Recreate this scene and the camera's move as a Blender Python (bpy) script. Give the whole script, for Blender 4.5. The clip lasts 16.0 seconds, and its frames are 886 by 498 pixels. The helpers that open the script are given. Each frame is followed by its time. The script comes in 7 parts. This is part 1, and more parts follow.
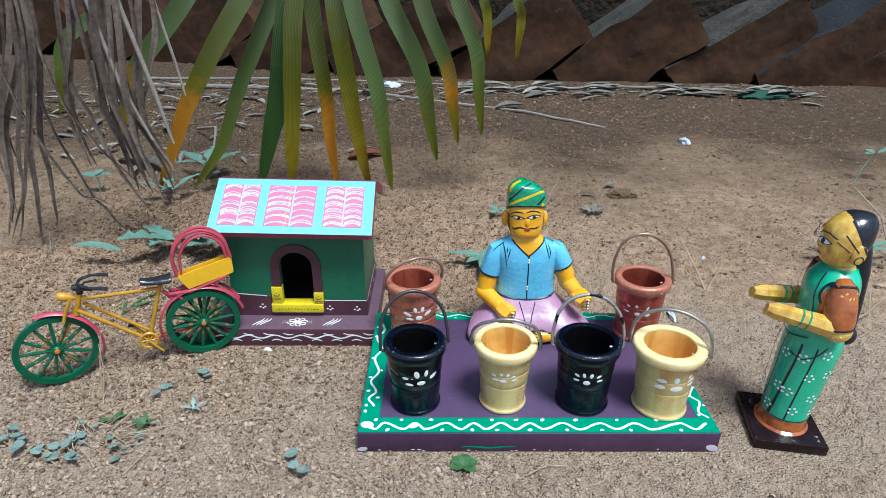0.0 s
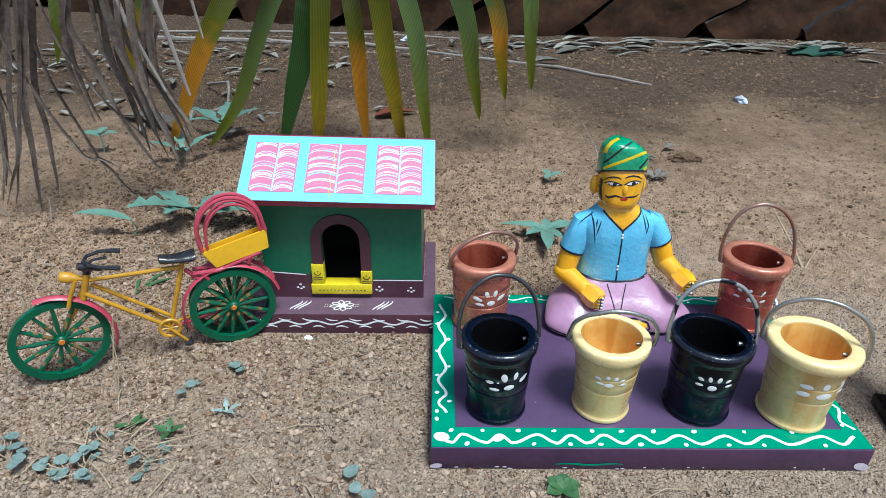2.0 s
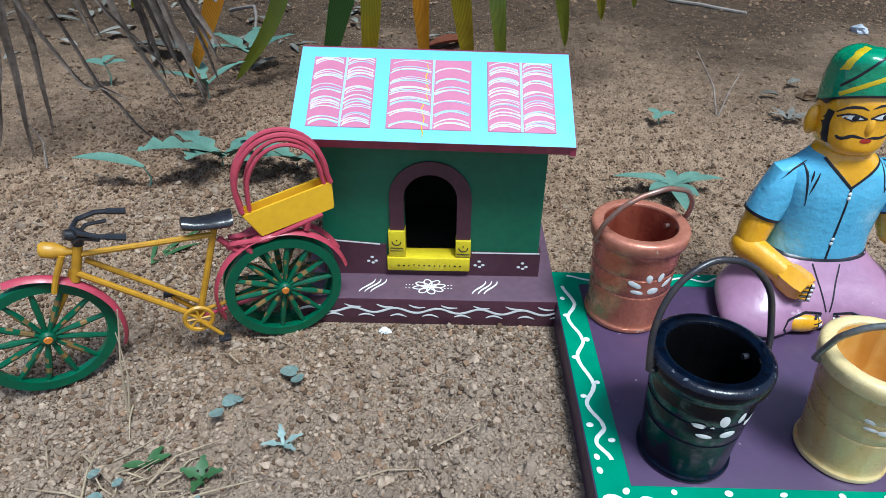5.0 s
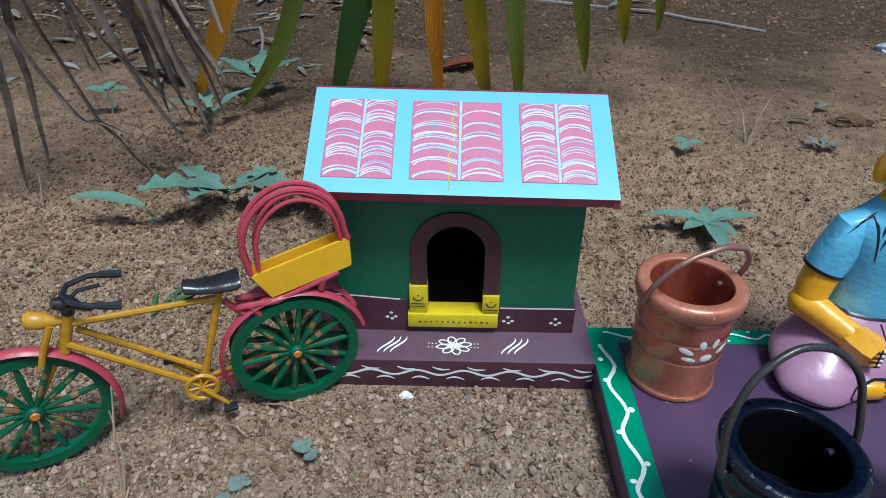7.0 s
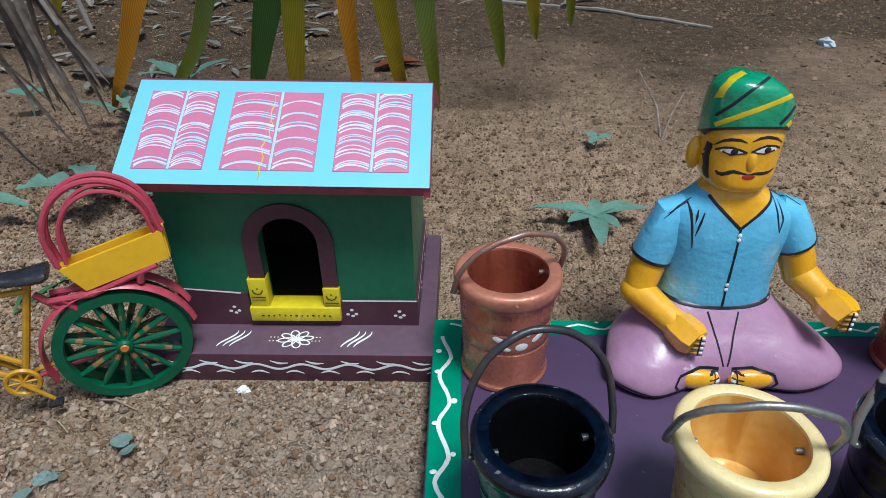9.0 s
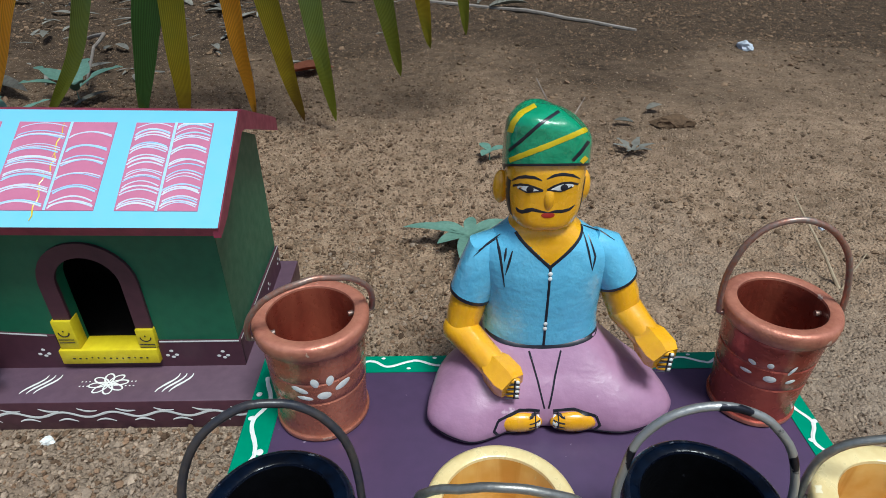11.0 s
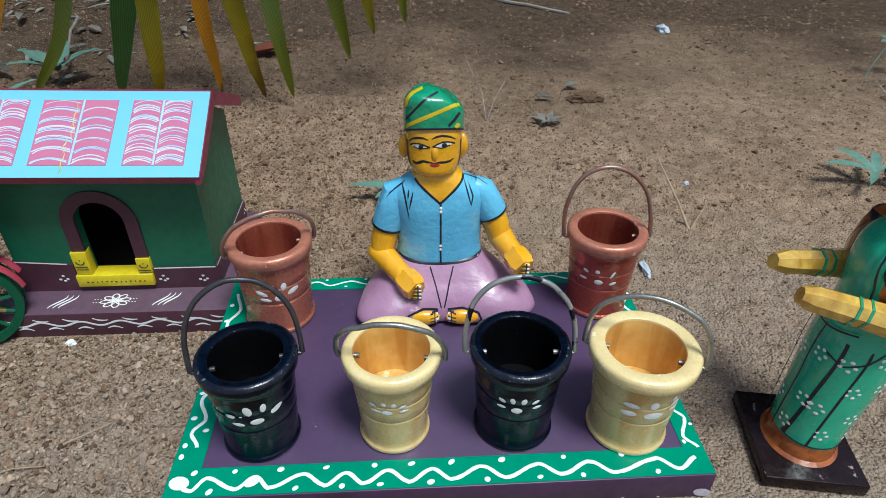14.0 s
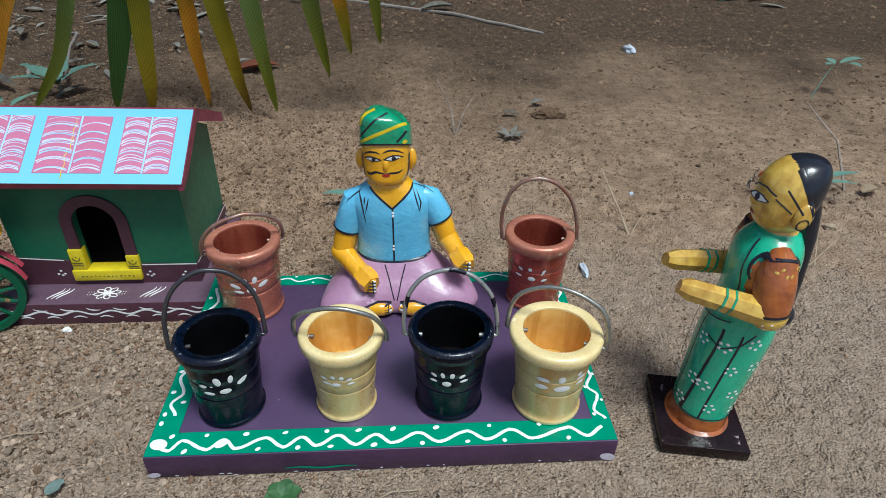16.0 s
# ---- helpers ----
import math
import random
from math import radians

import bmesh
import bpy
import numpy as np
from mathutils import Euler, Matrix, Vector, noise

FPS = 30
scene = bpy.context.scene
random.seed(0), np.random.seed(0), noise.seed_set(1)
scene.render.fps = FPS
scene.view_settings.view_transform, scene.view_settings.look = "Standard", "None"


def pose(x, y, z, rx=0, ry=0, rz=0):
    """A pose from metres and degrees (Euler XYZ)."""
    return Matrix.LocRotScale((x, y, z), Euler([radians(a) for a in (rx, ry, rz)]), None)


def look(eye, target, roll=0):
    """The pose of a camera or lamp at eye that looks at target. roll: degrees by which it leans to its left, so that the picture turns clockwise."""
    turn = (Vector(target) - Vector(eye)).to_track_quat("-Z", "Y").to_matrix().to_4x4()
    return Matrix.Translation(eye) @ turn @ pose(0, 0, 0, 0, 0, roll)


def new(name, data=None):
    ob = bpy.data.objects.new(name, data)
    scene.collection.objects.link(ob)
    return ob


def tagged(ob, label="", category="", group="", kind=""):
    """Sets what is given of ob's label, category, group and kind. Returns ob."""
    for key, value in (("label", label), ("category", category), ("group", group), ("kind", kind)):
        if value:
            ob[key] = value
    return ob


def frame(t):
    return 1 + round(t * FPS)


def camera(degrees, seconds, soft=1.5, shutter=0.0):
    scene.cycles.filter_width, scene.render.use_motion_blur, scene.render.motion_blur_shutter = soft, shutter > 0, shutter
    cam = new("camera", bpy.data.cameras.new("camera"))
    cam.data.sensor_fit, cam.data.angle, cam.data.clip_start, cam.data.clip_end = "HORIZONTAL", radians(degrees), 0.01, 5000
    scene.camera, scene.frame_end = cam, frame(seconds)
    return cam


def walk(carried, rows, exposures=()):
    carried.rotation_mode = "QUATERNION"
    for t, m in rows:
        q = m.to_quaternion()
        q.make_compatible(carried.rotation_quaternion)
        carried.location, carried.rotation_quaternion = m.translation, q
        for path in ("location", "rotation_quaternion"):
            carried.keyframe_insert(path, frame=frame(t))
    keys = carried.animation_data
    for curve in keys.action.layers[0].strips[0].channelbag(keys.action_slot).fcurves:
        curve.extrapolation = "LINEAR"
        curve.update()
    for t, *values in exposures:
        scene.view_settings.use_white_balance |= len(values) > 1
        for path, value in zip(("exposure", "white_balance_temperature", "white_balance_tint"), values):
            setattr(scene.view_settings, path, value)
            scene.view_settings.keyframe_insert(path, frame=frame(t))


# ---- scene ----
from mathutils.bvhtree import BVHTree

cam = camera(70.8, 16.0, soft=0.8)
PATH = [
    (0, (0.076, -0.463, 0.443), (0.096, 1.338, -0.425), 0.5),
    (0.5, (0.046, -0.446, 0.438), (0.067, 1.345, -0.451), -0.2),
    (1, (0.021, -0.417, 0.427), (0.034, 1.357, -0.496), 0.0),
    (1.5, (0.014, -0.385, 0.413), (-0.002, 1.377, -0.534), -0.4),
    (2, (0.005, -0.353, 0.397), (0.02, 1.397, -0.571), 0.7),
    (2.5, (-0.002, -0.325, 0.378), (-0.001, 1.412, -0.614), 1.1),
    (3, (-0.008, -0.295, 0.364), (0.0, 1.428, -0.653), 0.7),
    (3.5, (-0.037, -0.273, 0.36), (-0.081, 1.451, -0.652), 0.8),
    (4, (-0.051, -0.246, 0.348), (-0.077, 1.456, -0.703), 1.0),
    (4.5, (-0.062, -0.221, 0.324), (-0.095, 1.465, -0.751), 1.1),
    (5, (-0.078, -0.191, 0.315), (-0.113, 1.477, -0.787), 0.4),
    (5.2, (-0.082, -0.18, 0.317), (-0.103, 1.49, -0.784), 0.3),
    (7.3, (-0.095, -0.14, 0.32), (-0.147, 1.556, -0.737), 0.1),
    (7.5, (-0.073, -0.145, 0.331), (-0.126, 1.561, -0.713), 0.2),
    (8, (-0.032, -0.152, 0.329), (-0.078, 1.542, -0.734), -0.3),
    (8.2, (-0.014, -0.158, 0.318), (-0.087, 1.543, -0.732), -0.7),
    (10.3, (0.066, -0.099, 0.306), (0.064, 1.582, -0.778), -0.3),
    (10.5, (0.087, -0.104, 0.313), (0.094, 1.589, -0.752), -0.0),
    (11, (0.119, -0.104, 0.318), (0.143, 1.581, -0.76), -0.2),
    (11.5, (0.137, -0.123, 0.325), (0.158, 1.555, -0.764), 1.0),
    (12, (0.162, -0.157, 0.343), (0.223, 1.508, -0.762), 1.0),
    (12.5, (0.155, -0.182, 0.347), (0.248, 1.459, -0.792), 0.5),
    (13, (0.154, -0.198, 0.35), (0.26, 1.44, -0.792), 1.1),
    (13.5, (0.156, -0.214, 0.357), (0.269, 1.416, -0.795), 0.8),
    (14, (0.156, -0.236, 0.37), (0.269, 1.403, -0.77), 0.8),
    (14.5, (0.179, -0.255, 0.386), (0.323, 1.398, -0.731), 1.2),
    (15, (0.191, -0.273, 0.392), (0.319, 1.381, -0.726), 0.6),
    (15.5, (0.193, -0.285, 0.396), (0.355, 1.353, -0.74), 0.9),
    (16, (0.191, -0.302, 0.404), (0.319, 1.354, -0.71), 1.5),
]
walk(cam, [(t, look(eye, target, roll)) for t, eye, target, roll in PATH],
     [(t, e, k, 0) for t, e, k in ((0, 0.72, 5600), (1.5, 0.70, 5600), (3.5, 0.60, 5550), (5, 0.55, 5450), (7.5, 0.20, 5600), (8, 0.25, 5580), (10.5, 0.22, 5900), (13.5, 0.25, 5820), (16, 0.24, 5800))])

# ---- world and light: an even, bright overcast sky, brighter from overhead and behind the viewer ----
SUN_DIR = Vector((-0.24, 0.34, -1.0)).normalized()
world = bpy.data.worlds.new("sky")
scene.world = world
world.use_nodes = True
wn = world.node_tree
sky = wn.nodes.new("ShaderNodeTexSky")
sky.sky_type = "NISHITA"
sky.sun_disc = False
sky.sun_elevation = math.asin(-SUN_DIR.z)
sky.sun_rotation = math.atan2(-SUN_DIR.x, -SUN_DIR.y)
sky.dust_density = 3.0
sky.air_density = 0.8
wn.links.new(sky.outputs["Color"], wn.nodes["Background"].inputs["Color"])
wn.nodes["Background"].inputs["Strength"].default_value = 0.095
sun_data = bpy.data.lights.new("sun", "SUN")
sun_data.energy = 2.9
sun_data.angle = radians(16)
sun_data.color = (1.0, 0.99, 0.955)
sun = new("sun", sun_data)
sun.matrix_world = look((0, 0, 5), Vector((0, 0, 5)) + SUN_DIR)


# ---- materials ----
def material(name, col, alt=None, rough=0.5, metal=0.0, fine=200.0, coarse=25.0, amount=0.5, bump=0.15, coat=0.0, spec=0.5,
             vary=0.0, speck=None, speck_scale=90.0, speck_at=0.72, rough_var=0.12, depth=0.001, grain=None, grain_scale=90.0, grain_amount=0.6):
    """A painted or natural surface: two scales of mottling between col and alt, fine relief, and optional specks of
    wear or painted glare.
    """
    m = bpy.data.materials.new(name)
    m.use_nodes = True
    t = m.node_tree
    b = t.nodes["Principled BSDF"]
    alt = alt or tuple(c * 0.75 for c in col)
    co = t.nodes.new("ShaderNodeTexCoord")

    def noise_node(scale, detail=4.0):
        n = t.nodes.new("ShaderNodeTexNoise")
        n.inputs["Scale"].default_value = scale
        n.inputs["Detail"].default_value = detail
        t.links.new(co.outputs["Object"], n.inputs["Vector"])
        return n

    n1, n2 = noise_node(coarse), noise_node(fine)
    add = t.nodes.new("ShaderNodeMath")
    add.operation = "ADD"
    t.links.new(n1.outputs["Fac"], add.inputs[0])
    t.links.new(n2.outputs["Fac"], add.inputs[1])
    rng = t.nodes.new("ShaderNodeMapRange")
    rng.inputs["From Min"].default_value = 0.7
    rng.inputs["From Max"].default_value = 1.3
    rng.inputs["To Max"].default_value = amount
    t.links.new(add.outputs[0], rng.inputs["Value"])
    mix = t.nodes.new("ShaderNodeMixRGB")
    mix.inputs["Color1"].default_value = (*col, 1)
    mix.inputs["Color2"].default_value = (*alt, 1)
    t.links.new(rng.outputs["Result"], mix.inputs["Fac"])
    out = mix.outputs["Color"]
    if vary:
        info = t.nodes.new("ShaderNodeNewGeometry")
        r2 = t.nodes.new("ShaderNodeMapRange")
        r2.inputs["To Min"].default_value = 1 - vary
        r2.inputs["To Max"].default_value = 1 + vary
        t.links.new(info.outputs["Random Per Island"], r2.inputs["Value"])
        mul = t.nodes.new("ShaderNodeVectorMath")
        mul.operation = "SCALE"
        t.links.new(out, mul.inputs[0])
        t.links.new(r2.outputs["Result"], mul.inputs["Scale"])
        out = mul.outputs["Vector"]
    if grain:
        mp = t.nodes.new("ShaderNodeMapping")
        mp.inputs["Rotation"].default_value = (0.35, 0.25, 0.0)
        mp.inputs["Scale"].default_value = (1.0, 1.0, 0.14)
        t.links.new(co.outputs["Object"], mp.inputs["Vector"])
        n4 = t.nodes.new("ShaderNodeTexNoise")
        n4.inputs["Scale"].default_value, n4.inputs["Detail"].default_value, n4.inputs["Distortion"].default_value = grain_scale, 5.0, 1.2
        t.links.new(mp.outputs["Vector"], n4.inputs["Vector"])
        r4 = t.nodes.new("ShaderNodeMapRange")
        r4.inputs["From Min"].default_value, r4.inputs["From Max"].default_value, r4.inputs["To Max"].default_value = 0.46, 0.66, grain_amount
        t.links.new(n4.outputs["Fac"], r4.inputs["Value"])
        m4 = t.nodes.new("ShaderNodeMixRGB")
        m4.inputs["Color2"].default_value = (*grain, 1)
        t.links.new(r4.outputs["Result"], m4.inputs["Fac"])
        t.links.new(out, m4.inputs["Color1"])
        out = m4.outputs["Color"]
    if speck:
        n3 = noise_node(speck_scale, 6.0)
        r3 = t.nodes.new("ShaderNodeMapRange")
        r3.inputs["From Min"].default_value = speck_at
        r3.inputs["From Max"].default_value = speck_at + 0.03
        t.links.new(n3.outputs["Fac"], r3.inputs["Value"])
        mx = t.nodes.new("ShaderNodeMixRGB")
        mx.inputs["Color2"].default_value = (*speck, 1)
        t.links.new(r3.outputs["Result"], mx.inputs["Fac"])
        t.links.new(out, mx.inputs["Color1"])
        out = mx.outputs["Color"]
    t.links.new(out, b.inputs["Base Color"])
    rr = t.nodes.new("ShaderNodeMapRange")
    rr.inputs["To Min"].default_value = max(0.03, rough - rough_var)
    rr.inputs["To Max"].default_value = min(1.0, rough + rough_var)
    t.links.new(n2.outputs["Fac"], rr.inputs["Value"])
    t.links.new(rr.outputs["Result"], b.inputs["Roughness"])
    b.inputs["Metallic"].default_value = metal
    b.inputs["Specular IOR Level"].default_value = spec
    b.inputs["Coat Weight"].default_value = coat
    b.inputs["Coat Roughness"].default_value = 0.12
    if bump:
        bp = t.nodes.new("ShaderNodeBump")
        bp.inputs["Strength"].default_value = bump
        bp.inputs["Distance"].default_value = depth
        t.links.new(add.outputs[0], bp.inputs["Height"])
        t.links.new(bp.outputs["Normal"], b.inputs["Normal"])
    return m


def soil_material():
    """Dry earth: pale sandy patches in front, darker soil towards the bank with the shade there put into its colour,
    fine crumbs and dark specks.
    """
    m = bpy.data.materials.new("soil")
    m.use_nodes = True
    t = m.node_tree
    b = t.nodes["Principled BSDF"]
    co = t.nodes.new("ShaderNodeTexCoord")

    def noise_node(scale, detail=5.0, rough=0.6):
        n = t.nodes.new("ShaderNodeTexNoise")
        n.inputs["Scale"].default_value, n.inputs["Detail"].default_value, n.inputs["Roughness"].default_value = scale, detail, rough
        t.links.new(co.outputs["Object"], n.inputs["Vector"])
        return n.outputs["Fac"]

    def mix(fac, a, c2, lo, hi):
        r = t.nodes.new("ShaderNodeMapRange")
        r.inputs["From Min"].default_value, r.inputs["From Max"].default_value = lo, hi
        t.links.new(fac, r.inputs["Value"])
        x = t.nodes.new("ShaderNodeMixRGB")
        t.links.new(r.outputs["Result"], x.inputs["Fac"])
        for k, c in (("Color1", a), ("Color2", c2)):
            if isinstance(c, tuple):
                x.inputs[k].default_value = (*c, 1)
            else:
                t.links.new(c, x.inputs[k])
        return x.outputs["Color"]

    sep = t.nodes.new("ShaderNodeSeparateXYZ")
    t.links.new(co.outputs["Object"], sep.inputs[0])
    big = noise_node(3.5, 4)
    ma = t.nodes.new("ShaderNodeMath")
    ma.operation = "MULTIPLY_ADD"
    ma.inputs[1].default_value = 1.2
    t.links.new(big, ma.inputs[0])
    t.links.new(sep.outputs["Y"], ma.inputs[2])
    # darker far soil, its colour also holding the shade near the bank
    shaded_soil = mix(noise_node(55), (0.056, 0.037, 0.024), (0.104, 0.068, 0.043), 0.38, 0.62)
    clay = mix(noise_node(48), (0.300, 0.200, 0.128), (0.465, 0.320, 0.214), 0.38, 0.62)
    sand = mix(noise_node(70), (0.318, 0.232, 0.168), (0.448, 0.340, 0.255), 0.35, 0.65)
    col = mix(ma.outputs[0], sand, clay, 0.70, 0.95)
    col = mix(ma.outputs[0], col, shaded_soil, 1.08, 1.72)
    col = mix(noise_node(230, 6, 0.7), col, (0.075, 0.047, 0.029), 0.56, 0.65)
    col = mix(noise_node(400, 4, 0.6), col, (0.58, 0.43, 0.30), 0.61, 0.67)
    t.links.new(col, b.inputs["Base Color"])
    b.inputs["Roughness"].default_value = 0.95
    b.inputs["Specular IOR Level"].default_value = 0.2
    v = t.nodes.new("ShaderNodeTexVoronoi")
    v.inputs["Scale"].default_value = 420
    t.links.new(co.outputs["Object"], v.inputs["Vector"])
    ad = t.nodes.new("ShaderNodeMath")
    ad.operation = "SUBTRACT"
    t.links.new(noise_node(260, 8, 0.75), ad.inputs[0])
    t.links.new(v.outputs["Distance"], ad.inputs[1])
    bp = t.nodes.new("ShaderNodeBump")
    bp.inputs["Strength"].default_value = 1.0
    bp.inputs["Distance"].default_value = 0.0038
    t.links.new(ad.outputs[0], bp.inputs["Height"])
    t.links.new(bp.outputs["Normal"], b.inputs["Normal"])
    return m


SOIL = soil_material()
GRIT = material("grit", (0.365, 0.276, 0.206), (0.205, 0.150, 0.109), rough=0.92, fine=900, coarse=60, amount=0.9, bump=0.3, spec=0.2, vary=0.38)
GRIT_DARK = material("dark_grit", (0.225, 0.142, 0.090), (0.100, 0.062, 0.039), rough=0.93, fine=900, coarse=60, amount=0.9, bump=0.3, spec=0.2, vary=0.55)
# block colours lowered to carry the shade that lies over the far edging
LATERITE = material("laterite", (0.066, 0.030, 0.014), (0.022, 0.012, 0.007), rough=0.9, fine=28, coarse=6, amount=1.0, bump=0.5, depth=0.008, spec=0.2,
                    speck=(0.05, 0.03, 0.02), speck_scale=35, speck_at=0.63)
MORTAR = material("weathered_mortar", (0.070, 0.066, 0.060), (0.018, 0.016, 0.015), rough=0.95, fine=90, coarse=9, amount=1.0, bump=0.7, depth=0.008, spec=0.2)
CLOD = material("soil_clod", (0.14, 0.088, 0.053), (0.085, 0.054, 0.034), rough=0.95, fine=200, coarse=50, amount=1.0, bump=0.8, depth=0.003, spec=0.1)
MORTAR_DARK = material("wet_dark_crust", (0.022, 0.025, 0.030), (0.010, 0.011, 0.013), rough=0.8, fine=90, coarse=9, amount=1.0, bump=0.7, depth=0.008, spec=0.3)
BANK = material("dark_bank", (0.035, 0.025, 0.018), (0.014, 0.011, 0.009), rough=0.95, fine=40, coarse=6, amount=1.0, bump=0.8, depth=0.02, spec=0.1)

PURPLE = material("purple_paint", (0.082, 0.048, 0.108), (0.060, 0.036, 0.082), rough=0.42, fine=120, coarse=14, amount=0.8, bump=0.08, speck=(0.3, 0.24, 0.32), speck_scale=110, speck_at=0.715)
PURPLE_EDGE = material("darker_purple_edge", (0.068, 0.028, 0.072), (0.040, 0.019, 0.044), rough=0.45, fine=160, coarse=30, amount=0.9, bump=0.2, speck=(0.2, 0.15, 0.17), speck_scale=60, speck_at=0.74)
GREEN_BORDER = material("green_border_paint", (0.0, 0.25, 0.14), (0.0, 0.19, 0.105), rough=0.4, fine=150, coarse=30, amount=0.7, bump=0.1)
WHITE = material("white_paint", (0.80, 0.80, 0.78), (0.66, 0.66, 0.64), rough=0.4, fine=400, coarse=60, amount=0.6, bump=0.1)
CHALK = material("thin_white_paint", (0.60, 0.56, 0.60), (0.42, 0.36, 0.42), rough=0.55, fine=500, coarse=120, amount=0.9, bump=0.1)
MAROON = material("maroon_paint", (0.085, 0.03, 0.045), (0.055, 0.02, 0.032), rough=0.42, fine=160, coarse=30, amount=0.8, bump=0.15)
PLINTH = material("plinth_paint", (0.118, 0.068, 0.098), (0.082, 0.045, 0.07), rough=0.5, fine=160, coarse=20, amount=0.8, bump=0.12, speck=(0.3, 0.25, 0.27), speck_scale=110, speck_at=0.77)
ROOF_EDGE = material("crimson_paint", (0.26, 0.035, 0.07), (0.16, 0.02, 0.045), rough=0.4, fine=160, coarse=40, amount=0.8, bump=0.15)
WALL_GREEN = material("wall_green_paint", (0.022, 0.146, 0.075), (0.015, 0.110, 0.057), rough=0.42, fine=140, coarse=16, amount=0.9, bump=0.2)
ROOF_BLUE = material("sky_blue_paint", (0.185, 0.52, 0.70), (0.21, 0.52, 0.68), rough=0.38, fine=120, coarse=20, amount=0.7, bump=0.1)
ROOF_PINK = material("pink_paint", (0.51, 0.16, 0.265), (0.44, 0.13, 0.235), rough=0.42, fine=200, coarse=40, amount=0.7, bump=0.08)
PALE_LINE = material("pale_lilac_paint", (0.66, 0.64, 0.76), (0.45, 0.58, 0.74), rough=0.45, fine=300, coarse=70, amount=0.9, bump=0.05)
PALE_BLUE = material("pale_blue_paint", (0.40, 0.60, 0.80), (0.30, 0.52, 0.76), rough=0.42, fine=300, coarse=70, amount=0.9, bump=0.05)
YELLOW = material("yellow_paint", (0.78, 0.44, 0.015), (0.66, 0.35, 0.012), rough=0.38, fine=220, coarse=40, amount=0.8, bump=0.12)
SILL_YELLOW = material("lemon_paint", (0.72, 0.58, 0.015), (0.58, 0.44, 0.01), rough=0.42, fine=220, coarse=60, amount=0.8, bump=0.15)
INK = material("black_line_paint", (0.012, 0.012, 0.02), (0.02, 0.02, 0.03), rough=0.35, fine=300, coarse=60, amount=0.5, bump=0.0)
DARK_INSIDE = material("inside_shade_dark", (0.02, 0.015, 0.012), (0.012, 0.009, 0.008), rough=0.9, fine=200, coarse=30, bump=0.2)

DOLL_SKIN = material("doll_yellow_enamel", (0.85, 0.43, 0.012), (0.72, 0.32, 0.008), rough=0.28, fine=150, coarse=35, amount=0.9, bump=0.35, coat=0.7)
DOLL_BLUE = material("doll_blue_enamel", (0.16, 0.50, 0.72), (0.12, 0.43, 0.66), rough=0.28, fine=170, coarse=40, amount=0.7, bump=0.9, coat=0.5, depth=0.0008)
DOLL_LILAC = material("doll_lilac_enamel", (0.405, 0.222, 0.345), (0.335, 0.176, 0.285), rough=0.34, fine=150, coarse=30, amount=0.9, bump=0.5, coat=0.2, speck=(0.60, 0.45, 0.55), speck_scale=60, speck_at=0.70)
# pale specks paint the turban's white glare into the enamel
DOLL_GREEN = material("doll_green_enamel", (0.022, 0.31, 0.15), (0.016, 0.23, 0.11), rough=0.25, fine=170, coarse=40, amount=0.8, bump=1.0, coat=0.7, speck=(0.30, 0.55, 0.46), speck_scale=120, speck_at=0.68)
DOLL_STRIPE = material("doll_stripe_yellow", (0.70, 0.52, 0.01), (0.6, 0.42, 0.01), rough=0.3, fine=200, coarse=60, amount=0.6, bump=0.1, coat=0.3)
DOLL_RED = material("doll_red_enamel", (0.42, 0.03, 0.02), rough=0.3, bump=0.05)
SARI = material("sari_green_enamel", (0.04, 0.44, 0.25), (0.028, 0.36, 0.20), rough=0.25, fine=180, coarse=45, amount=0.7, bump=0.25, coat=0.7, depth=0.0006)
OCHRE = material("ochre_enamel", (0.80, 0.55, 0.11), (0.44, 0.23, 0.025), rough=0.26, fine=140, coarse=45, amount=1.0, bump=0.45, coat=0.8, grain=(0.36, 0.17, 0.02), grain_scale=70, grain_amount=0.6)
RUST = material("rust_enamel", (0.44, 0.125, 0.025), (0.17, 0.040, 0.012), rough=0.22, fine=120, coarse=40, amount=1.0, bump=0.8, coat=0.7)
HAIR = material("black_enamel", (0.012, 0.013, 0.018), (0.02, 0.02, 0.03), rough=0.2, fine=150, coarse=40, amount=0.6, bump=0.3, coat=0.15, spec=0.35)
STAND = material("dark_lacquer", (0.007, 0.004, 0.005), (0.016, 0.007, 0.008), rough=0.25, fine=150, coarse=30, amount=0.9, bump=0.5, spec=0.28, speck=(0.25, 0.2, 0.2), speck_scale=140, speck_at=0.68)

COPPER = material("copper_lacquer", (0.56, 0.20, 0.125), (0.42, 0.13, 0.075), rough=0.26, metal=0.5, fine=300, coarse=40, amount=0.8, bump=0.4, speck=(0.55, 0.32, 0.22), speck_scale=130, speck_at=0.72)
COPPER_RIM = material("pale_copper_lacquer", (0.56, 0.23, 0.15), (0.40, 0.13, 0.085), rough=0.38, metal=0.35, fine=300, coarse=60, amount=0.9, bump=0.4, speck=(0.66, 0.45, 0.34), speck_scale=120, speck_at=0.66)
# bucket insides in a darker red than the outer copper
COPPER_INSIDE = material("dark_red_inside", (0.22, 0.040, 0.024), (0.15, 0.028, 0.017), rough=0.30, metal=0.2, fine=240, coarse=30, amount=1.0, bump=0.4, grain=(0.34, 0.09, 0.05), grain_scale=60, grain_amount=0.6)
COPPER_RED = material("copper_red_lacquer", (0.44, 0.092, 0.058), (0.34, 0.062, 0.04), rough=0.24, metal=0.45, fine=260, coarse=40, amount=0.8, bump=0.4)
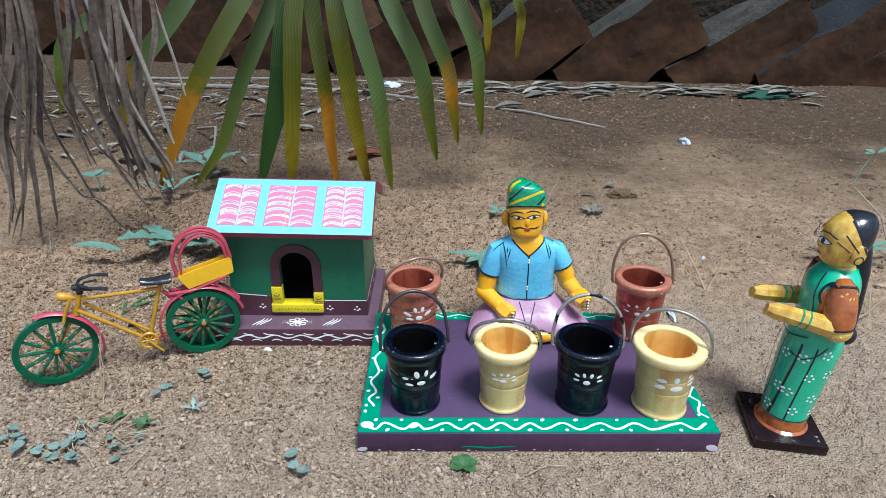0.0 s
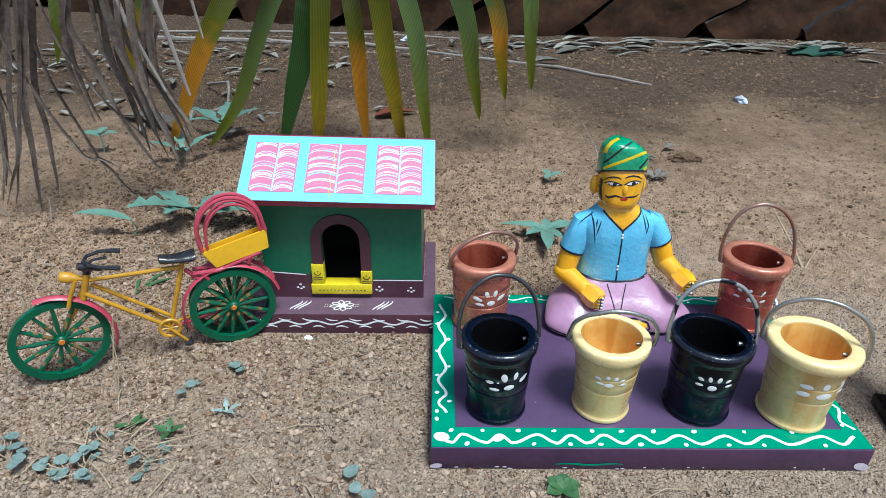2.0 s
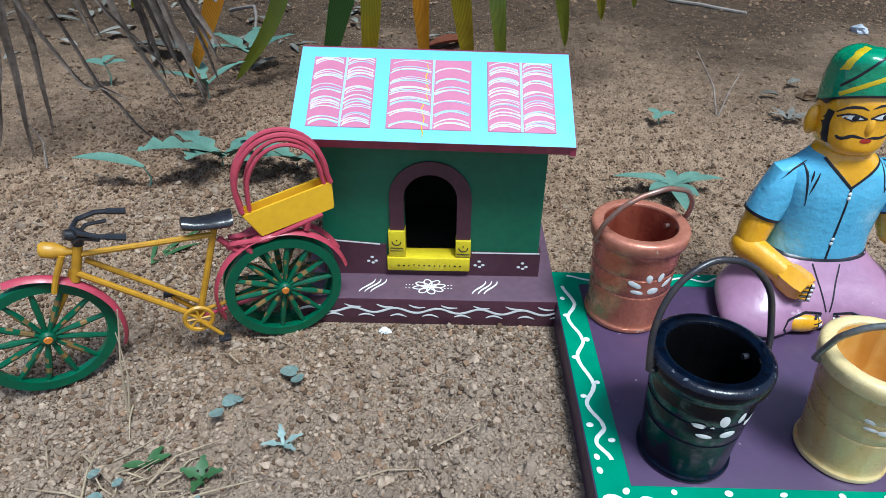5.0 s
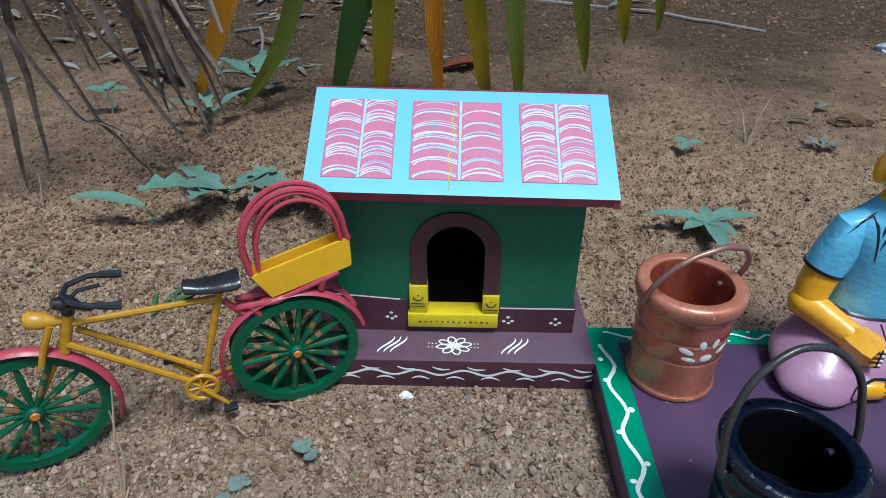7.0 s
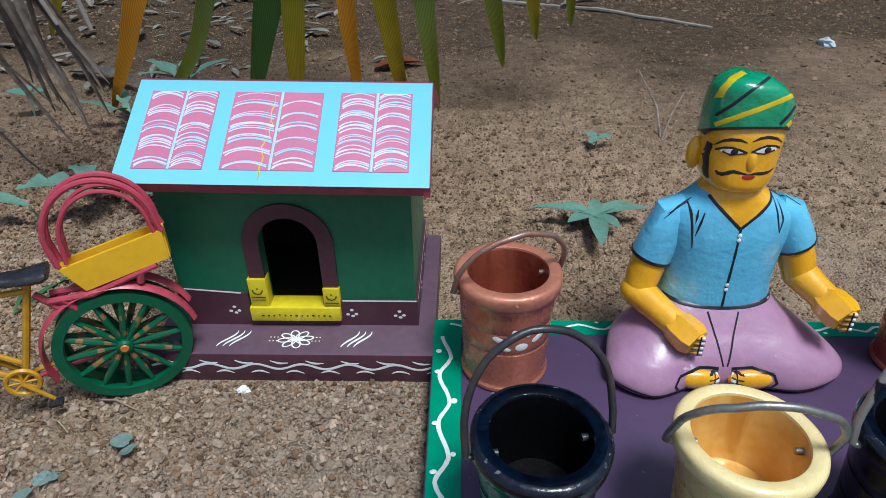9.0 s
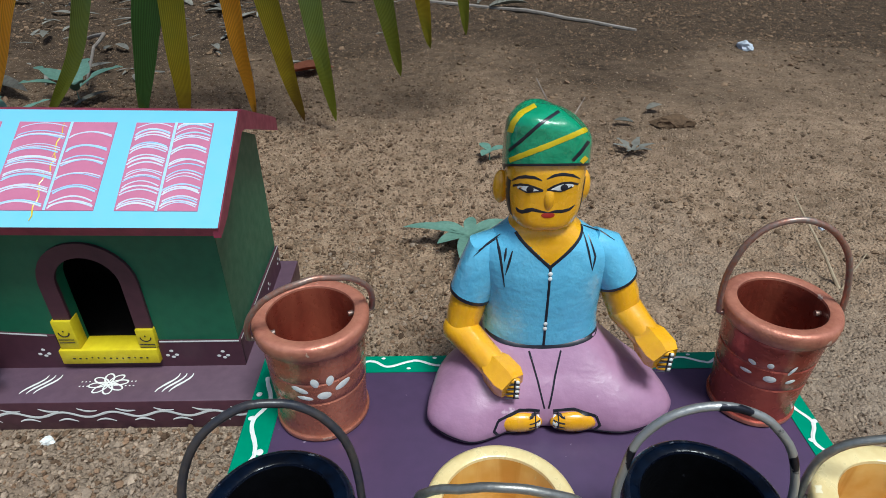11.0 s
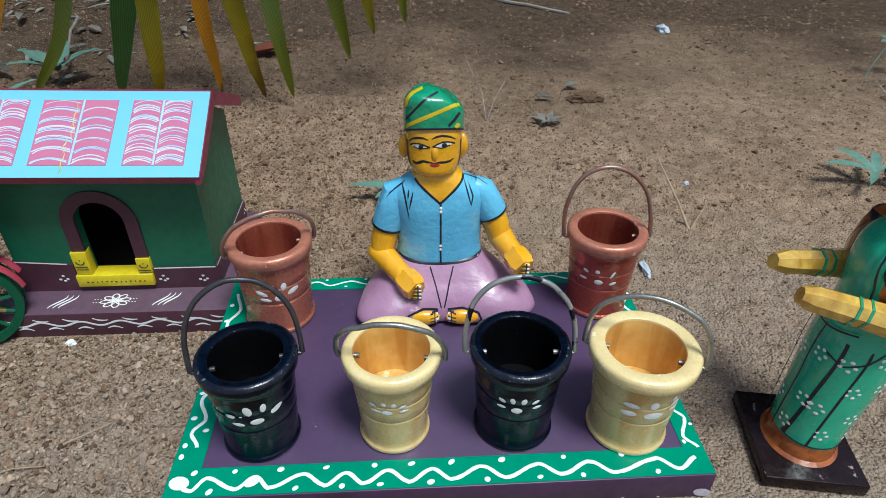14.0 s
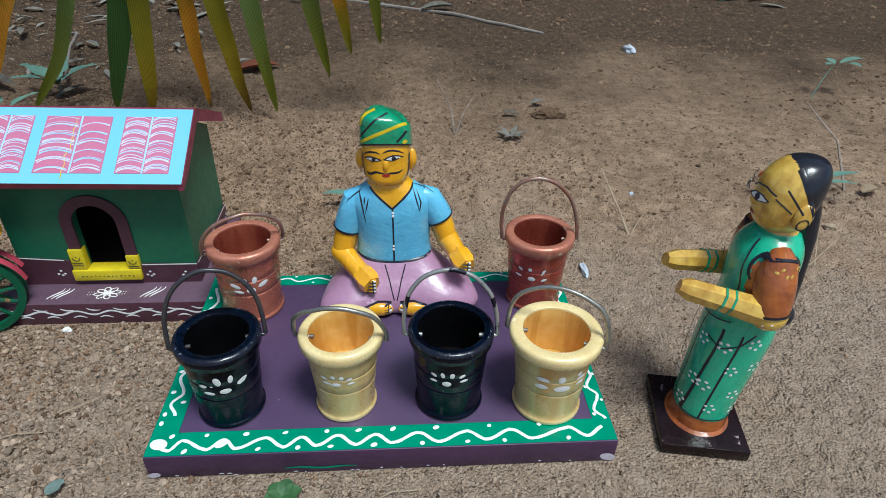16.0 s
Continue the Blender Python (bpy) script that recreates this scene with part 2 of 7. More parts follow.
CREAM = material("cream_lacquer", (0.64, 0.485, 0.215), (0.52, 0.385, 0.16), rough=0.30, metal=0.08, fine=240, coarse=35, amount=0.9, bump=0.25, grain=(0.52, 0.30, 0.09), grain_scale=48, grain_amount=0.85)
CREAM_RIM = material("pale_cream_lacquer", (0.82, 0.66, 0.34), (0.70, 0.52, 0.23), rough=0.30, metal=0.08, fine=260, coarse=60, amount=0.8, bump=0.3, speck=(0.9, 0.8, 0.55), speck_scale=110, speck_at=0.68)
AMBER = material("amber_varnish", (0.68, 0.36, 0.07), (0.76, 0.46, 0.14), rough=0.2, fine=120, coarse=30, amount=1.0, bump=0.2, coat=0.4, grain=(0.50, 0.20, 0.02), grain_scale=60, grain_amount=0.7)
BLACK_INSIDE = material("black_bare_inside", (0.0012, 0.0012, 0.0016), (0.002, 0.002, 0.003), rough=0.55, fine=200, coarse=40, amount=0.8, bump=0.5, spec=0.12, speck=(0.03, 0.03, 0.035), speck_scale=160, speck_at=0.72)
BLACK = material("black_teal_lacquer", (0.0008, 0.0010, 0.0026), (0.001, 0.005, 0.016), rough=0.20, fine=170, coarse=22, amount=1.0, bump=0.5, coat=0.0, spec=0.2, speck=(0.10, 0.11, 0.12), speck_scale=220, speck_at=0.76)
# worn black for the edges; on the rim it also paints the glint
WORN_GLINT_BLACK = material("worn_glint_black_lacquer", (0.003, 0.004, 0.012), (0.008, 0.011, 0.020), rough=0.25, fine=220, coarse=60, amount=1.0, bump=0.4, speck=(0.11, 0.12, 0.14), speck_scale=260, speck_at=0.66)
WIRE = material("grey_wire", (0.36, 0.35, 0.32), (0.20, 0.19, 0.18), rough=0.38, metal=0.75, fine=400, coarse=90, amount=0.8, bump=0.2)
WIRE_BLACK = material("black_wire", (0.018, 0.02, 0.03), (0.05, 0.04, 0.035), rough=0.35, fine=400, coarse=90, amount=0.8, bump=0.2)
WIRE_CHIP = material("chipped_black_wire", (0.33, 0.33, 0.33), (0.36, 0.35, 0.33), rough=0.4, metal=0.6, fine=400, coarse=90, amount=0.8, bump=0.2, speck=(0.012, 0.012, 0.02), speck_scale=70, speck_at=0.55)
WIRE_COPPER = material("copper_painted_wire", (0.34, 0.125, 0.075), (0.28, 0.235, 0.205), rough=0.38, metal=0.5, fine=400, coarse=60, amount=1.0, bump=0.2)

BIKE_GREEN = material("bike_green_paint", (0.005, 0.095, 0.042), (0.004, 0.06, 0.03), rough=0.35, fine=240, coarse=60, amount=0.7, bump=0.15)
BIKE_YELLOW = material("bike_mustard_paint", (0.50, 0.26, 0.015), (0.36, 0.17, 0.01), rough=0.38, fine=240, coarse=60, amount=0.8, bump=0.15)
BIKE_RED = material("bike_crimson_paint", (0.44, 0.055, 0.090), (0.33, 0.036, 0.062), rough=0.38, fine=240, coarse=60, amount=0.8, bump=0.15)
BIKE_BLACK = material("bike_black_paint", (0.014, 0.014, 0.018), (0.03, 0.03, 0.035), rough=0.25, fine=240, coarse=60, bump=0.15)
BIKE_CHIP = material("chipped_mustard_paint", (0.24, 0.12, 0.03), (0.12, 0.09, 0.035), rough=0.5, fine=500, coarse=200, amount=1.0, bump=0.2)
BIKE_ORANGE = material("bike_orange_paint", (0.55, 0.17, 0.02), rough=0.4, bump=0.1)

CRUMB = material("earth_crumb", (0.21, 0.135, 0.084), (0.11, 0.072, 0.045), rough=0.95, fine=400, coarse=40, amount=0.9, bump=0.4, spec=0.2, vary=0.5)
WEED = material("weed_leaf", (0.140, 0.265, 0.205), (0.085, 0.170, 0.130), rough=0.6, fine=300, coarse=60, amount=0.9, bump=0.2, vary=0.25)
WEED_BRIGHT = material("weed_leaf_fresh", (0.05, 0.13, 0.04), (0.03, 0.085, 0.03), rough=0.55, fine=300, coarse=60, amount=0.9, bump=0.2, vary=0.2)
WEED_PALE = material("pale_weed_leaf", (0.300, 0.390, 0.360), (0.180, 0.255, 0.235), rough=0.6, fine=300, coarse=60, amount=0.9, bump=0.25, vary=0.3)
STRAW = material("straw", (0.42, 0.33, 0.22), (0.28, 0.20, 0.13), rough=0.8, fine=300, coarse=40, amount=0.9, bump=0.2, vary=0.2)
DRY = material("dry_frond", (0.330, 0.265, 0.220), (0.120, 0.088, 0.070), rough=0.8, fine=150, coarse=20, amount=1.0, bump=0.3, vary=0.3)
DRY_PALE = material("dry_stalk", (0.27, 0.235, 0.205), (0.16, 0.13, 0.11), rough=0.8, fine=150, coarse=20, amount=1.0, bump=0.3)
LITTER = material("leaf_litter", (0.215, 0.205, 0.175), (0.095, 0.085, 0.07), rough=0.85, fine=120, coarse=20, amount=1.0, bump=0.3, vary=0.45)
SCRAP = material("white_scrap", (0.5, 0.54, 0.6), (0.36, 0.38, 0.43), rough=0.6, bump=0.1)
CLOTH = material("green_cloth", (0.008, 0.05, 0.032), (0.005, 0.03, 0.02), rough=0.8, bump=0.3)
RED_LEAF = material("red_dry_leaf", (0.25, 0.07, 0.03), (0.14, 0.045, 0.025), rough=0.75, bump=0.2)


def leaflet_material(name, stops):
    """A palm leaflet whose colour runs along its length, stored as the first texture coordinate."""
    m = bpy.data.materials.new(name)
    m.use_nodes = True
    t = m.node_tree
    b = t.nodes["Principled BSDF"]
    uv = t.nodes.new("ShaderNodeUVMap")
    sep = t.nodes.new("ShaderNodeSeparateXYZ")
    t.links.new(uv.outputs["UV"], sep.inputs[0])
    co = t.nodes.new("ShaderNodeTexCoord")
    n = t.nodes.new("ShaderNodeTexNoise")
    n.inputs["Scale"].default_value = 45
    n.inputs["Detail"].default_value = 5
    t.links.new(co.outputs["Object"], n.inputs["Vector"])
    a = t.nodes.new("ShaderNodeMath")
    a.operation = "MULTIPLY_ADD"
    a.inputs[1].default_value = 0.28
    t.links.new(n.outputs["Fac"], a.inputs[0])
    t.links.new(sep.outputs["X"], a.inputs[2])
    s2 = t.nodes.new("ShaderNodeMath")
    s2.operation = "SUBTRACT"
    s2.inputs[1].default_value = 0.14
    t.links.new(a.outputs[0], s2.inputs[0])
    ramp = t.nodes.new("ShaderNodeValToRGB")
    el = ramp.color_ramp.elements
    while len(el) < len(stops):
        el.new(0.5)
    for e, (p, c) in zip(el, stops):
        e.position, e.color = p, (*c, 1)
    t.links.new(s2.outputs[0], ramp.inputs["Fac"])
    # fine lengthwise veins
    w = t.nodes.new("ShaderNodeTexWave")
    w.bands_direction = "Y"
    w.inputs["Scale"].default_value = 4.0
    w.inputs["Distortion"].default_value = 0.4
    t.links.new(uv.outputs["UV"], w.inputs["Vector"])
    dk = t.nodes.new("ShaderNodeMixRGB")
    dk.blend_type = "MULTIPLY"
    dk.inputs["Fac"].default_value = 0.35
    t.links.new(ramp.outputs["Color"], dk.inputs["Color1"])
    t.links.new(w.outputs["Color"], dk.inputs["Color2"])
    t.links.new(dk.outputs["Color"], b.inputs["Base Color"])
    b.inputs["Roughness"].default_value = 0.38
    tr = t.nodes.new("ShaderNodeBsdfTranslucent")
    t.links.new(dk.outputs["Color"], tr.inputs["Color"])
    ms = t.nodes.new("ShaderNodeMixShader")
    ms.inputs["Fac"].default_value = 0.38
    t.links.new(b.outputs[0], ms.inputs[1])
    t.links.new(tr.outputs[0], ms.inputs[2])
    t.links.new(ms.outputs[0], t.nodes["Material Output"].inputs["Surface"])
    bp = t.nodes.new("ShaderNodeBump")
    bp.inputs["Strength"].default_value = 0.25
    bp.inputs["Distance"].default_value = 0.001
    t.links.new(w.outputs["Fac"], bp.inputs["Height"])
    t.links.new(bp.outputs["Normal"], b.inputs["Normal"])
    return m


G_DARK, G_MID, G_OLIVE, G_YEL, G_ORA, G_BRN = (0.095, 0.20, 0.05), (0.240, 0.340, 0.110), (0.270, 0.290, 0.030), (0.50, 0.38, 0.025), (0.76, 0.38, 0.03), (0.20, 0.10, 0.02)
# grey-green root end puts the leaflets' sky sheen into their colour
G_SHEEN = (0.31, 0.37, 0.23)
LEAF_GREEN = leaflet_material("palm_leaflet_green", [(0.1, G_SHEEN), (0.5, G_MID), (0.85, G_OLIVE), (1.0, G_OLIVE)])
LEAF_DARK = leaflet_material("palm_leaflet_dark_green", [(0.12, G_SHEEN), (0.45, G_DARK), (0.9, G_DARK), (1.0, G_OLIVE)])
LEAF_YELLOW = leaflet_material("palm_leaflet_yellowing", [(0.12, G_SHEEN), (0.45, G_MID), (0.62, G_ORA), (0.82, G_YEL), (1.0, G_OLIVE)])
LEAF_ORANGE = leaflet_material("palm_leaflet_orange_tip", [(0.12, G_SHEEN), (0.48, G_OLIVE), (0.6, G_ORA), (0.9, G_ORA), (1.0, G_BRN)])
LEAF_OLIVE = leaflet_material("palm_leaflet_olive", [(0.12, G_SHEEN), (0.4, G_OLIVE), (0.75, G_YEL), (1.0, G_BRN)])


# ---- building helpers ----
def link_mesh(name, bm, mats, smooth=True):
    me = bpy.data.meshes.new(name)
    bm.normal_update()
    bm.to_mesh(me)
    bm.free()
    for m in (mats if isinstance(mats, (list, tuple)) else [mats]):
        me.materials.append(m)
    if smooth:
        me.polygons.foreach_set("use_smooth", [True] * len(me.polygons))
        me.set_sharp_from_angle(angle=radians(38))
    return new(name, me)


def part(name, bm, mats, parent, label="", smooth=True):
    ob = link_mesh(name, bm, mats, smooth)
    ob.parent = parent
    if label:
        ob["label"] = label
    return ob


def thing(name, label, category, at=(0, 0, 0), turn=0.0, group="", kind=""):
    ob = new(name)
    ob.empty_display_size = 0.02
    ob.matrix_world = pose(*at, 0, 0, turn)
    return tagged(ob, label, category, group, kind)


def box(bm, lo, hi, bevel=0.0, mi=0, seg=2):
    res = bmesh.ops.create_cube(bm, size=1.0)
    vs = res["verts"]
    for v in vs:
        v.co = Vector([lo[i] + (v.co[i] + 0.5) * (hi[i] - lo[i]) for i in range(3)])
    faces = {f for v in vs for f in v.link_faces}
    for f in faces:
        f.material_index = mi
    if bevel:
        edges = list({e for v in vs for e in v.link_edges})
        bmesh.ops.bevel(bm, geom=edges, material=mi, offset=bevel, segments=seg, affect="EDGES", profile=0.5, clamp_overlap=True)


def lathe(bm, profile, n=40, mi=0, mids=None, wobble=0.0, seed=0):
    """Turn a list of (radius, height) round z; mids gives a material index for each ring of faces."""
    rings = []
    for k, (r, z) in enumerate(profile):
        ring = []
        for i in range(n):
            a = 2 * math.pi * i / n
            d = 1 + wobble * noise.noise(Vector((2 * math.cos(a) + seed, 2 * math.sin(a), z * 40)))
            ring.append(bm.verts.new((r * d * math.cos(a), r * d * math.sin(a), z)))
        rings.append(ring)
    for k in range(len(rings) - 1):
        for i in range(n):
            f = bm.faces.new((rings[k][i], rings[k][(i + 1) % n], rings[k + 1][(i + 1) % n], rings[k + 1][i]))
            f.material_index = mids[k] if mids else mi
    for ring, flip in ((rings[0], True), (rings[-1], False)):
        f = bm.faces.new(ring[::-1] if flip else ring)
        f.material_index = mids[-1 if not flip else 0] if mids else mi


def tube(bm, pts, radii, n=10, mi=0, closed=False, flat=1.0):
    """A round bar along pts; radii is one number or one per point; flat squeezes it across."""
    pts = [Vector(p) for p in pts]
    if not isinstance(radii, (list, tuple)):
        radii = [radii] * len(pts)
    m = len(pts)
    rings = []
    ref = None
    for i, p in enumerate(pts):
        a = pts[(i - 1) % m] if (closed or i) else p
        b = pts[(i + 1) % m] if (closed or i < m - 1) else p
        d = (b - a).normalized()
        if ref is None:
            ref = d.orthogonal().normalized()
        ref = (ref - d * ref.dot(d)).normalized()
        w = d.cross(ref)
        rings.append([bm.verts.new(p + (ref * math.cos(2 * math.pi * k / n) + w * flat * math.sin(2 * math.pi * k / n)) * radii[i]) for k in range(n)])
    for i in range(m if closed else m - 1):
        r0, r1 = rings[i], rings[(i + 1) % m]
        for k in range(n):
            f = bm.faces.new((r0[k], r0[(k + 1) % n], r1[(k + 1) % n], r1[k]))
            f.material_index = mi
    if not closed:
        for ring in (rings[0][::-1], rings[-1]):
            f = bm.faces.new(ring)
            f.material_index = mi


def loft(bm, secs, n=24, mi=0, power=2.0, steps=1):
    """Stack of ellipses: each (centre, half width x, half depth y). power above 2 squares them; steps puts rings in between."""
    rings = []
    if steps > 1:
        keys = [(*s[0], s[1], s[2]) for s in secs]
        dense = []
        for i in range(len(keys) - 1):
            p0, q0, q1, p3 = keys[max(i - 1, 0)], keys[i], keys[i + 1], keys[min(i + 2, len(keys) - 1)]
            for k in range(steps):
                t = k / steps
                dense.append([0.5 * (2 * b + (c - a) * t + (2 * a - 5 * b + 4 * c - d) * t * t + (3 * b - a - 3 * c + d) * t ** 3) for a, b, c, d in zip(p0, q0, q1, p3)])
        dense.append(list(keys[-1]))
        secs = [(d[:3], d[3], d[4]) for d in dense]
    for s in secs:
        c, rx, ry = Vector(s[0]), s[1], s[2]
        tilt = None
        ring = []
        for k in range(n):
            a = 2 * math.pi * k / n
            ca, sa = math.cos(a), math.sin(a)
            v = Vector((rx * math.copysign(abs(ca) ** (2 / power), ca), ry * math.copysign(abs(sa) ** (2 / power), sa), 0))
            ring.append(bm.verts.new(c + (tilt @ v if tilt else v)))
        rings.append(ring)
    for i in range(len(rings) - 1):
        for k in range(n):
            f = bm.faces.new((rings[i][k], rings[i][(k + 1) % n], rings[i + 1][(k + 1) % n], rings[i + 1][k]))
            f.material_index = mi
    for ring in (rings[0][::-1], rings[-1]):
        f = bm.faces.new(ring)
        f.material_index = mi


def ellipsoid(bm, c, r, mi=0, n=20, rot=None):
    res = bmesh.ops.create_uvsphere(bm, u_segments=n, v_segments=max(8, n // 2), radius=1.0)
    m = Matrix.Translation(c) @ (rot.to_4x4() if rot else Matrix.Identity(4)) @ Matrix.Diagonal((*r, 1))
    bmesh.ops.transform(bm, matrix=m, verts=res["verts"])
    for v in res["verts"]:
        for f in v.link_faces:
            f.material_index = mi


class Brush:
    """Lays thin raised paint strokes and dabs on a surface: 2D points go through place() to the surface point and its normal."""

    def __init__(self, bm, place, lift=0.00035, bold=1.0):
        self.bm, self.place, self.lift, self.bold = bm, place, lift, bold

    def spot(self, u, v, lift):
        hit = self.place(u, v)
        return None if hit is None else self.bm.verts.new(hit[0] + hit[1] * lift)

    def stroke(self, pts, width, mi=0, taper=False, steps=1):
        fine = []
        for a, b in zip(pts[:-1], pts[1:]):
            fine += [(a[0] + (b[0] - a[0]) * k / steps, a[1] + (b[1] - a[1]) * k / steps) for k in range(steps)]
        fine.append(pts[-1])
        last = None
        n = len(fine)
        for i, p in enumerate(fine):
            a, b = fine[max(0, i - 1)], fine[min(n - 1, i + 1)]
            dx, dy = b[0] - a[0], b[1] - a[1]
            d = math.hypot(dx, dy) or 1
            w = width * self.bold / 2
            if taper:
                w *= max(0.25, math.sin(math.pi * (0.12 + 0.8 * i / max(1, n - 1))))
            w *= 1 + 0.18 * noise.noise(Vector((p[0] * 300, p[1] * 300, i * 0.3)))
            ox, oy = -dy / d * w, dx / d * w
            row = [self.spot(p[0] + ox, p[1] + oy, self.lift * 0.4), self.spot(p[0], p[1], self.lift), self.spot(p[0] - ox, p[1] - oy, self.lift * 0.4)]
            if last and None not in row and None not in last:
                for k in (0, 1):
                    f = self.bm.faces.new((last[k], last[k + 1], row[k + 1], row[k]))
                    f.material_index = mi
            last = row

    def dab(self, u, v, ru, rv, turn=0.0, mi=0, n=12, lift=None):
        lift = self.lift if lift is None else lift
        c, s = math.cos(radians(turn)), math.sin(radians(turn))
        mid = self.spot(u, v, lift * 1.5)
        ring = []
        for k in range(n):
            a = 2 * math.pi * k / n
            x, y = ru * math.cos(a), rv * math.sin(a)
            ring.append(self.spot(u + c * x - s * y, v + s * x + c * y, lift * 0.5))
        if mid is None or None in ring:
            return
        for k in range(n):
            f = self.bm.faces.new((mid, ring[k], ring[(k + 1) % n]))
            f.material_index = mi


def plane_place(origin, ux, vx):
    """Place for flat surfaces."""
    o, a, b = Vector(origin), Vector(ux), Vector(vx)
    nrm = a.cross(b).normalized()
    return lambda u, v: (o + a * u + b * v, nrm)


def ray_place(bm, origin, ux, vx, direction):
    """Place that throws flat points along direction on to the shape already in bm."""
    bm.normal_update()
    tree = BVHTree.FromBMesh(bm)
    o, a, b, d = Vector(origin), Vector(ux), Vector(vx), Vector(direction).normalized()

    def place(u, v):
        p, nrm, _, _ = tree.ray_cast(o + a * u + b * v, d)
        return None if p is None else (p, nrm if nrm.dot(d) < 0 else -nrm)
    return place


def value_noise(x, y, scale, seed):
    """Smooth random field between 0 and 1 on arrays."""
    rs = np.random.RandomState(seed)
    table = rs.rand(256, 256)
    fx, fy = np.asarray(x) * scale, np.asarray(y) * scale
    ix, iy = np.floor(fx).astype(int), np.floor(fy).astype(int)
    tx, ty = fx - ix, fy - iy
    tx, ty = tx * tx * (3 - 2 * tx), ty * ty * (3 - 2 * ty)
    g = lambda i, j: table[i % 256, j % 256]
    return (g(ix, iy) * (1 - tx) + g(ix + 1, iy) * tx) * (1 - ty) + (g(ix, iy + 1) * (1 - tx) + g(ix + 1, iy + 1) * tx) * ty


# ---- the ground ----
FOOT = [(0.176, 0.110, 0.176, 0.110), (-0.097, 0.261, 0.1, 0.081), (0.430, 0.038, 0.042, 0.042)]  # centre and half size of what stands on it


def crumbs(x, y, cell, seed):
    """Height of packed rounded lumps about one cell wide, with sharp crevices between them, 0 to 1."""
    rs = np.random.RandomState(seed)
    px, py, pr = rs.rand(128, 128), rs.rand(128, 128), 0.45 + 0.75 * rs.rand(128, 128)
    fx, fy = x / cell, y / cell
    ix, iy = np.floor(fx).astype(int), np.floor(fy).astype(int)
    best = np.zeros_like(fx)
    for i in (-1, 0, 1):
        for j in (-1, 0, 1):
            a, b = (ix + i) % 128, (iy + j) % 128
            d2 = (fx - ix - i - px[a, b]) ** 2 + (fy - iy - j - py[a, b]) ** 2
            best = np.maximum(best, pr[a, b] * np.sqrt(np.clip(1 - d2 / (pr[a, b] * 0.95) ** 2, 0, 1)))
    return best


def ground_height(x, y):
    x, y = np.asarray(x, float), np.asarray(y, float)
    h = 0.010 * (value_noise(x, y, 5, 1) - 0.5) + 0.005 * (value_noise(x, y, 17, 2) - 0.5)
    rough = np.clip(0.75 - 0.9 * (x - 0.1), 0.35, 1.0)
    h += rough * (0.006 * (value_noise(x, y, 55, 3) - 0.5) + 0.0045 * (value_noise(x, y, 110, 4) - 0.5) + 0.0022 * (value_noise(x, y, 230, 5) - 0.5))
    clod = value_noise(x, y, 38, 6)
    h += rough * 0.007 * np.clip(clod - 0.62, 0, 1) / 0.38
    patch = np.clip(0.25 + 1.3 * value_noise(x, y, 11, 8), 0.3, 1.15) * np.clip(0.80 - 0.7 * (x - 0.1), 0.45, 1.0)
    fade = np.clip(1.35 - np.maximum(y, 0), 0.0, 1)
    h += fade * patch * (0.0052 * (crumbs(x, y, 0.0105, 9) - 0.6) + 0.0038 * (crumbs(x + 0.3, y, 0.0056, 10) - 0.6))
    far = np.clip((y - 0.6) / 1.0, 0, 1)
    h += far * 0.02 * (value_noise(x, y, 3, 7) - 0.5)
    keep = np.ones_like(h)
    for cx, cy, sx, sy in FOOT:
        d = np.maximum(np.abs(x - cx) - sx, np.abs(y - cy) - sy)
        keep = np.minimum(keep, np.clip((d - 0.002) / 0.03, 0, 1))
    return h * keep - 0.0006 * (1 - keep)


def axis(lo, hi, step, far):
    a = np.arange(lo, hi + step / 2, step)
    grow = []
    s, p = step, 0.0
    while p < far:
        s *= 1.02 if p < 0.7 else 1.3
        p += s
        grow.append(p)
    g = np.array(grow)
    return np.concatenate([lo - g[::-1], a, hi + g])


def build_ground():
    xs, ys = axis(-0.70, 0.86, 0.0022, 150.0), axis(-0.27, 0.78, 0.0022, 150.0)
    gx, gy = np.meshgrid(xs, ys)
    gz = ground_height(gx, gy)
    co = np.stack([gx, gy, gz], -1).reshape(-1, 3)
    nx, ny = len(xs), len(ys)
    i = np.arange(nx * ny).reshape(ny, nx)
    faces = np.stack([i[:-1, :-1], i[:-1, 1:], i[1:, 1:], i[1:, :-1]], -1).reshape(-1, 4)
    me = bpy.data.meshes.new("ground")
    me.from_pydata(co.tolist(), [], faces.tolist())
    me.polygons.foreach_set("use_smooth", [True] * len(me.polygons))
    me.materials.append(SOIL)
    tagged(new("ground", me), "dry reddish-brown sandy soil with small clods", "ground", kind="structure")


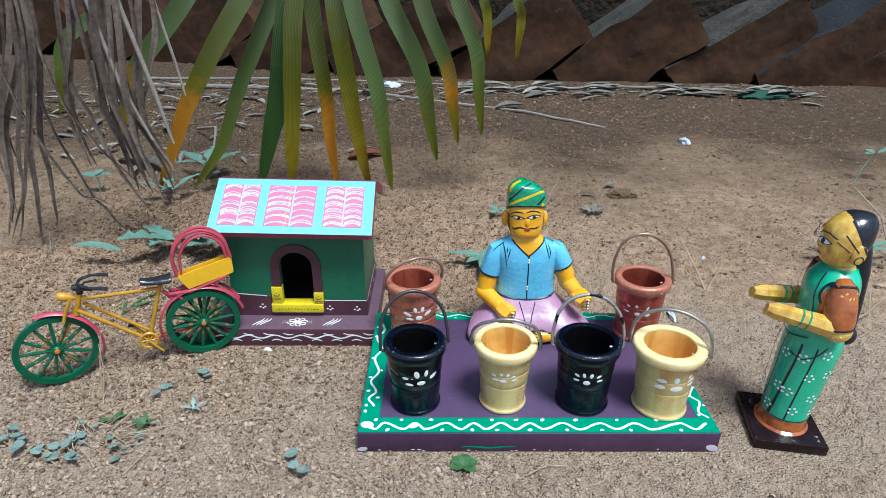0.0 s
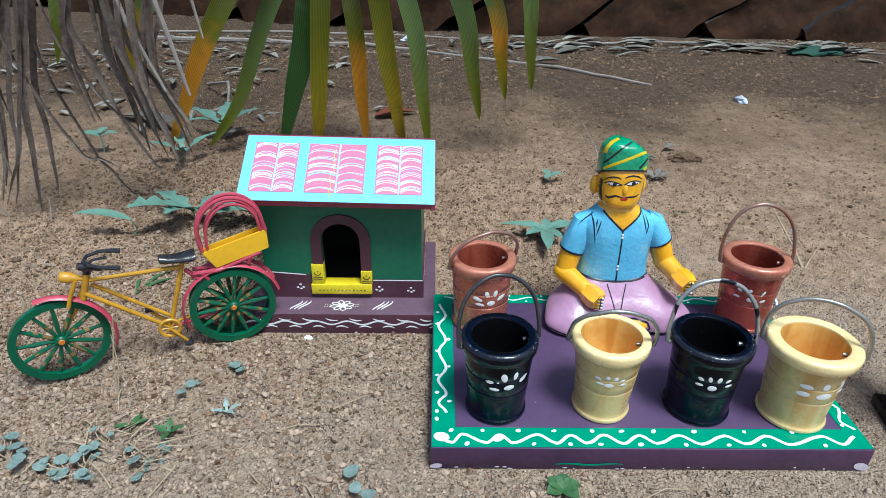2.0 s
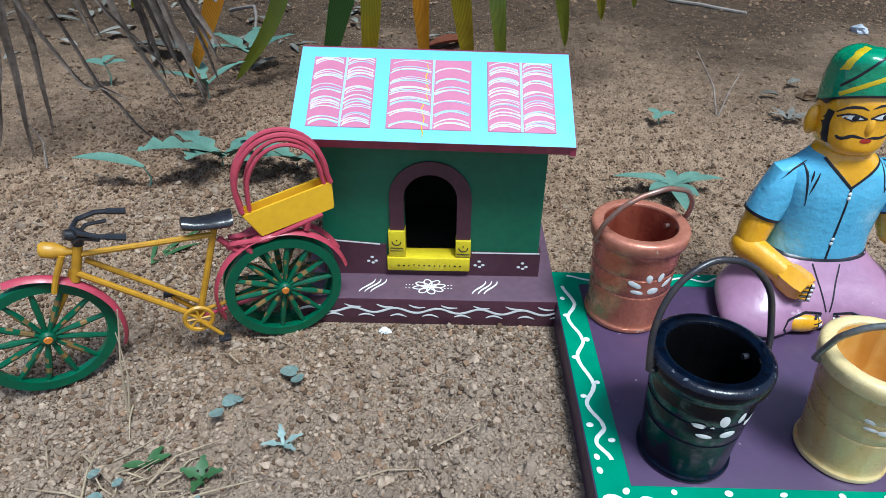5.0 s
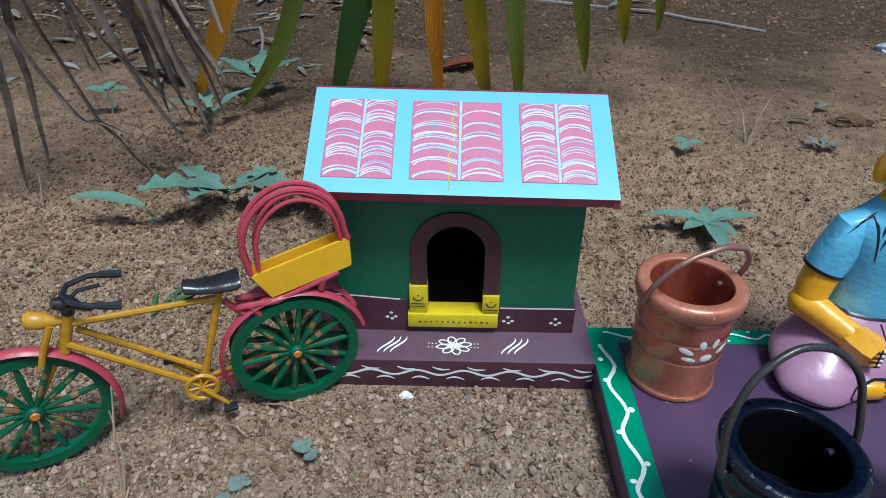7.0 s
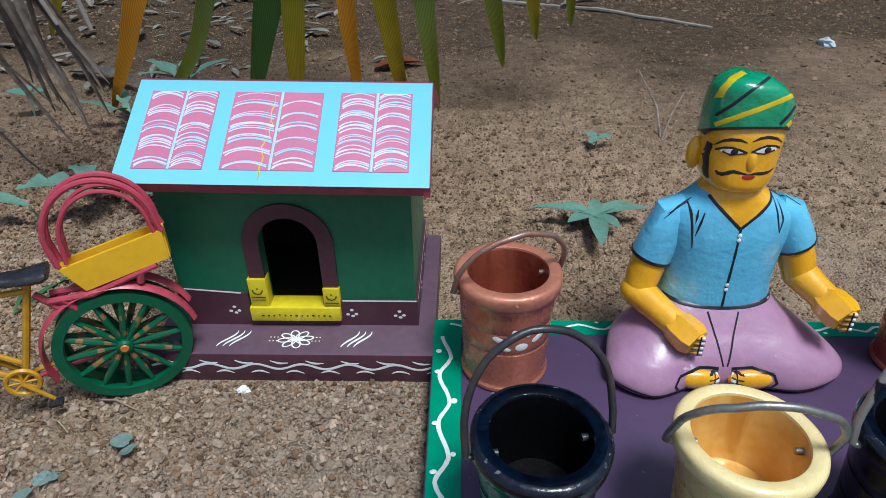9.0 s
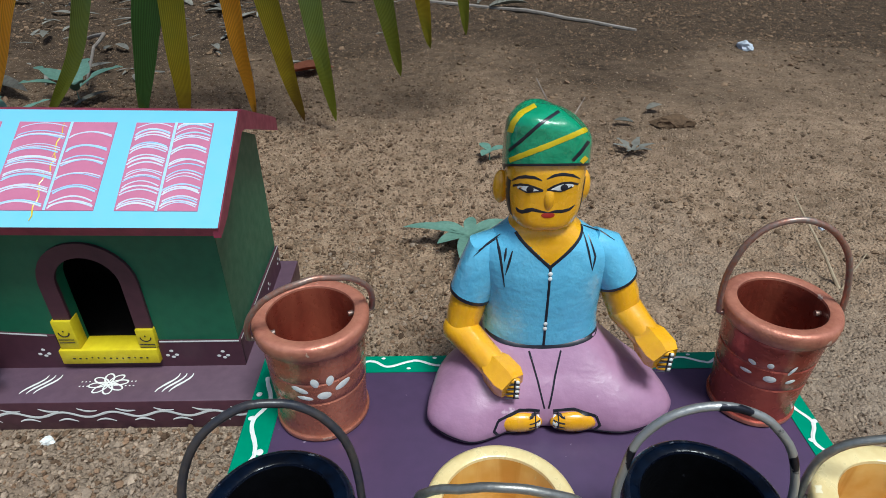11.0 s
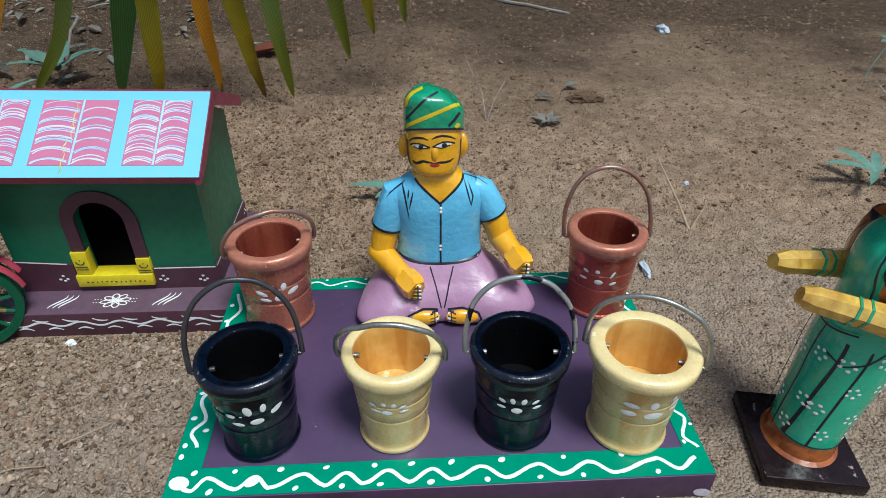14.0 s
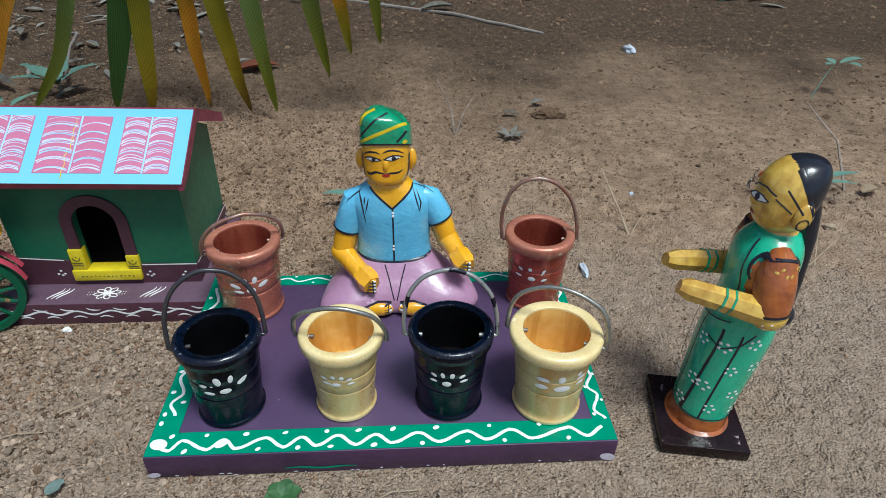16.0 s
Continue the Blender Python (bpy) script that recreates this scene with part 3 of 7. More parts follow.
def scatter_rocks(name, label, pos, size, squash, mat, seed, kind="stuff"):
    """Many small angular stones in one mesh."""
    rs = np.random.RandomState(seed)
    g = (1 + 5 ** 0.5) / 2
    ico = np.array([(-1, g, 0), (1, g, 0), (-1, -g, 0), (1, -g, 0), (0, -1, g), (0, 1, g), (0, -1, -g), (0, 1, -g), (g, 0, -1), (g, 0, 1), (-g, 0, -1), (-g, 0, 1)]) / 1.9
    tri = np.array([(0, 11, 5), (0, 5, 1), (0, 1, 7), (0, 7, 10), (0, 10, 11), (1, 5, 9), (5, 11, 4), (11, 10, 2), (10, 7, 6), (7, 1, 8),
                    (3, 9, 4), (3, 4, 2), (3, 2, 6), (3, 6, 8), (3, 8, 9), (4, 9, 5), (2, 4, 11), (6, 2, 10), (8, 6, 7), (9, 8, 1)])
    n = len(pos)
    shape = ico[None] * (1 + 0.50 * (rs.rand(n, 12, 1) - 0.5)) * (0.75 + 0.55 * rs.rand(n, 1, 3)) * size[:, None, None]
    shape[:, :, 2] *= squash
    tip = rs.randn(n, 1) * 0.45
    shape[:, :, 2] += tip * shape[:, :, 0] * squash
    a = rs.rand(n) * 6.283
    c, s = np.cos(a)[:, None], np.sin(a)[:, None]
    x, y = shape[:, :, 0] * c - shape[:, :, 1] * s, shape[:, :, 0] * s + shape[:, :, 1] * c
    v = np.stack([x, y, shape[:, :, 2]], -1) + pos[:, None, :]
    f = (tri[None] + 12 * np.arange(n)[:, None, None]).reshape(-1, 3)
    me = bpy.data.meshes.new(name)
    me.from_pydata(v.reshape(-1, 3).tolist(), [], f.tolist())
    me.materials.append(mat)
    return tagged(new(name, me), label, "gravel", kind=kind)


def clear_of_things(x, y, gap=0.002):
    ok = np.ones(len(x), bool)
    for cx, cy, sx, sy in FOOT:
        ok &= np.maximum(np.abs(x - cx) - sx, np.abs(y - cy) - sy) > gap
    return ok


def build_gravel():
    rs = np.random.RandomState(11)
    n = 210000
    x, y = -0.62 + 1.5 * rs.rand(n) ** 1.3, -0.18 + 1.1 * rs.rand(n) ** 1.5
    want = np.clip(0.95 - 2.0 * x, 0.24, 1.0) * np.clip(1.25 - 1.3 * y, 0.10, 1) * np.clip(0.30 + 1.3 * value_noise(x, y, 14, 21), 0, 1)
    want *= np.clip((x + 0.62) / 0.2, 0, 1) * np.clip((y + 0.18) / 0.08, 0, 1)
    ok = (rs.rand(n) < want) & clear_of_things(x, y)
    x, y = x[ok], y[ok]
    size = 0.00100 * np.exp(rs.randn(len(x)) * 0.40) * np.clip(1.05 - 0.9 * x, 0.60, 1.15)
    size = np.clip(size, 0.0006, 0.0034)
    z = ground_height(x, y) + size * 0.45
    at = np.stack([x, y, z], -1)
    dark = y + 0.6 * (rs.rand(len(x)) - 0.5) > 0.20
    scatter_rocks("gravel", "loose tan gravel grains strewn over the soil", at[~dark], size[~dark], 0.8, GRIT, 12)
    scatter_rocks("earth_grains", "loose brown earth grains strewn over the soil", at[dark], size[dark], 0.8, GRIT_DARK, 13)

# ---- garden edging of tilted laterite blocks with a dark bank behind ----
def edging_block(at, turn, lean, length, height, depth, seed, top=None):
    bm = bmesh.new()
    bmesh.ops.create_cube(bm, size=1.0)
    bmesh.ops.subdivide_edges(bm, edges=bm.edges[:], cuts=7, use_grid_fill=True)
    for v in bm.verts:
        v.co = Vector((v.co.x * length, v.co.y * depth, v.co.z * height))
    for f in bm.faces:
        f.material_index = 1 if f.normal.z > 0.9 else 0
    for v in bm.verts:
        p = v.co * 9 + Vector((seed * 3.1, seed, 0))
        v.co += noise.noise_vector(p) * 0.022 + noise.noise_vector(p * 3) * 0.007
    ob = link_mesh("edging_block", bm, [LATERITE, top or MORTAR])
    ob.matrix_world = Matrix.Translation(at) @ Matrix.Rotation(radians(turn), 4, "Z") @ Matrix.Rotation(radians(-lean), 4, "Y")
    return tagged(ob, "tilted red-brown laterite block with a grey weathered upper face", "edging block", group="garden edging blocks")


def build_edging():
    rs = random.Random(3)
    x = -2.53
    i = 0
    while x < 3.0:
        y = 2.12 - (0.085 if x > 0 else 0.26) * x
        edging_block((x, y, 0.095), (-5 if x > 0 else -14) + rs.uniform(-4, 4), 34 + rs.uniform(-4, 4), 0.52 + rs.uniform(-0.03, 0.03), 0.22 + rs.uniform(-0.02, 0.02), 0.30, i, MORTAR_DARK if 1.4 < x < 1.6 else None)
        x += 0.415 if x < 0.7 else 0.40 if x < 1.1 else 0.33
        i += 1
    # bank: its unseen upper part is added to block skylight from the far soil
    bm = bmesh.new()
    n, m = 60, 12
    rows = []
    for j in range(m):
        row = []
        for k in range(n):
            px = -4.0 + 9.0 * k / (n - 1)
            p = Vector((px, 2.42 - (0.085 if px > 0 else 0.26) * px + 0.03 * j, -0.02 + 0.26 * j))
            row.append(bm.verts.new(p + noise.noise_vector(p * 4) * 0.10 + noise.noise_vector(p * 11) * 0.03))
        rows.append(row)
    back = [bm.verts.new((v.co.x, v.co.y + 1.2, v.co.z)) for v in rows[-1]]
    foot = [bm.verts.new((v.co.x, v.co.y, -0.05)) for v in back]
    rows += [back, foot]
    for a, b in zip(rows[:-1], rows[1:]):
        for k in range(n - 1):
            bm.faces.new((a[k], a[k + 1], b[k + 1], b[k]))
    tagged(link_mesh("sky_block_bank", bm, BANK), "dark shaded earth bank behind the edging blocks, raised out of view to block the sky", "bank", kind="structure")


# ---- the display board with its painted border ----
BW, BD, BH = 0.352, 0.2205, 0.023


def build_board():
    board = thing("display_board", "low purple wooden board with a green border and white wavy line", "board")
    bm = bmesh.new()
    box(bm, (0, 0, 0), (BW, BD, BH), 0.0012, 0)
    # sides take a darker, redder purple than the top
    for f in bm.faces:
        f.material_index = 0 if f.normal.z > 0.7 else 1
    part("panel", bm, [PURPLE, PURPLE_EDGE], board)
    bm = bmesh.new()
    e, w1, w2, w3, w4 = 0.0009, 0.0218, 0.0200, 0.0165, 0.0150
    z0, z1 = BH + 0.0001, BH + 0.0005
    out = [(e, e), (BW - e, e), (BW - e, BD - e), (e, BD - e)]
    inn = [(w2, w1), (BW - w4, w1), (BW - w4, BD - w3), (w2, BD - w3)]
    vo = [bm.verts.new((*p, z1)) for p in out]
    vi = []
    for k in range(4):
        vi.append(bm.verts.new((*inn[k], z1)))
    vb = [bm.verts.new((*p, z0)) for p in inn]
    for k in range(4):
        j = (k + 1) % 4
        bm.faces.new((vo[k], vo[j], vi[j], vi[k]))
        bm.faces.new((vi[k], vi[j], vb[j], vb[k]))
    part("border", bm, GREEN_BORDER, board, "green painted border", smooth=False)
    place = plane_place((0, 0, BH + 0.0005), (1, 0, 0), (0, 1, 0))
    rs = random.Random(5)
    bm = bmesh.new()
    br = Brush(bm, place, 0.0007)
    # hand-drawn waves: the places where the line turns, low and high by turns
    def wave(turns, low, high):
        pts = []
        for k, (p, q) in enumerate(zip(turns[:-1], turns[1:])):
            za, zb = (low, high) if k % 2 == 0 else (high, low)
            for j in range(10):
                t = j / 10
                pts.append((p + (q - p) * t, za + (zb - za) * (0.5 - 0.5 * math.cos(math.pi * t)) + 0.0004 * math.sin(k * 1.7)))
        return pts
    front = wave([0.017, 0.025, 0.044, 0.056, 0.066, 0.086, 0.100, 0.113, 0.125, 0.140, 0.153, 0.168, 0.181, 0.201, 0.215, 0.237, 0.252, 0.272, 0.286, 0.316, 0.329, 0.344], 0.0052, 0.0138)
    br.stroke([(0.009, 0.0105), (0.013, 0.0065)] + front, 0.0028)
    br.dab(0.0088, 0.0112, 0.0066, 0.0050, -15)
    br.dab(0.0545, 0.0095, 0.0050, 0.0028, 30)
    left = [(y, x) for x, y in wave([0.038, 0.051, 0.062, 0.079, 0.095, 0.121, 0.139, 0.162, 0.178, 0.203], 0.0128, 0.0062)]
    br.stroke(left, 0.0026)
    right = [(BW - y, x) for x, y in wave([0.021, 0.030, 0.046, 0.056, 0.070, 0.086, 0.100, 0.113, 0.127, 0.141, 0.155, 0.170, 0.183, 0.200], 0.0045, 0.0108)]
    br.stroke(right, 0.0024)
    back = [(x, BD - y) for x, y in wave([0.012 + 0.0152 * k + 0.003 * math.sin(k * 2.1) for k in range(23)], 0.0060, 0.0112)]
    br.stroke(back, 0.0020)
    part("wave_line", bm, WHITE, board, "white painted wavy line")
    bm = bmesh.new()
    br = Brush(bm, place, 0.0008)
    for k, x in enumerate((0.0165, 0.029, 0.042, 0.071, 0.082, 0.100, 0.111, 0.131, 0.135, 0.155, 0.167, 0.181, 0.203, 0.214, 0.237, 0.255, 0.265, 0.294, 0.314)):
        high = k in (0, 2, 3, 5, 7, 9, 11, 13, 15, 17)
        br.dab(x, 0.0182 if high else 0.0040, rs.uniform(0.0018, 0.0027), rs.uniform(0.0014, 0.0020), rs.uniform(10, 60))
    for k, y in enumerate((0.031, 0.040, 0.052, 0.063, 0.086, 0.098, 0.121, 0.139, 0.165, 0.185)):
        br.dab(0.0155 if k in (2, 5, 7) else 0.0048, y, rs.uniform(0.0017, 0.0024), rs.uniform(0.0016, 0.0024), 10)
    for k in range(12):
        br.dab(BW - (0.0025 if k % 2 else 0.0125), 0.026 + k * 0.0145, 0.0014, rs.uniform(0.0012, 0.0019), 10)
    for k in range(18):
        br.dab(0.03 + k * 0.0175, BD - (0.0035 if k % 2 else 0.0135), 0.0015, 0.0010)
    tagged(part("dot_pattern", bm, WHITE, board, "white painted dots"), kind="stuff")
    # bare worn corners and scuffs on the front edge
    bm = bmesh.new()
    edge = Brush(bm, plane_place((0, -0.0002, 0), (1, 0, 0), (0, 0, 1)), 0.0003)
    edge.dab(0.0045, 0.0035, 0.005, 0.0028, 10)
    edge.dab(BW - 0.006, 0.005, 0.0065, 0.004, -20)
    for k in range(14):
        edge.dab(rs.uniform(0.01, BW - 0.01), rs.uniform(0.001, 0.0035), rs.uniform(0.0006, 0.002), 0.0007)
    tagged(part("worn_corner", bm, CHALK, board, "bare chipped corners"), kind="stuff")
    bm = bmesh.new()
    edge = Brush(bm, plane_place((0, -0.0002, 0), (1, 0, 0), (0, 0, 1)), 0.0003)
    edge.stroke([(0.10 + 0.006 * k, 0.006 + 0.0008 * math.sin(k)) for k in range(10)], 0.0022, taper=True)
    part("paint_run", bm, GREEN_BORDER, board, "green paint smear on the front edge")


# ---- buckets ----
PAWS = {  # each dab: across, up, half width, half height in millimetres, and its turn
    "b1": [(-15.5, 1.0, 2.9, 1.7, 0), (-12.0, -6.2, 3.6, 1.6, -8), (-5.5, 6.2, 2.5, 4.4, 12), (3.8, 6.6, 1.9, 3.8, -8), (11.4, 1.0, 4.2, 2.2, 32), (-1.0, -4.5, 4.2, 2.6, 4), (-10.0, 1.0, 0.9, 0.8, 0)],
    "y1": [(-9.8, 2.8, 2.6, 1.5, -25), (-7.8, -2.2, 3.4, 1.2, -5), (-2.8, 5.0, 1.7, 2.0, 10), (3.4, 4.4, 1.7, 2.2, -10), (8.6, 1.8, 2.4, 1.5, 28), (9.6, -2.4, 2.8, 1.2, 5), (-1.0, -3.0, 3.6, 2.2, 0)],
    "b2": [(-10.4, 4.0, 2.4, 1.5, -30), (-10.6, -2.0, 2.8, 1.3, 0), (-4.0, 5.2, 1.6, 2.8, 10), (3.0, 5.2, 1.8, 2.8, -10), (10.2, 3.6, 2.5, 1.5, 30), (11.4, -1.6, 2.9, 1.4, 5), (-1.0, -3.6, 3.5, 2.7, 0)],
    "y2": [(-13.0, 3.4, 4.4, 2.5, -8), (-13.4, -4.2, 4.4, 2.6, 4), (0.0, 5.4, 2.8, 3.7, 5), (13.4, 8.0, 1.9, 2.4, -30), (15.2, 3.2, 4.0, 2.1, 15), (15.4, -2.4, 3.9, 1.8, 5), (1.4, -4.6, 6.2, 3.3, 2)],
    "r1": [(-12.6, -1.2, 4.6, 2.0, -28), (-10.4, -7.4, 4.2, 1.6, -12), (-4.4, 4.2, 2.2, 3.6, 14), (4.0, 4.2, 2.2, 3.8, -10), (10.8, -2.2, 4.8, 2.4, 24), (0.0, -6.4, 4.0, 2.9, 0)],
    "r2": [(-11.0, 4.8, 2.3, 1.5, -30), (-12.4, -3.2, 3.0, 1.3, 0), (-2.0, 6.2, 1.8, 2.0, 0), (9.8, 4.2, 1.1, 3.8, -24), (11.0, -4.6, 2.7, 1.5, 25), (0.0, -4.0, 3.5, 2.5, 0)]}


def bucket(key, label, outer, inner, wire, at, turn, size, arc_turn, lean, reach, span, slant=0.0, wire_label="grey wire handle", paw_turn=0.0, paw_up=0.0455, rim=None):
    """A turned wooden toy bucket: straight tapered body on a foot ring, thick flat rim, hollow, wire handle through two holes, painted paw mark.
    size: radii of the rim, the neck below it, the waist, the foot and the mouth, and the height."""
    b = thing("toy_bucket", label, "bucket", (at[0], at[1], BH + 0.0006), turn, group="toy buckets")
    R, U, W, F, M, H = size
    zr = H - 0.0110
    wall = lambda z: W + (U - W) * ((z - 0.006) / (zr - 0.006)) ** 1.15
    out = [(F - 0.0022, 0.0), (F - 0.0004, 0.0005), (F, 0.0018), (F - 0.0002, 0.0034), (F - 0.0012, 0.0043), (W + 0.0002, 0.0054)]
    for z in (0.009, 0.015, 0.021, 0.027):
        out.append((wall(z), z))
    for z in (0.0300, 0.0455):  # pairs of shallow turning grooves
        out += [(wall(z), z), (wall(z) - 0.0003, z + 0.0003), (wall(z) + 0.0001, z + 0.0007), (wall(z) - 0.0002, z + 0.0011), (wall(z) + 0.0001, z + 0.0015)]
        if z < 0.04:
            out.append((wall(0.039), 0.039))
    out += [(wall(0.053), 0.053), (wall(zr - 0.003), zr - 0.003), (U + 0.0001, zr - 0.0008), (U + 0.0009, zr), (R - 0.0016, zr + 0.0005), (R - 0.0006, zr + 0.0016), (R - 0.0002, zr + 0.005),
            (R, H - 0.0032), (R - 0.0005, H - 0.0014), (R - 0.0018, H - 0.0003), (R - 0.0032, H), (M + 0.0012, H - 0.0002), (M + 0.0003, H - 0.0007)]
    ins = [(M, H - 0.002), (M - 0.0006, H - 0.012), (M - 0.0014, H - 0.024), (M - 0.0024, H - 0.036), (M - 0.0036, H - 0.0405), (0.010, H - 0.0412), (0.001, H - 0.0414)]
    bm = bmesh.new()
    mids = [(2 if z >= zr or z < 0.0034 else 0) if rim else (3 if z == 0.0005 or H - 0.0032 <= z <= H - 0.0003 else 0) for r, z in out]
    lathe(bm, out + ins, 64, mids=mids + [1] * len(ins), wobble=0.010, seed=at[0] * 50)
    part("body", bm, [outer, inner, rim or outer, WORN_GLINT_BLACK if outer is BLACK else outer], b)
    # paw mark
    tmp = bmesh.new()
    lathe(tmp, out + ins, 64)
    place = ray_place(tmp, (0, -0.1, paw_up), (1, 0, 0), (0, 0, 1), (0, 1, 0))
    tmp.free()
    for u, v, ru, rv, tn in PAWS[key]:
        bm = bmesh.new()
        Brush(bm, place, 0.0006).dab(u * 0.001, v * 0.001, ru * 0.001, rv * 0.001, tn, n=14)
        part("paint_dab", bm, WHITE, b, "white paint dab").rotation_euler = (0, 0, radians(paw_turn - turn))
    # handle: a wire bow whose ends pass through the rim band and show inside
    zl = H - 0.0085
    ca, sa = math.cos(radians(arc_turn)), math.sin(radians(arc_turn))
    ax, fwd = Vector((ca, sa, 0)), Vector((sa, -ca, 0))
    up = Vector((0, 0, 1)) * math.cos(radians(lean)) + fwd * math.sin(radians(lean)) + ax * slant
    base = Vector((0, 0, zl))
    arc = []
    for k in range(1, 28):
        a = math.pi * k / 28
        bulge = span + (R + 0.0025 - span) * abs(math.cos(a)) ** 5
        arc.append(base + ax * (-bulge * math.cos(a)) + up * (0.003 + (reach - 0.003) * math.sin(a) ** 0.86) + noise.noise_vector(Vector((k * 0.35, at[0] * 40, at[1] * 40))) * 0.0007)
    pts = [base - ax * (M - 0.0035), base - ax * (M - 0.0005), base - ax * (R + 0.0008), base - ax * (R + 0.0024) + up * 0.0008] + arc
    pts += [base + ax * (R + 0.0024) + up * 0.0008, base + ax * (R + 0.0008), base + ax * (M - 0.0005), base + ax * (M - 0.0035)]
    bm = bmesh.new()
    tube(bm, pts, 0.00175, 12)
    part("wire_handle", bm, wire, b, wire_label).rotation_euler = (0, 0, radians(-turn))
    return b


def build_buckets():
    bucket("b1", "glossy black wooden toy bucket with a black wire handle", BLACK, BLACK_INSIDE, WIRE_BLACK, (0.0548, 0.0490), 20, (0.0314, 0.0282, 0.0241, 0.0256, 0.0228, 0.0745), 13, -12, 0.057, 0.0365, wire_label="black wire handle", paw_turn=17)
    bucket("y1", "cream wooden toy bucket with an amber inside", CREAM, AMBER, WIRE, (0.1442, 0.0497), 75, (0.0315, 0.0275, 0.0222, 0.0240, 0.0240, 0.0745), -6, 21, 0.043, 0.0375, paw_turn=-6, rim=CREAM_RIM)
    bucket("b2", "glossy black wooden toy bucket with a chipped wire handle", BLACK, BLACK_INSIDE, WIRE_CHIP, (0.2258, 0.0500), 140, (0.0325, 0.0291, 0.0252, 0.0270, 0.0249, 0.0745), -3, -8, 0.055, 0.0365, slant=-0.04, wire_label="chipped black and silver wire handle", paw_turn=-7)
    bucket("y2", "wide cream wooden toy bucket with an amber inside", CREAM, AMBER, WIRE, (0.3039, 0.0430), 250, (0.0350, 0.0300, 0.0252, 0.0272, 0.0248, 0.0755), -22, -6, 0.042, 0.0410, paw_turn=2, rim=CREAM_RIM)
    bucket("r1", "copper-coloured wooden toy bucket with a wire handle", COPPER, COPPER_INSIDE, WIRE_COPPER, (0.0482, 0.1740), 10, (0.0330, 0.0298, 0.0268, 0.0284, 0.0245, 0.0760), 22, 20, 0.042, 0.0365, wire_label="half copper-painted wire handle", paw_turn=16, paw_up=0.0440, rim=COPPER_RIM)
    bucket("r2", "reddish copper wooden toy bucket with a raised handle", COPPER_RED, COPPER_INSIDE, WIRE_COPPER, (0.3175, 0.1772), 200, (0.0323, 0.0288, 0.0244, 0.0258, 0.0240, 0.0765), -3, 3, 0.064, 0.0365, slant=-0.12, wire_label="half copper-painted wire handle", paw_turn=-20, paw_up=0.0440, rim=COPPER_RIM)


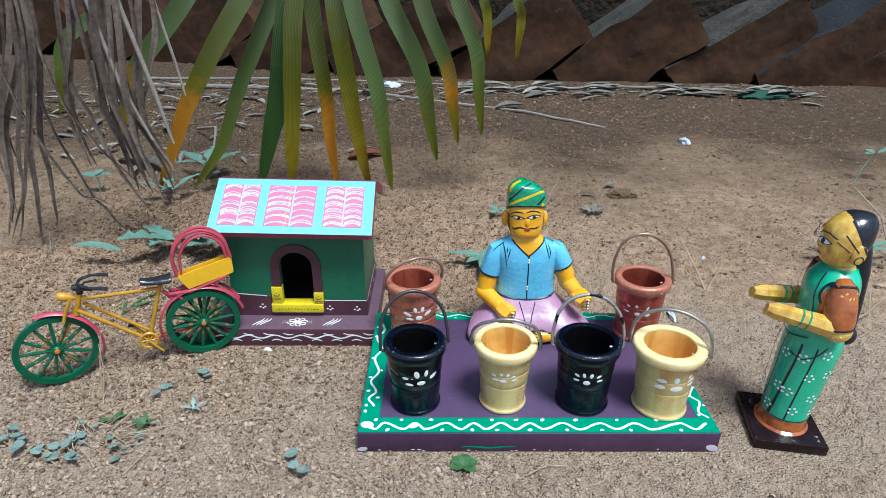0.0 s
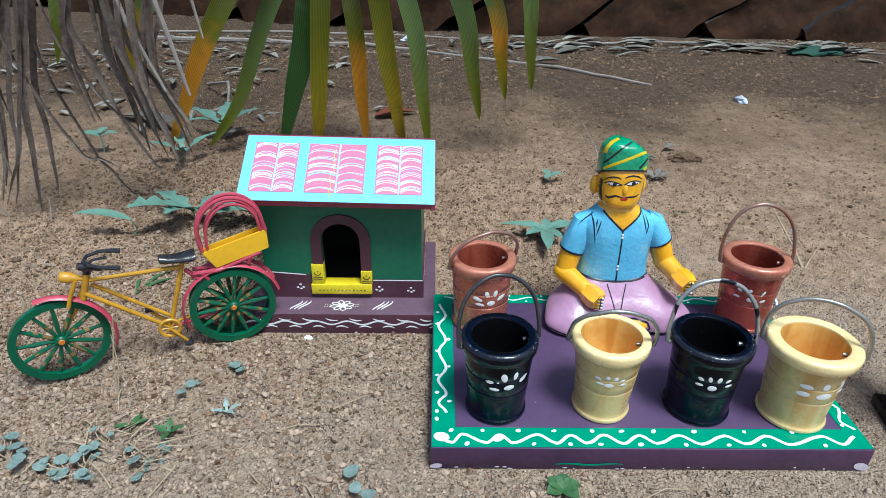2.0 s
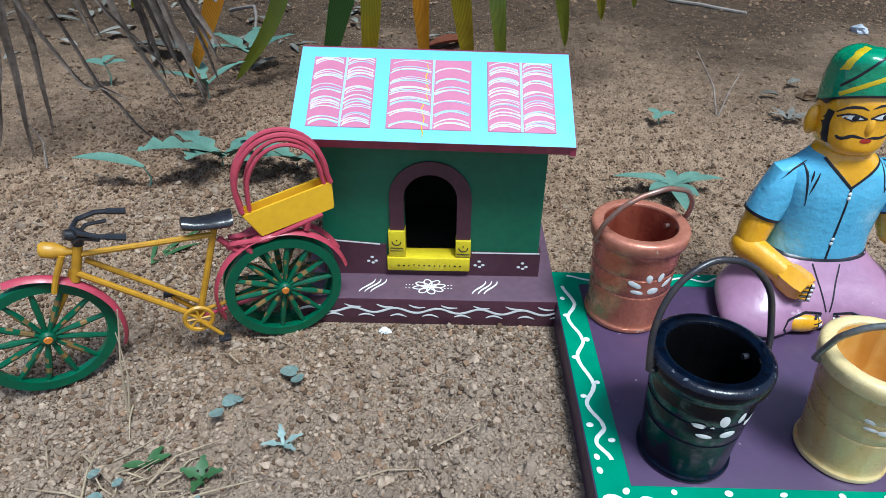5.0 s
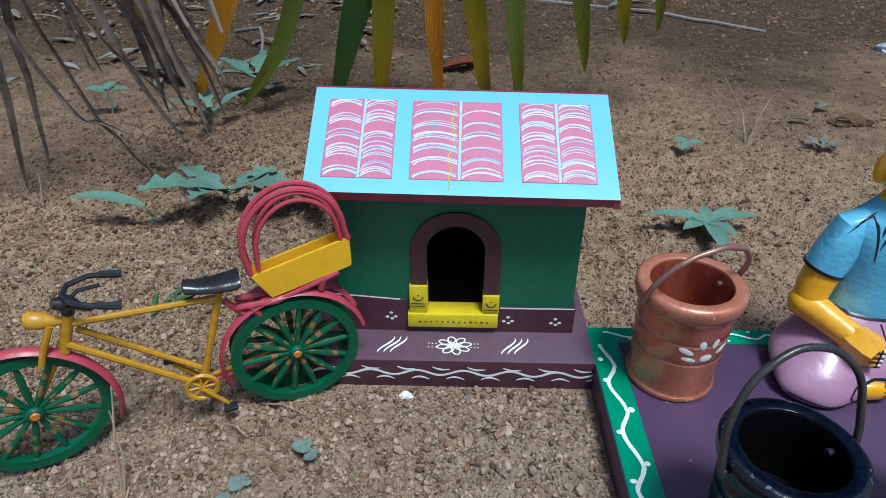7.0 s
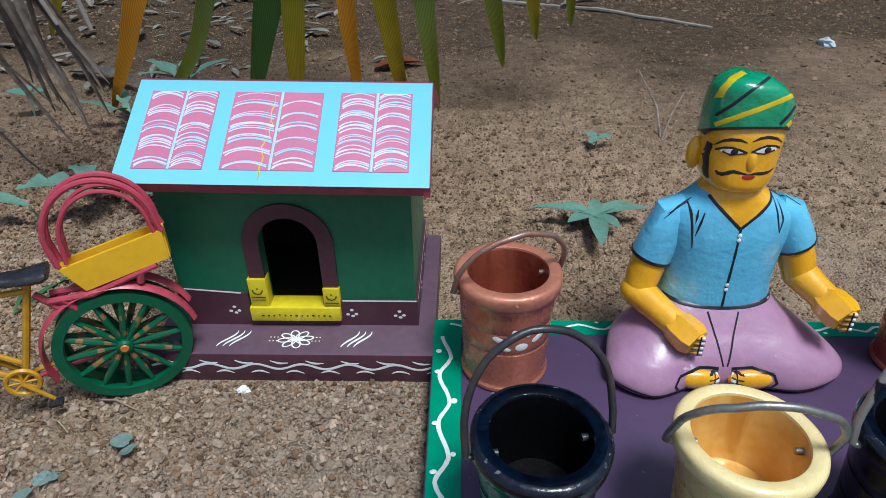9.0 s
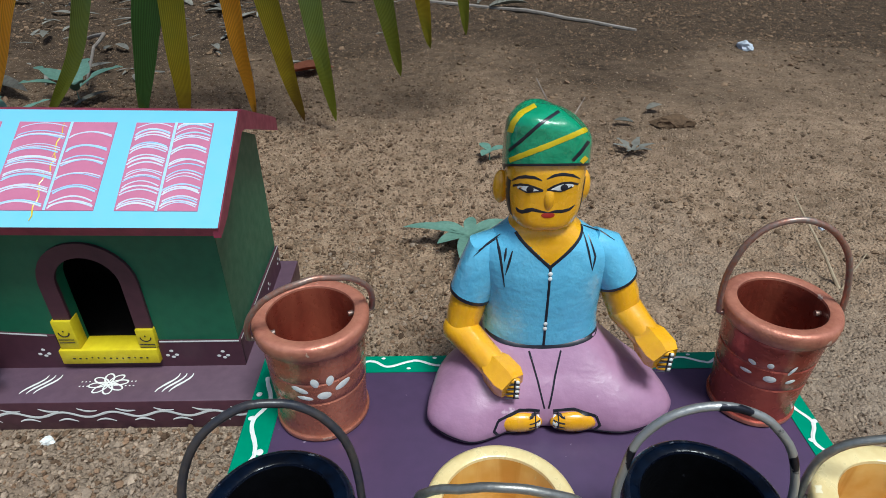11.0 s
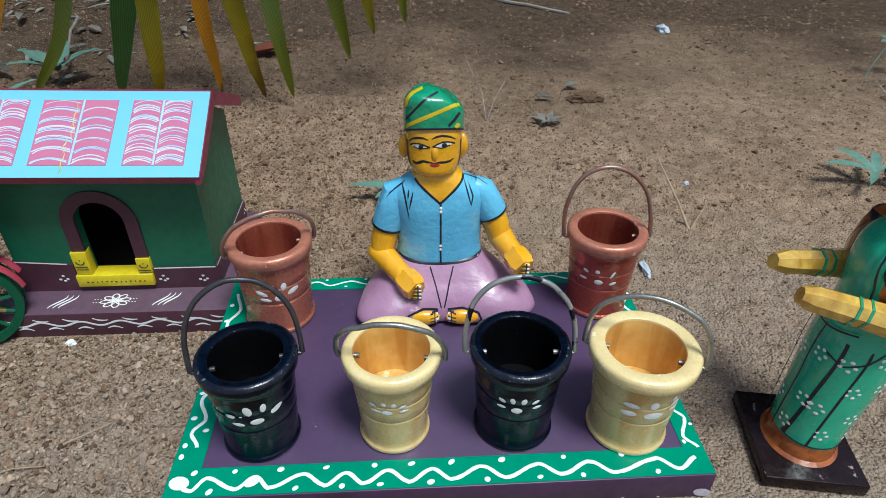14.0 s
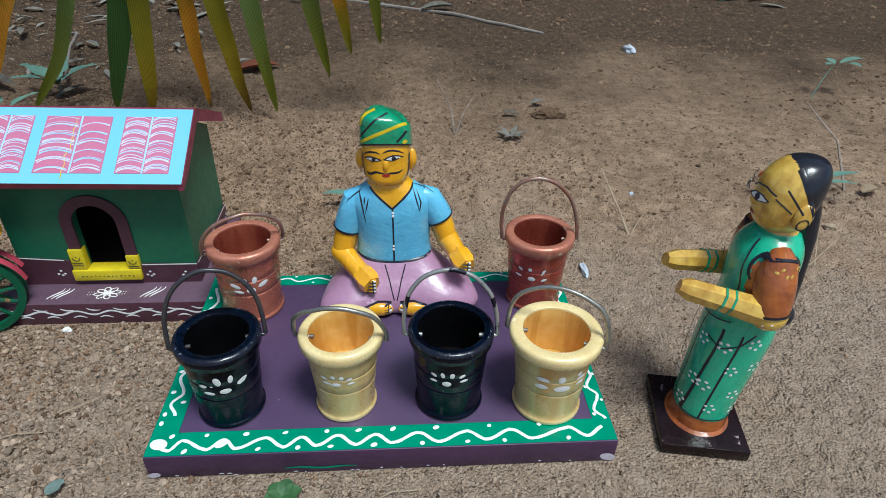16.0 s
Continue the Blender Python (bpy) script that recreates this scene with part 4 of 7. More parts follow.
# ---- the toy house ----
def build_house():
    h = thing("toy_house", "green wooden toy house with a sky-blue and pink roof", "toy house")
    PZ = 0.0235
    bm = bmesh.new()
    box(bm, (-0.197, 0.1805, -0.003), (0.0015, 0.341, PZ), 0.001)
    plinth = part("plinth", bm, [PLINTH, MAROON], h, "dull purple plinth slab")
    for p in plinth.data.polygons:
        p.material_index = 0 if p.normal.z > 0.7 else 1
    # walls with a real arched doorway
    x0, x1, y0, y1 = -0.1785, -0.0125, 0.2145, 0.329
    zt = 0.147
    dl, dr, dz = -0.1160, -0.0763, 0.0922
    rad = (dr - dl) / 2
    arch = [(dl, PZ)] + [((dl + dr) / 2 - rad * math.cos(math.pi * k / 16), dz + rad * math.sin(math.pi * k / 16)) for k in range(17)] + [(dr, PZ)]
    bm = bmesh.new()
    th = 0.009
    for yy, flip in ((y0, False), (y0 + th, True)):
        loop_in = [bm.verts.new((x, yy, z)) for x, z in arch]
        n = len(loop_in)
        outer = []
        for k, (x, z) in enumerate(arch):
            if k == 0:
                outer.append((x0, PZ))
            elif k == n - 1:
                outer.append((x1, PZ))
            else:
                a = math.pi * (k - 1) / 16
                if a < 0.7:
                    outer.append((x0, dz + (zt - dz) * a / 0.7))
                elif a > math.pi - 0.7:
                    outer.append((x1, dz + (zt - dz) * (math.pi - a) / 0.7))
                else:
                    outer.append((x0 + (x1 - x0) * (a - 0.7) / (math.pi - 1.4), zt))
        loop_out = [bm.verts.new((x, yy, z)) for x, z in outer]
        for k in range(n - 1):
            vs = (loop_in[k], loop_in[k + 1], loop_out[k + 1], loop_out[k])
            bm.faces.new(vs if flip else vs[::-1])
        if not flip:
            first = loop_in
        else:
            for k in range(n - 1):
                bm.faces.new((first[k], first[k + 1], loop_in[k + 1], loop_in[k]))
    part("front_wall", bm, WALL_GREEN, h, smooth=False)
    gable = [(y0 + 0.0005, PZ), (y1, PZ), (y1, 0.1425), (0.260, 0.1770), (y0 + 0.0005, 0.1510)]
    for xa, xb, nm in ((x1 - th, x1, "side_wall"), (x0, x0 + th, "side_wall")):
        bm = bmesh.new()
        fa = [bm.verts.new((xa, y, z)) for y, z in gable]
        fb = [bm.verts.new((xb, y, z)) for y, z in gable]
        bm.faces.new(fa[::-1])
        bm.faces.new(fb)
        for k in range(5):
            j = (k + 1) % 5
            bm.faces.new((fa[k], fa[j], fb[j], fb[k]))
        bmesh.ops.recalc_face_normals(bm, faces=bm.faces)
        part(nm, bm, WALL_GREEN, h, smooth=False)
    bm = bmesh.new()
    box(bm, (x0 + th, y1 - th, PZ), (x1 - th, y1 - 0.0005, 0.142))
    part("back_wall", bm, WALL_GREEN, h, smooth=False)
    # dark floor and lining added so that the inside stays black with shade
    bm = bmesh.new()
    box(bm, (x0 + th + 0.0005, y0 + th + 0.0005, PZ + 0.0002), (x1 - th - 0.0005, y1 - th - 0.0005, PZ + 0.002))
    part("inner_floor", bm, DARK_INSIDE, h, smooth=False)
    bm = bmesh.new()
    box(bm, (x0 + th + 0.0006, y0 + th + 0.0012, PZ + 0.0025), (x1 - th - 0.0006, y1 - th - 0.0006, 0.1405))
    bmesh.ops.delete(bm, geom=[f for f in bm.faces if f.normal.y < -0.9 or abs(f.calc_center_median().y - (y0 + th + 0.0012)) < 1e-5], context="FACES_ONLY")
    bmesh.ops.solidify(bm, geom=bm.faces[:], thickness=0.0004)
    part("shade_lining", bm, DARK_INSIDE, h, "dark lining added for the shade inside", smooth=False)
    # maroon skirting band with its white upper line
    t = 0.0018
    def band_top(x):
        return 0.0450 + 0.0105 * max(0.0, (-x - 0.06) / 0.12)
    for xa, xb in ((x0 - t, -0.1305), (-0.1305, -0.0655), (-0.0655, x1 + t)):
        bm = bmesh.new()
        za, zb = band_top(xa), band_top(xb)
        if xa == -0.1305:
            za = zb = 0.0300
        lo = [bm.verts.new(p) for p in ((xa, y0 - t, PZ), (xb, y0 - t, PZ), (xb, y0 - t, zb), (xa, y0 - t, za))]
        hi = [bm.verts.new((v.co.x, y0 + 0.0005, v.co.z)) for v in lo]
        bm.faces.new(lo)
        for k in range(4):
            bm.faces.new((lo[(k + 1) % 4], lo[k], hi[k], hi[(k + 1) % 4]))
        part("front_band", bm, MAROON, h, "maroon painted skirting band", smooth=False)
    bm = bmesh.new()
    box(bm, (x1, y0 - 0.0003, PZ), (x1 + t, y1 + t, 0.0450))
    part("side_band", bm, MAROON, h, smooth=False)
    bm = bmesh.new()
    box(bm, (x0 - t, y0 - 0.0003, PZ), (x0, y1 + t, 0.0555))
    part("side_band", bm, MAROON, h, smooth=False)
    # arch surround and the yellow sill
    bm = bmesh.new()
    w = 0.0108
    prof = []
    cx = (dl + dr) / 2
    for k in range(-6, 23):
        if k < 0:
            prof.append((dl, 0.0640 + (dz - 0.0640) * (k + 6) / 6, dl - w, 0.0640 + (dz - 0.0640) * (k + 6) / 6))
        elif k <= 16:
            a = math.pi * k / 16
            prof.append((cx - rad * math.cos(a), dz + rad * math.sin(a), cx - (rad + w) * math.cos(a), dz + (rad + w * 0.95) * math.sin(a)))
        else:
            z = dz + (0.0555 - dz) * (k - 16) / 6
            prof.append((dr, z, dr + w, z))
    ya, yb = y0 - 0.0022, y0 + 0.0005
    rows = [[bm.verts.new((a, yb, b)), bm.verts.new((a, ya, b)), bm.verts.new((c, ya, d)), bm.verts.new((c, yb, d))] for a, b, c, d in prof]
    for r0, r1 in zip(rows[:-1], rows[1:]):
        for k in range(3):
            bm.faces.new((r0[k + 1], r0[k], r1[k], r1[k + 1]))
    bm.faces.new(rows[0])
    bm.faces.new(rows[-1][::-1])
    bmesh.ops.recalc_face_normals(bm, faces=bm.faces)
    part("door_surround", bm, MAROON, h, "maroon painted arch round the doorway")
    # dark jamb lining so that the doorway reads as a cut opening
    bm = bmesh.new()
    box(bm, (-0.1300, 0.2090, 0.0296), (-0.0655, y0 + 0.010, 0.0415), 0.0008)
    box(bm, (-0.1285, 0.2105, 0.0415), (-0.1155, y0 + 0.006, 0.0648), 0.0008)
    box(bm, (-0.0768, 0.2105, 0.0415), (-0.0650, y0 + 0.006, 0.0570), 0.0008)
    part("door_sill", bm, SILL_YELLOW, h, "yellow painted door sill")
    bm = bmesh.new()
    br = Brush(bm, plane_place((0, 0.2088, 0), (1, 0, 0), (0, 0, 1)), 0.0003)
    rs = random.Random(8)
    for k in range(13):
        br.dab(-0.121 + k * 0.004, 0.0352 + rs.uniform(-0.0004, 0.0004), rs.uniform(0.0005, 0.0011), 0.0006)
    br2 = Brush(bm, plane_place((0, 0.2103, 0), (1, 0, 0), (0, 0, 1)), 0.0003)
    for cx2, z in ((-0.1222, 0.0560), (-0.0708, 0.0512)):
        br2.stroke([(cx2 + 0.0035 * math.cos(a), z + 0.0035 * math.sin(a)) for a in [math.pi + k * math.pi / 8 for k in range(9)]], 0.0008)
        br2.dab(cx2, z + 0.001, 0.0006, 0.0006)
        br2.stroke([(cx2 - 0.005, z - 0.006), (cx2 + 0.005, z - 0.0062)], 0.0007)
        br2.stroke([(cx2 - 0.005, z - 0.0085), (cx2 + 0.005, z - 0.0085)], 0.0006)
    part("sill_ornament", bm, INK, h, "dark painted dots and curls")
    # white painted ornament on band and plinth
    bm = bmesh.new()
    br = Brush(bm, plane_place((0, y0 - t - 0.0001, 0), (1, 0, 0), (0, 0, 1)), 0.0003)
    br.stroke([(x0 - t + (x1 + t - x0 + t) * k / 30, band_top(x0 + (x1 - x0) * k / 30) + 0.0003) for k in range(9)], 0.0013)
    br.stroke([(-0.064 + (0.0525) * k / 12, band_top(-0.06) + 0.0003) for k in range(13)], 0.0013)
    for cx2, z in ((-0.1420, 0.0375), (-0.0580, 0.0350), (-0.0240, 0.0340)):
        for dx, dz2 in ((-0.003, -0.0015), (0.003, -0.0012), (0.0, 0.0022), (0.0005, -0.003)):
            br.dab(cx2 + dx, z + dz2, 0.0014, 0.0011)
    sd = Brush(bm, plane_place((x1 + t + 0.0001, 0, 0), (0, 1, 0), (0, 0, 1)), 0.0003)
    sd.stroke([(y0 + 0.115 * k / 10, 0.0453) for k in range(11)], 0.0015)
    for cy in (0.25, 0.29, 0.325):
        for dx, dz2 in ((-0.003, -0.001), (0.003, -0.001), (0, 0.002)):
            sd.dab(cy + dx, 0.034 + dz2, 0.0014, 0.0011)
    fr = Brush(bm, plane_place((0, 0.1803, 0), (1, 0, 0), (0, 0, 1)), 0.0003)
    fr.stroke([(-0.195 + 0.195 * k / 90, 0.0128 + 0.0022 * math.sin(k * 0.42)) for k in range(91)], 0.0020)
    for k in range(8):
        x = -0.185 + k * 0.0245
        fr.stroke([(x + 0.0018 * j, 0.0182 - 0.0012 * math.sin(j * 0.5) - 0.00035 * j) for j in range(8)], 0.0018, taper=True)
        fr.stroke([(x + 0.010 + 0.0018 * j, 0.0072 + 0.0017 * math.sin(j * 0.5)) for j in range(8)], 0.0018, taper=True)
    tp = Brush(bm, plane_place((0, 0, PZ + 0.0001), (1, 0, 0), (0, 1, 0)), 0.0003)
    fx, fy = -0.0965, 0.1965
    for k in range(8):
        a = math.pi * 2 * k / 8 + 0.2
        tp.stroke([(fx + (0.0068 + 0.0058 * math.cos(q)) * math.cos(a) - 0.0030 * math.sin(q) * math.sin(a), fy + 0.75 * ((0.0068 + 0.0058 * math.cos(q)) * math.sin(a) + 0.0030 * math.sin(q) * math.cos(a))) for q in [2 * math.pi * j / 12 for j in range(13)]], 0.0011)
    for cx2 in (-0.1405, -0.0535):
        for dx in (-0.0045, 0.0, 0.0045):
            tp.stroke([(cx2 + dx + 0.0055 * math.sin(j * 0.45 - 1.4), 0.1885 + j * 0.0024) for j in range(8)], 0.0017, taper=True)
    for k in range(6):
        tp.dab(fx - 0.013 - 0.0025 * (k % 3), fy + 0.004 * (k // 3) - 0.002, 0.0006, 0.0005)
        tp.dab(fx + 0.012 + 0.0025 * (k % 3), fy + 0.004 * (k // 3) - 0.002, 0.0006, 0.0005)
    part("white_ornament", bm, WHITE, h, "thin white painted curls and flowers")
    # roof: two sloping boards with crimson edges
    ra, rb = -0.1885, 0.0010
    tilt = lambda x: -0.018 * (x + 0.094)
    top = [(0.1885, 0.1475), (0.2580, 0.1880), (0.2640, 0.1872), (0.341, 0.153)]
    low = [(0.1910, 0.1410), (0.2600, 0.1810), (0.2630, 0.1802), (0.3385, 0.146)]
    bm = bmesh.new()
    ta, tb = [bm.verts.new((ra, y, z + tilt(ra))) for y, z in top], [bm.verts.new((rb, y, z + tilt(rb))) for y, z in top]
    la, lb = [bm.verts.new((ra, y, z + tilt(ra))) for y, z in low], [bm.verts.new((rb, y, z + tilt(rb))) for y, z in low]
    for k in range(3):
        f = bm.faces.new((ta[k], tb[k], tb[k + 1], ta[k + 1]))
        f.material_index = 1 if k == 0 else 0
        bm.faces.new((la[k + 1], lb[k + 1], lb[k], la[k]))
        bm.faces.new((la[k], ta[k], ta[k + 1], la[k + 1]))
        bm.faces.new((tb[k], lb[k], lb[k + 1], tb[k + 1]))
    bm.faces.new((ta[0], la[0], lb[0], tb[0]))
    bm.faces.new((la[3], ta[3], tb[3], lb[3]))
    sharp = [e for e in bm.edges if e.calc_face_angle(0) > 0.6]
    bmesh.ops.bevel(bm, geom=sharp, offset=0.0009, segments=2, affect="EDGES", clamp_overlap=True)
    roof = part("roof", bm, [ROOF_EDGE, ROOF_BLUE], h, "sky-blue roof board with crimson edges")
    for xa in (ra - 0.0005, rb - 0.0035):
        bm = bmesh.new()
        rows = []
        for y, z, dp in ((0.1895, 0.1472, 0.0065), (0.205, 0.1562, 0.0110), (0.258, 0.1871, 0.0120), (0.264, 0.1863, 0.0120), (0.3405, 0.1525, 0.0095)):
            z += tilt(xa)
            rows.append([bm.verts.new((xa, y, z)), bm.verts.new((xa + 0.004, y, z)), bm.verts.new((xa + 0.004, y, z - dp)), bm.verts.new((xa, y, z - dp))])
        for r0, r1 in zip(rows[:-1], rows[1:]):
            for k in range(4):
                bm.faces.new((r0[k], r0[(k + 1) % 4], r1[(k + 1) % 4], r1[k]))
        bm.faces.new(rows[0][::-1])
        bm.faces.new(rows[-1])
        bmesh.ops.recalc_face_normals(bm, faces=bm.faces)
        part("barge_board", bm, ROOF_EDGE, h, "crimson gable board", smooth=False)
    o = Vector((0, 0.1885, 0.1475 + tilt(0)))
    sl = Vector((0, 0.0695, 0.0405))
    pl = plane_place(o + Vector((0, -sl.z, sl.y)).normalized() * 0.0001, (1, 0, -0.018), sl.normalized())
    for xa, xb, mid, groups, lines in ((-0.1785, -0.1352, -0.1560, 4.6, (4, 6)), (-0.1251, -0.0680, -0.0948, 6.6, (2, 4)), (-0.0570, -0.0114, -0.0340, 6.6, (3, 4))):
        va, vb = 0.0104, 0.0712
        bm = bmesh.new()
        def q(u, v, up):
            p, nn = pl(u, v)
            return bm.verts.new(p + nn * up)
        base = [q(xa, va, 0), q(xb, va, 0), q(xb, vb, 0), q(xa, vb, 0)]
        cap = [q(xa + 0.0002, va + 0.0002, 0.0003), q(xb - 0.0002, va + 0.0002, 0.0003), q(xb - 0.0002, vb - 0.0002, 0.0003), q(xa + 0.0002, vb - 0.0002, 0.0003)]
        bm.faces.new(cap)
        for k in range(4):
            bm.faces.new((base[k], base[(k + 1) % 4], cap[(k + 1) % 4], cap[k]))
        part("tile_panel", bm, ROOF_PINK, roof, "pink panel with pale scalloped tile lines", smooth=False)
        bm = bmesh.new()
        br = Brush(bm, lambda u, v: (pl(u, v)[0] + pl(u, v)[1] * 0.0003, pl(u, v)[1]), 0.0003)
        rs = random.Random(int(-xa * 1000))
        br.stroke([(mid, va), (mid + 0.0006, vb)], 0.0016, 1, steps=10)
        for ca, cb in ((xa + 0.0006, mid - 0.0008), (mid + 0.0010, xb - 0.0006)):
            v = va + 0.0002
            while v < vb - 0.003:
                for line in range(rs.randint(*lines)):
                    vv = v + line * rs.uniform(0.0013, 0.0018)
                    k0, k1 = rs.uniform(0.0, 0.06), rs.uniform(0.95, 1.0)
                    arch, peak = rs.uniform(0.0042, 0.0060), rs.uniform(0.75, 0.95)
                    arc = [(k0 + (k1 - k0) * j / 13, vv + arch * math.sin(math.pi * (0.06 + 0.80 * (j / 13) ** peak))) for j in range(14)]
                    arc = [(ca + (cb - ca) * k, w) for k, w in arc if va + 0.0005 < w < vb - 0.0006]
                    if len(arc) > 4:
                        br.stroke(arc, rs.uniform(0.0006, 0.0011), mi=0 if rs.random() < 0.65 else 1)
                v += (vb - va) / groups + rs.uniform(-0.0006, 0.0006)
        part("scallop_pattern", bm, [PALE_LINE, PALE_BLUE], roof)
    bm = bmesh.new()
    br = Brush(bm, pl, 0.0005)
    for k0, k1, off in ((0.004, 0.026, 0.0), (0.034, 0.050, 0.0008), (0.046, 0.070, -0.0006), (0.022, 0.036, -0.0014)):
        br.stroke([(-0.1012 + off + 0.05 * (k0 + (k1 - k0) * k / 7) + 0.0007 * math.sin(k * 1.7), k0 + (k1 - k0) * k / 7) for k in range(8)], 0.0013, taper=True)
    part("yellow_drip", bm, DOLL_STRIPE, roof, "thin yellow paint run")


# ---- the toy cycle rickshaw ----
def build_rickshaw():
    a, b = Vector((-0.3420, 0.1105, 0)), Vector((-0.2005, 0.1690, 0))
    u = (b - a).normalized()
    turn = math.degrees(math.atan2(u.y, u.x))
    base = (b - a).length
    r = thing("toy_cycle_rickshaw", "toy cycle rickshaw with green wheels and yellow seat box", "toy rickshaw", (a.x, a.y, 0), turn)
    R = 0.0415

    def wheel(x, y, spokes, phase):
        bm = bmesh.new()
        n = 56
        prof = [(R - 0.0003, -0.0028), (R, 0), (R - 0.0003, 0.0028), (R - 0.0066, 0.0028), (R - 0.0072, 0), (R - 0.0066, -0.0028)]
        rings = [[bm.verts.new((rr * math.cos(2 * math.pi * i / n), z, rr * math.sin(2 * math.pi * i / n))) for rr, z in prof] for i in range(n)]
        for i in range(n):
            p, q = rings[i], rings[(i + 1) % n]
            for k in range(6):
                bm.faces.new((p[k], p[(k + 1) % 6], q[(k + 1) % 6], q[k]))
        bmesh.ops.recalc_face_normals(bm, faces=bm.faces)
        w = part("wheel", bm, BIKE_GREEN, r, "dark green spoked wheel")
        w.location = (x, y, R)
        for k in range(spokes):
            t = 2 * math.pi * k / spokes + phase
            bm = bmesh.new()
            d = Vector((math.cos(t), 0, math.sin(t)))
            pts = [d * (0.004 + (R - 0.009) * j / 8) for j in range(9)]
            rad = [0.0019 - 0.0003 * math.cos(j * 0.8) + 0.00015 * math.sin(j * 2.0 + k) for j in range(9)]
            tube(bm, pts, rad, 8)
            for f in bm.faces:
                dd = f.calc_center_median().length
                f.material_index = 1 if noise.noise(f.calc_center_median() * 260 + Vector((k * 7.1, x * 90, y * 90))) > 0.16 and 0.010 < dd < 0.030 else 0
            part("spoke", bm, [BIKE_GREEN, BIKE_CHIP], w)
        bm = bmesh.new()
        tube(bm, [(0, -0.0045, 0), (0, -0.003, 0), (0, 0.003, 0), (0, 0.0045, 0)], [0.0035, 0.0052, 0.0052, 0.0035], 14)
        part("hub", bm, BIKE_GREEN, w)
        bm = bmesh.new()
        tube(bm, [(0, -0.0055, 0), (0, -0.0044, 0)], [0.0022, 0.0029], 12)
        part("hub_cap", bm, BIKE_ORANGE, w, "orange hub cap")
        return w

    wheel(0, 0, 13, 0.1).rotation_euler = (0, 0, radians(12))
    wheel(base, 0, 14, 0.05)
    wheel(base, 0.014, 14, 0.25)
    bm = bmesh.new()
    tube(bm, [(base, 0, R), (base, 0.014, R)], 0.0016, 8)
    part("axle", bm, BIKE_YELLOW, r)

    def bar(name, pts, rad, mat, n=8):
        bm = bmesh.new()
        tube(bm, pts, rad, n)
        return part(name, bm, mat, r)

    hx, hz = 0.036, 0.101
    bar("fork", [(0.0150, -0.0045, R + 0.035), (0.0185, -0.0045, 0.0860), (0.0260, -0.003, 0.1010)], 0.0019, BIKE_YELLOW)
    bar("fork", [(0, 0.0052, R), (0.020, 0.0052, 0.072), (0.027, 0.003, 0.086)], 0.0021, BIKE_YELLOW)
    bar("head_tube", [(0.0275, 0, 0.080), (hx, 0, hz + 0.005)], 0.0030, BIKE_YELLOW, 10)
    bar("top_tube", [(hx, 0, hz - 0.003), (0.114, 0, 0.0955)], 0.0020, BIKE_YELLOW)
    bar("down_tube", [(0.030, -0.0015, 0.086), (0.092, -0.0015, 0.033)], 0.0021, BIKE_YELLOW)
    bar("down_tube", [(0.036, 0.003, 0.092), (0.096, 0.003, 0.041)], 0.0019, BIKE_YELLOW)
    bar("seat_tube", [(0.093, 0, 0.033), (0.115, 0, 0.100)], 0.0022, BIKE_YELLOW)
    bar("chain_stay", [(0.092, 0.0045, 0.033), (base - 0.004, 0.0065, R - 0.001)], 0.0015, BIKE_YELLOW)
    bar("chain_stay", [(0.092, 0.0045, 0.028), (base - 0.004, 0.0065, R - 0.006)], 0.0015, BIKE_RED)
    # chain ring with cut-out arms, crank and pedals
    bm = bmesh.new()
    ring = [(0.092 + 0.0092 * math.cos(t), -0.004, 0.033 + 0.0092 * math.sin(t)) for t in [2 * math.pi * k / 28 for k in range(28)]]
    tube(bm, ring, 0.0016, 6, closed=True)
    for k in range(8):
        t = 2 * math.pi * k / 8
        tube(bm, [(0.092, -0.004, 0.033), (0.092 + 0.0088 * math.cos(t), -0.004, 0.033 + 0.0088 * math.sin(t))], 0.0009, 6)
    part("chain_ring", bm, BIKE_YELLOW, r, "mustard chain ring")
    bar("crank_arm", [(0.092, -0.006, 0.033), (0.105, -0.006, 0.016)], 0.0014, BIKE_YELLOW)
    bar("crank_arm", [(0.092, 0.006, 0.033), (0.078, 0.006, 0.049)], 0.0017, BIKE_YELLOW)
    for x, y, z in ((0.106, -0.009, 0.0150), (0.077, 0.009, 0.050)):
        bm = bmesh.new()
        box(bm, (x - 0.0042, y - 0.0035, z - 0.0013), (x + 0.0042, y + 0.0035, z + 0.0013), 0.0008)
        part("pedal", bm, BIKE_BLACK, r, "small black pedal")
    # mudguards
    def guard(cx, cy, r0, a0, a1, name="mudguard"):
        bm = bmesh.new()
        rows = []
        for k in range(25):
            t = radians(a0 + (a1 - a0) * k / 24)
            row = []
            for rr, y in ((r0 - 0.001, -0.0042), (r0 + 0.0006, -0.0025), (r0 + 0.0014, 0), (r0 + 0.0006, 0.0025), (r0 - 0.001, 0.0042), (r0 - 0.0012, 0)):
                row.append(bm.verts.new((cx + rr * math.cos(t), cy + y, R + rr * math.sin(t))))
            rows.append(row)
        for p, q in zip(rows[:-1], rows[1:]):
            for k in range(6):
                bm.faces.new((p[k], p[(k + 1) % 6], q[(k + 1) % 6], q[k]))
        bm.faces.new(rows[0])
        bm.faces.new(rows[-1][::-1])
        bmesh.ops.recalc_face_normals(bm, faces=bm.faces)
        part(name, bm, BIKE_RED, r, "crimson mudguard")
    guard(0, 0, R + 0.0045, 104, -22)
    guard(base, 0, R + 0.0055, 200, 12)
    guard(base, 0.014, R + 0.0055, 135, 20)
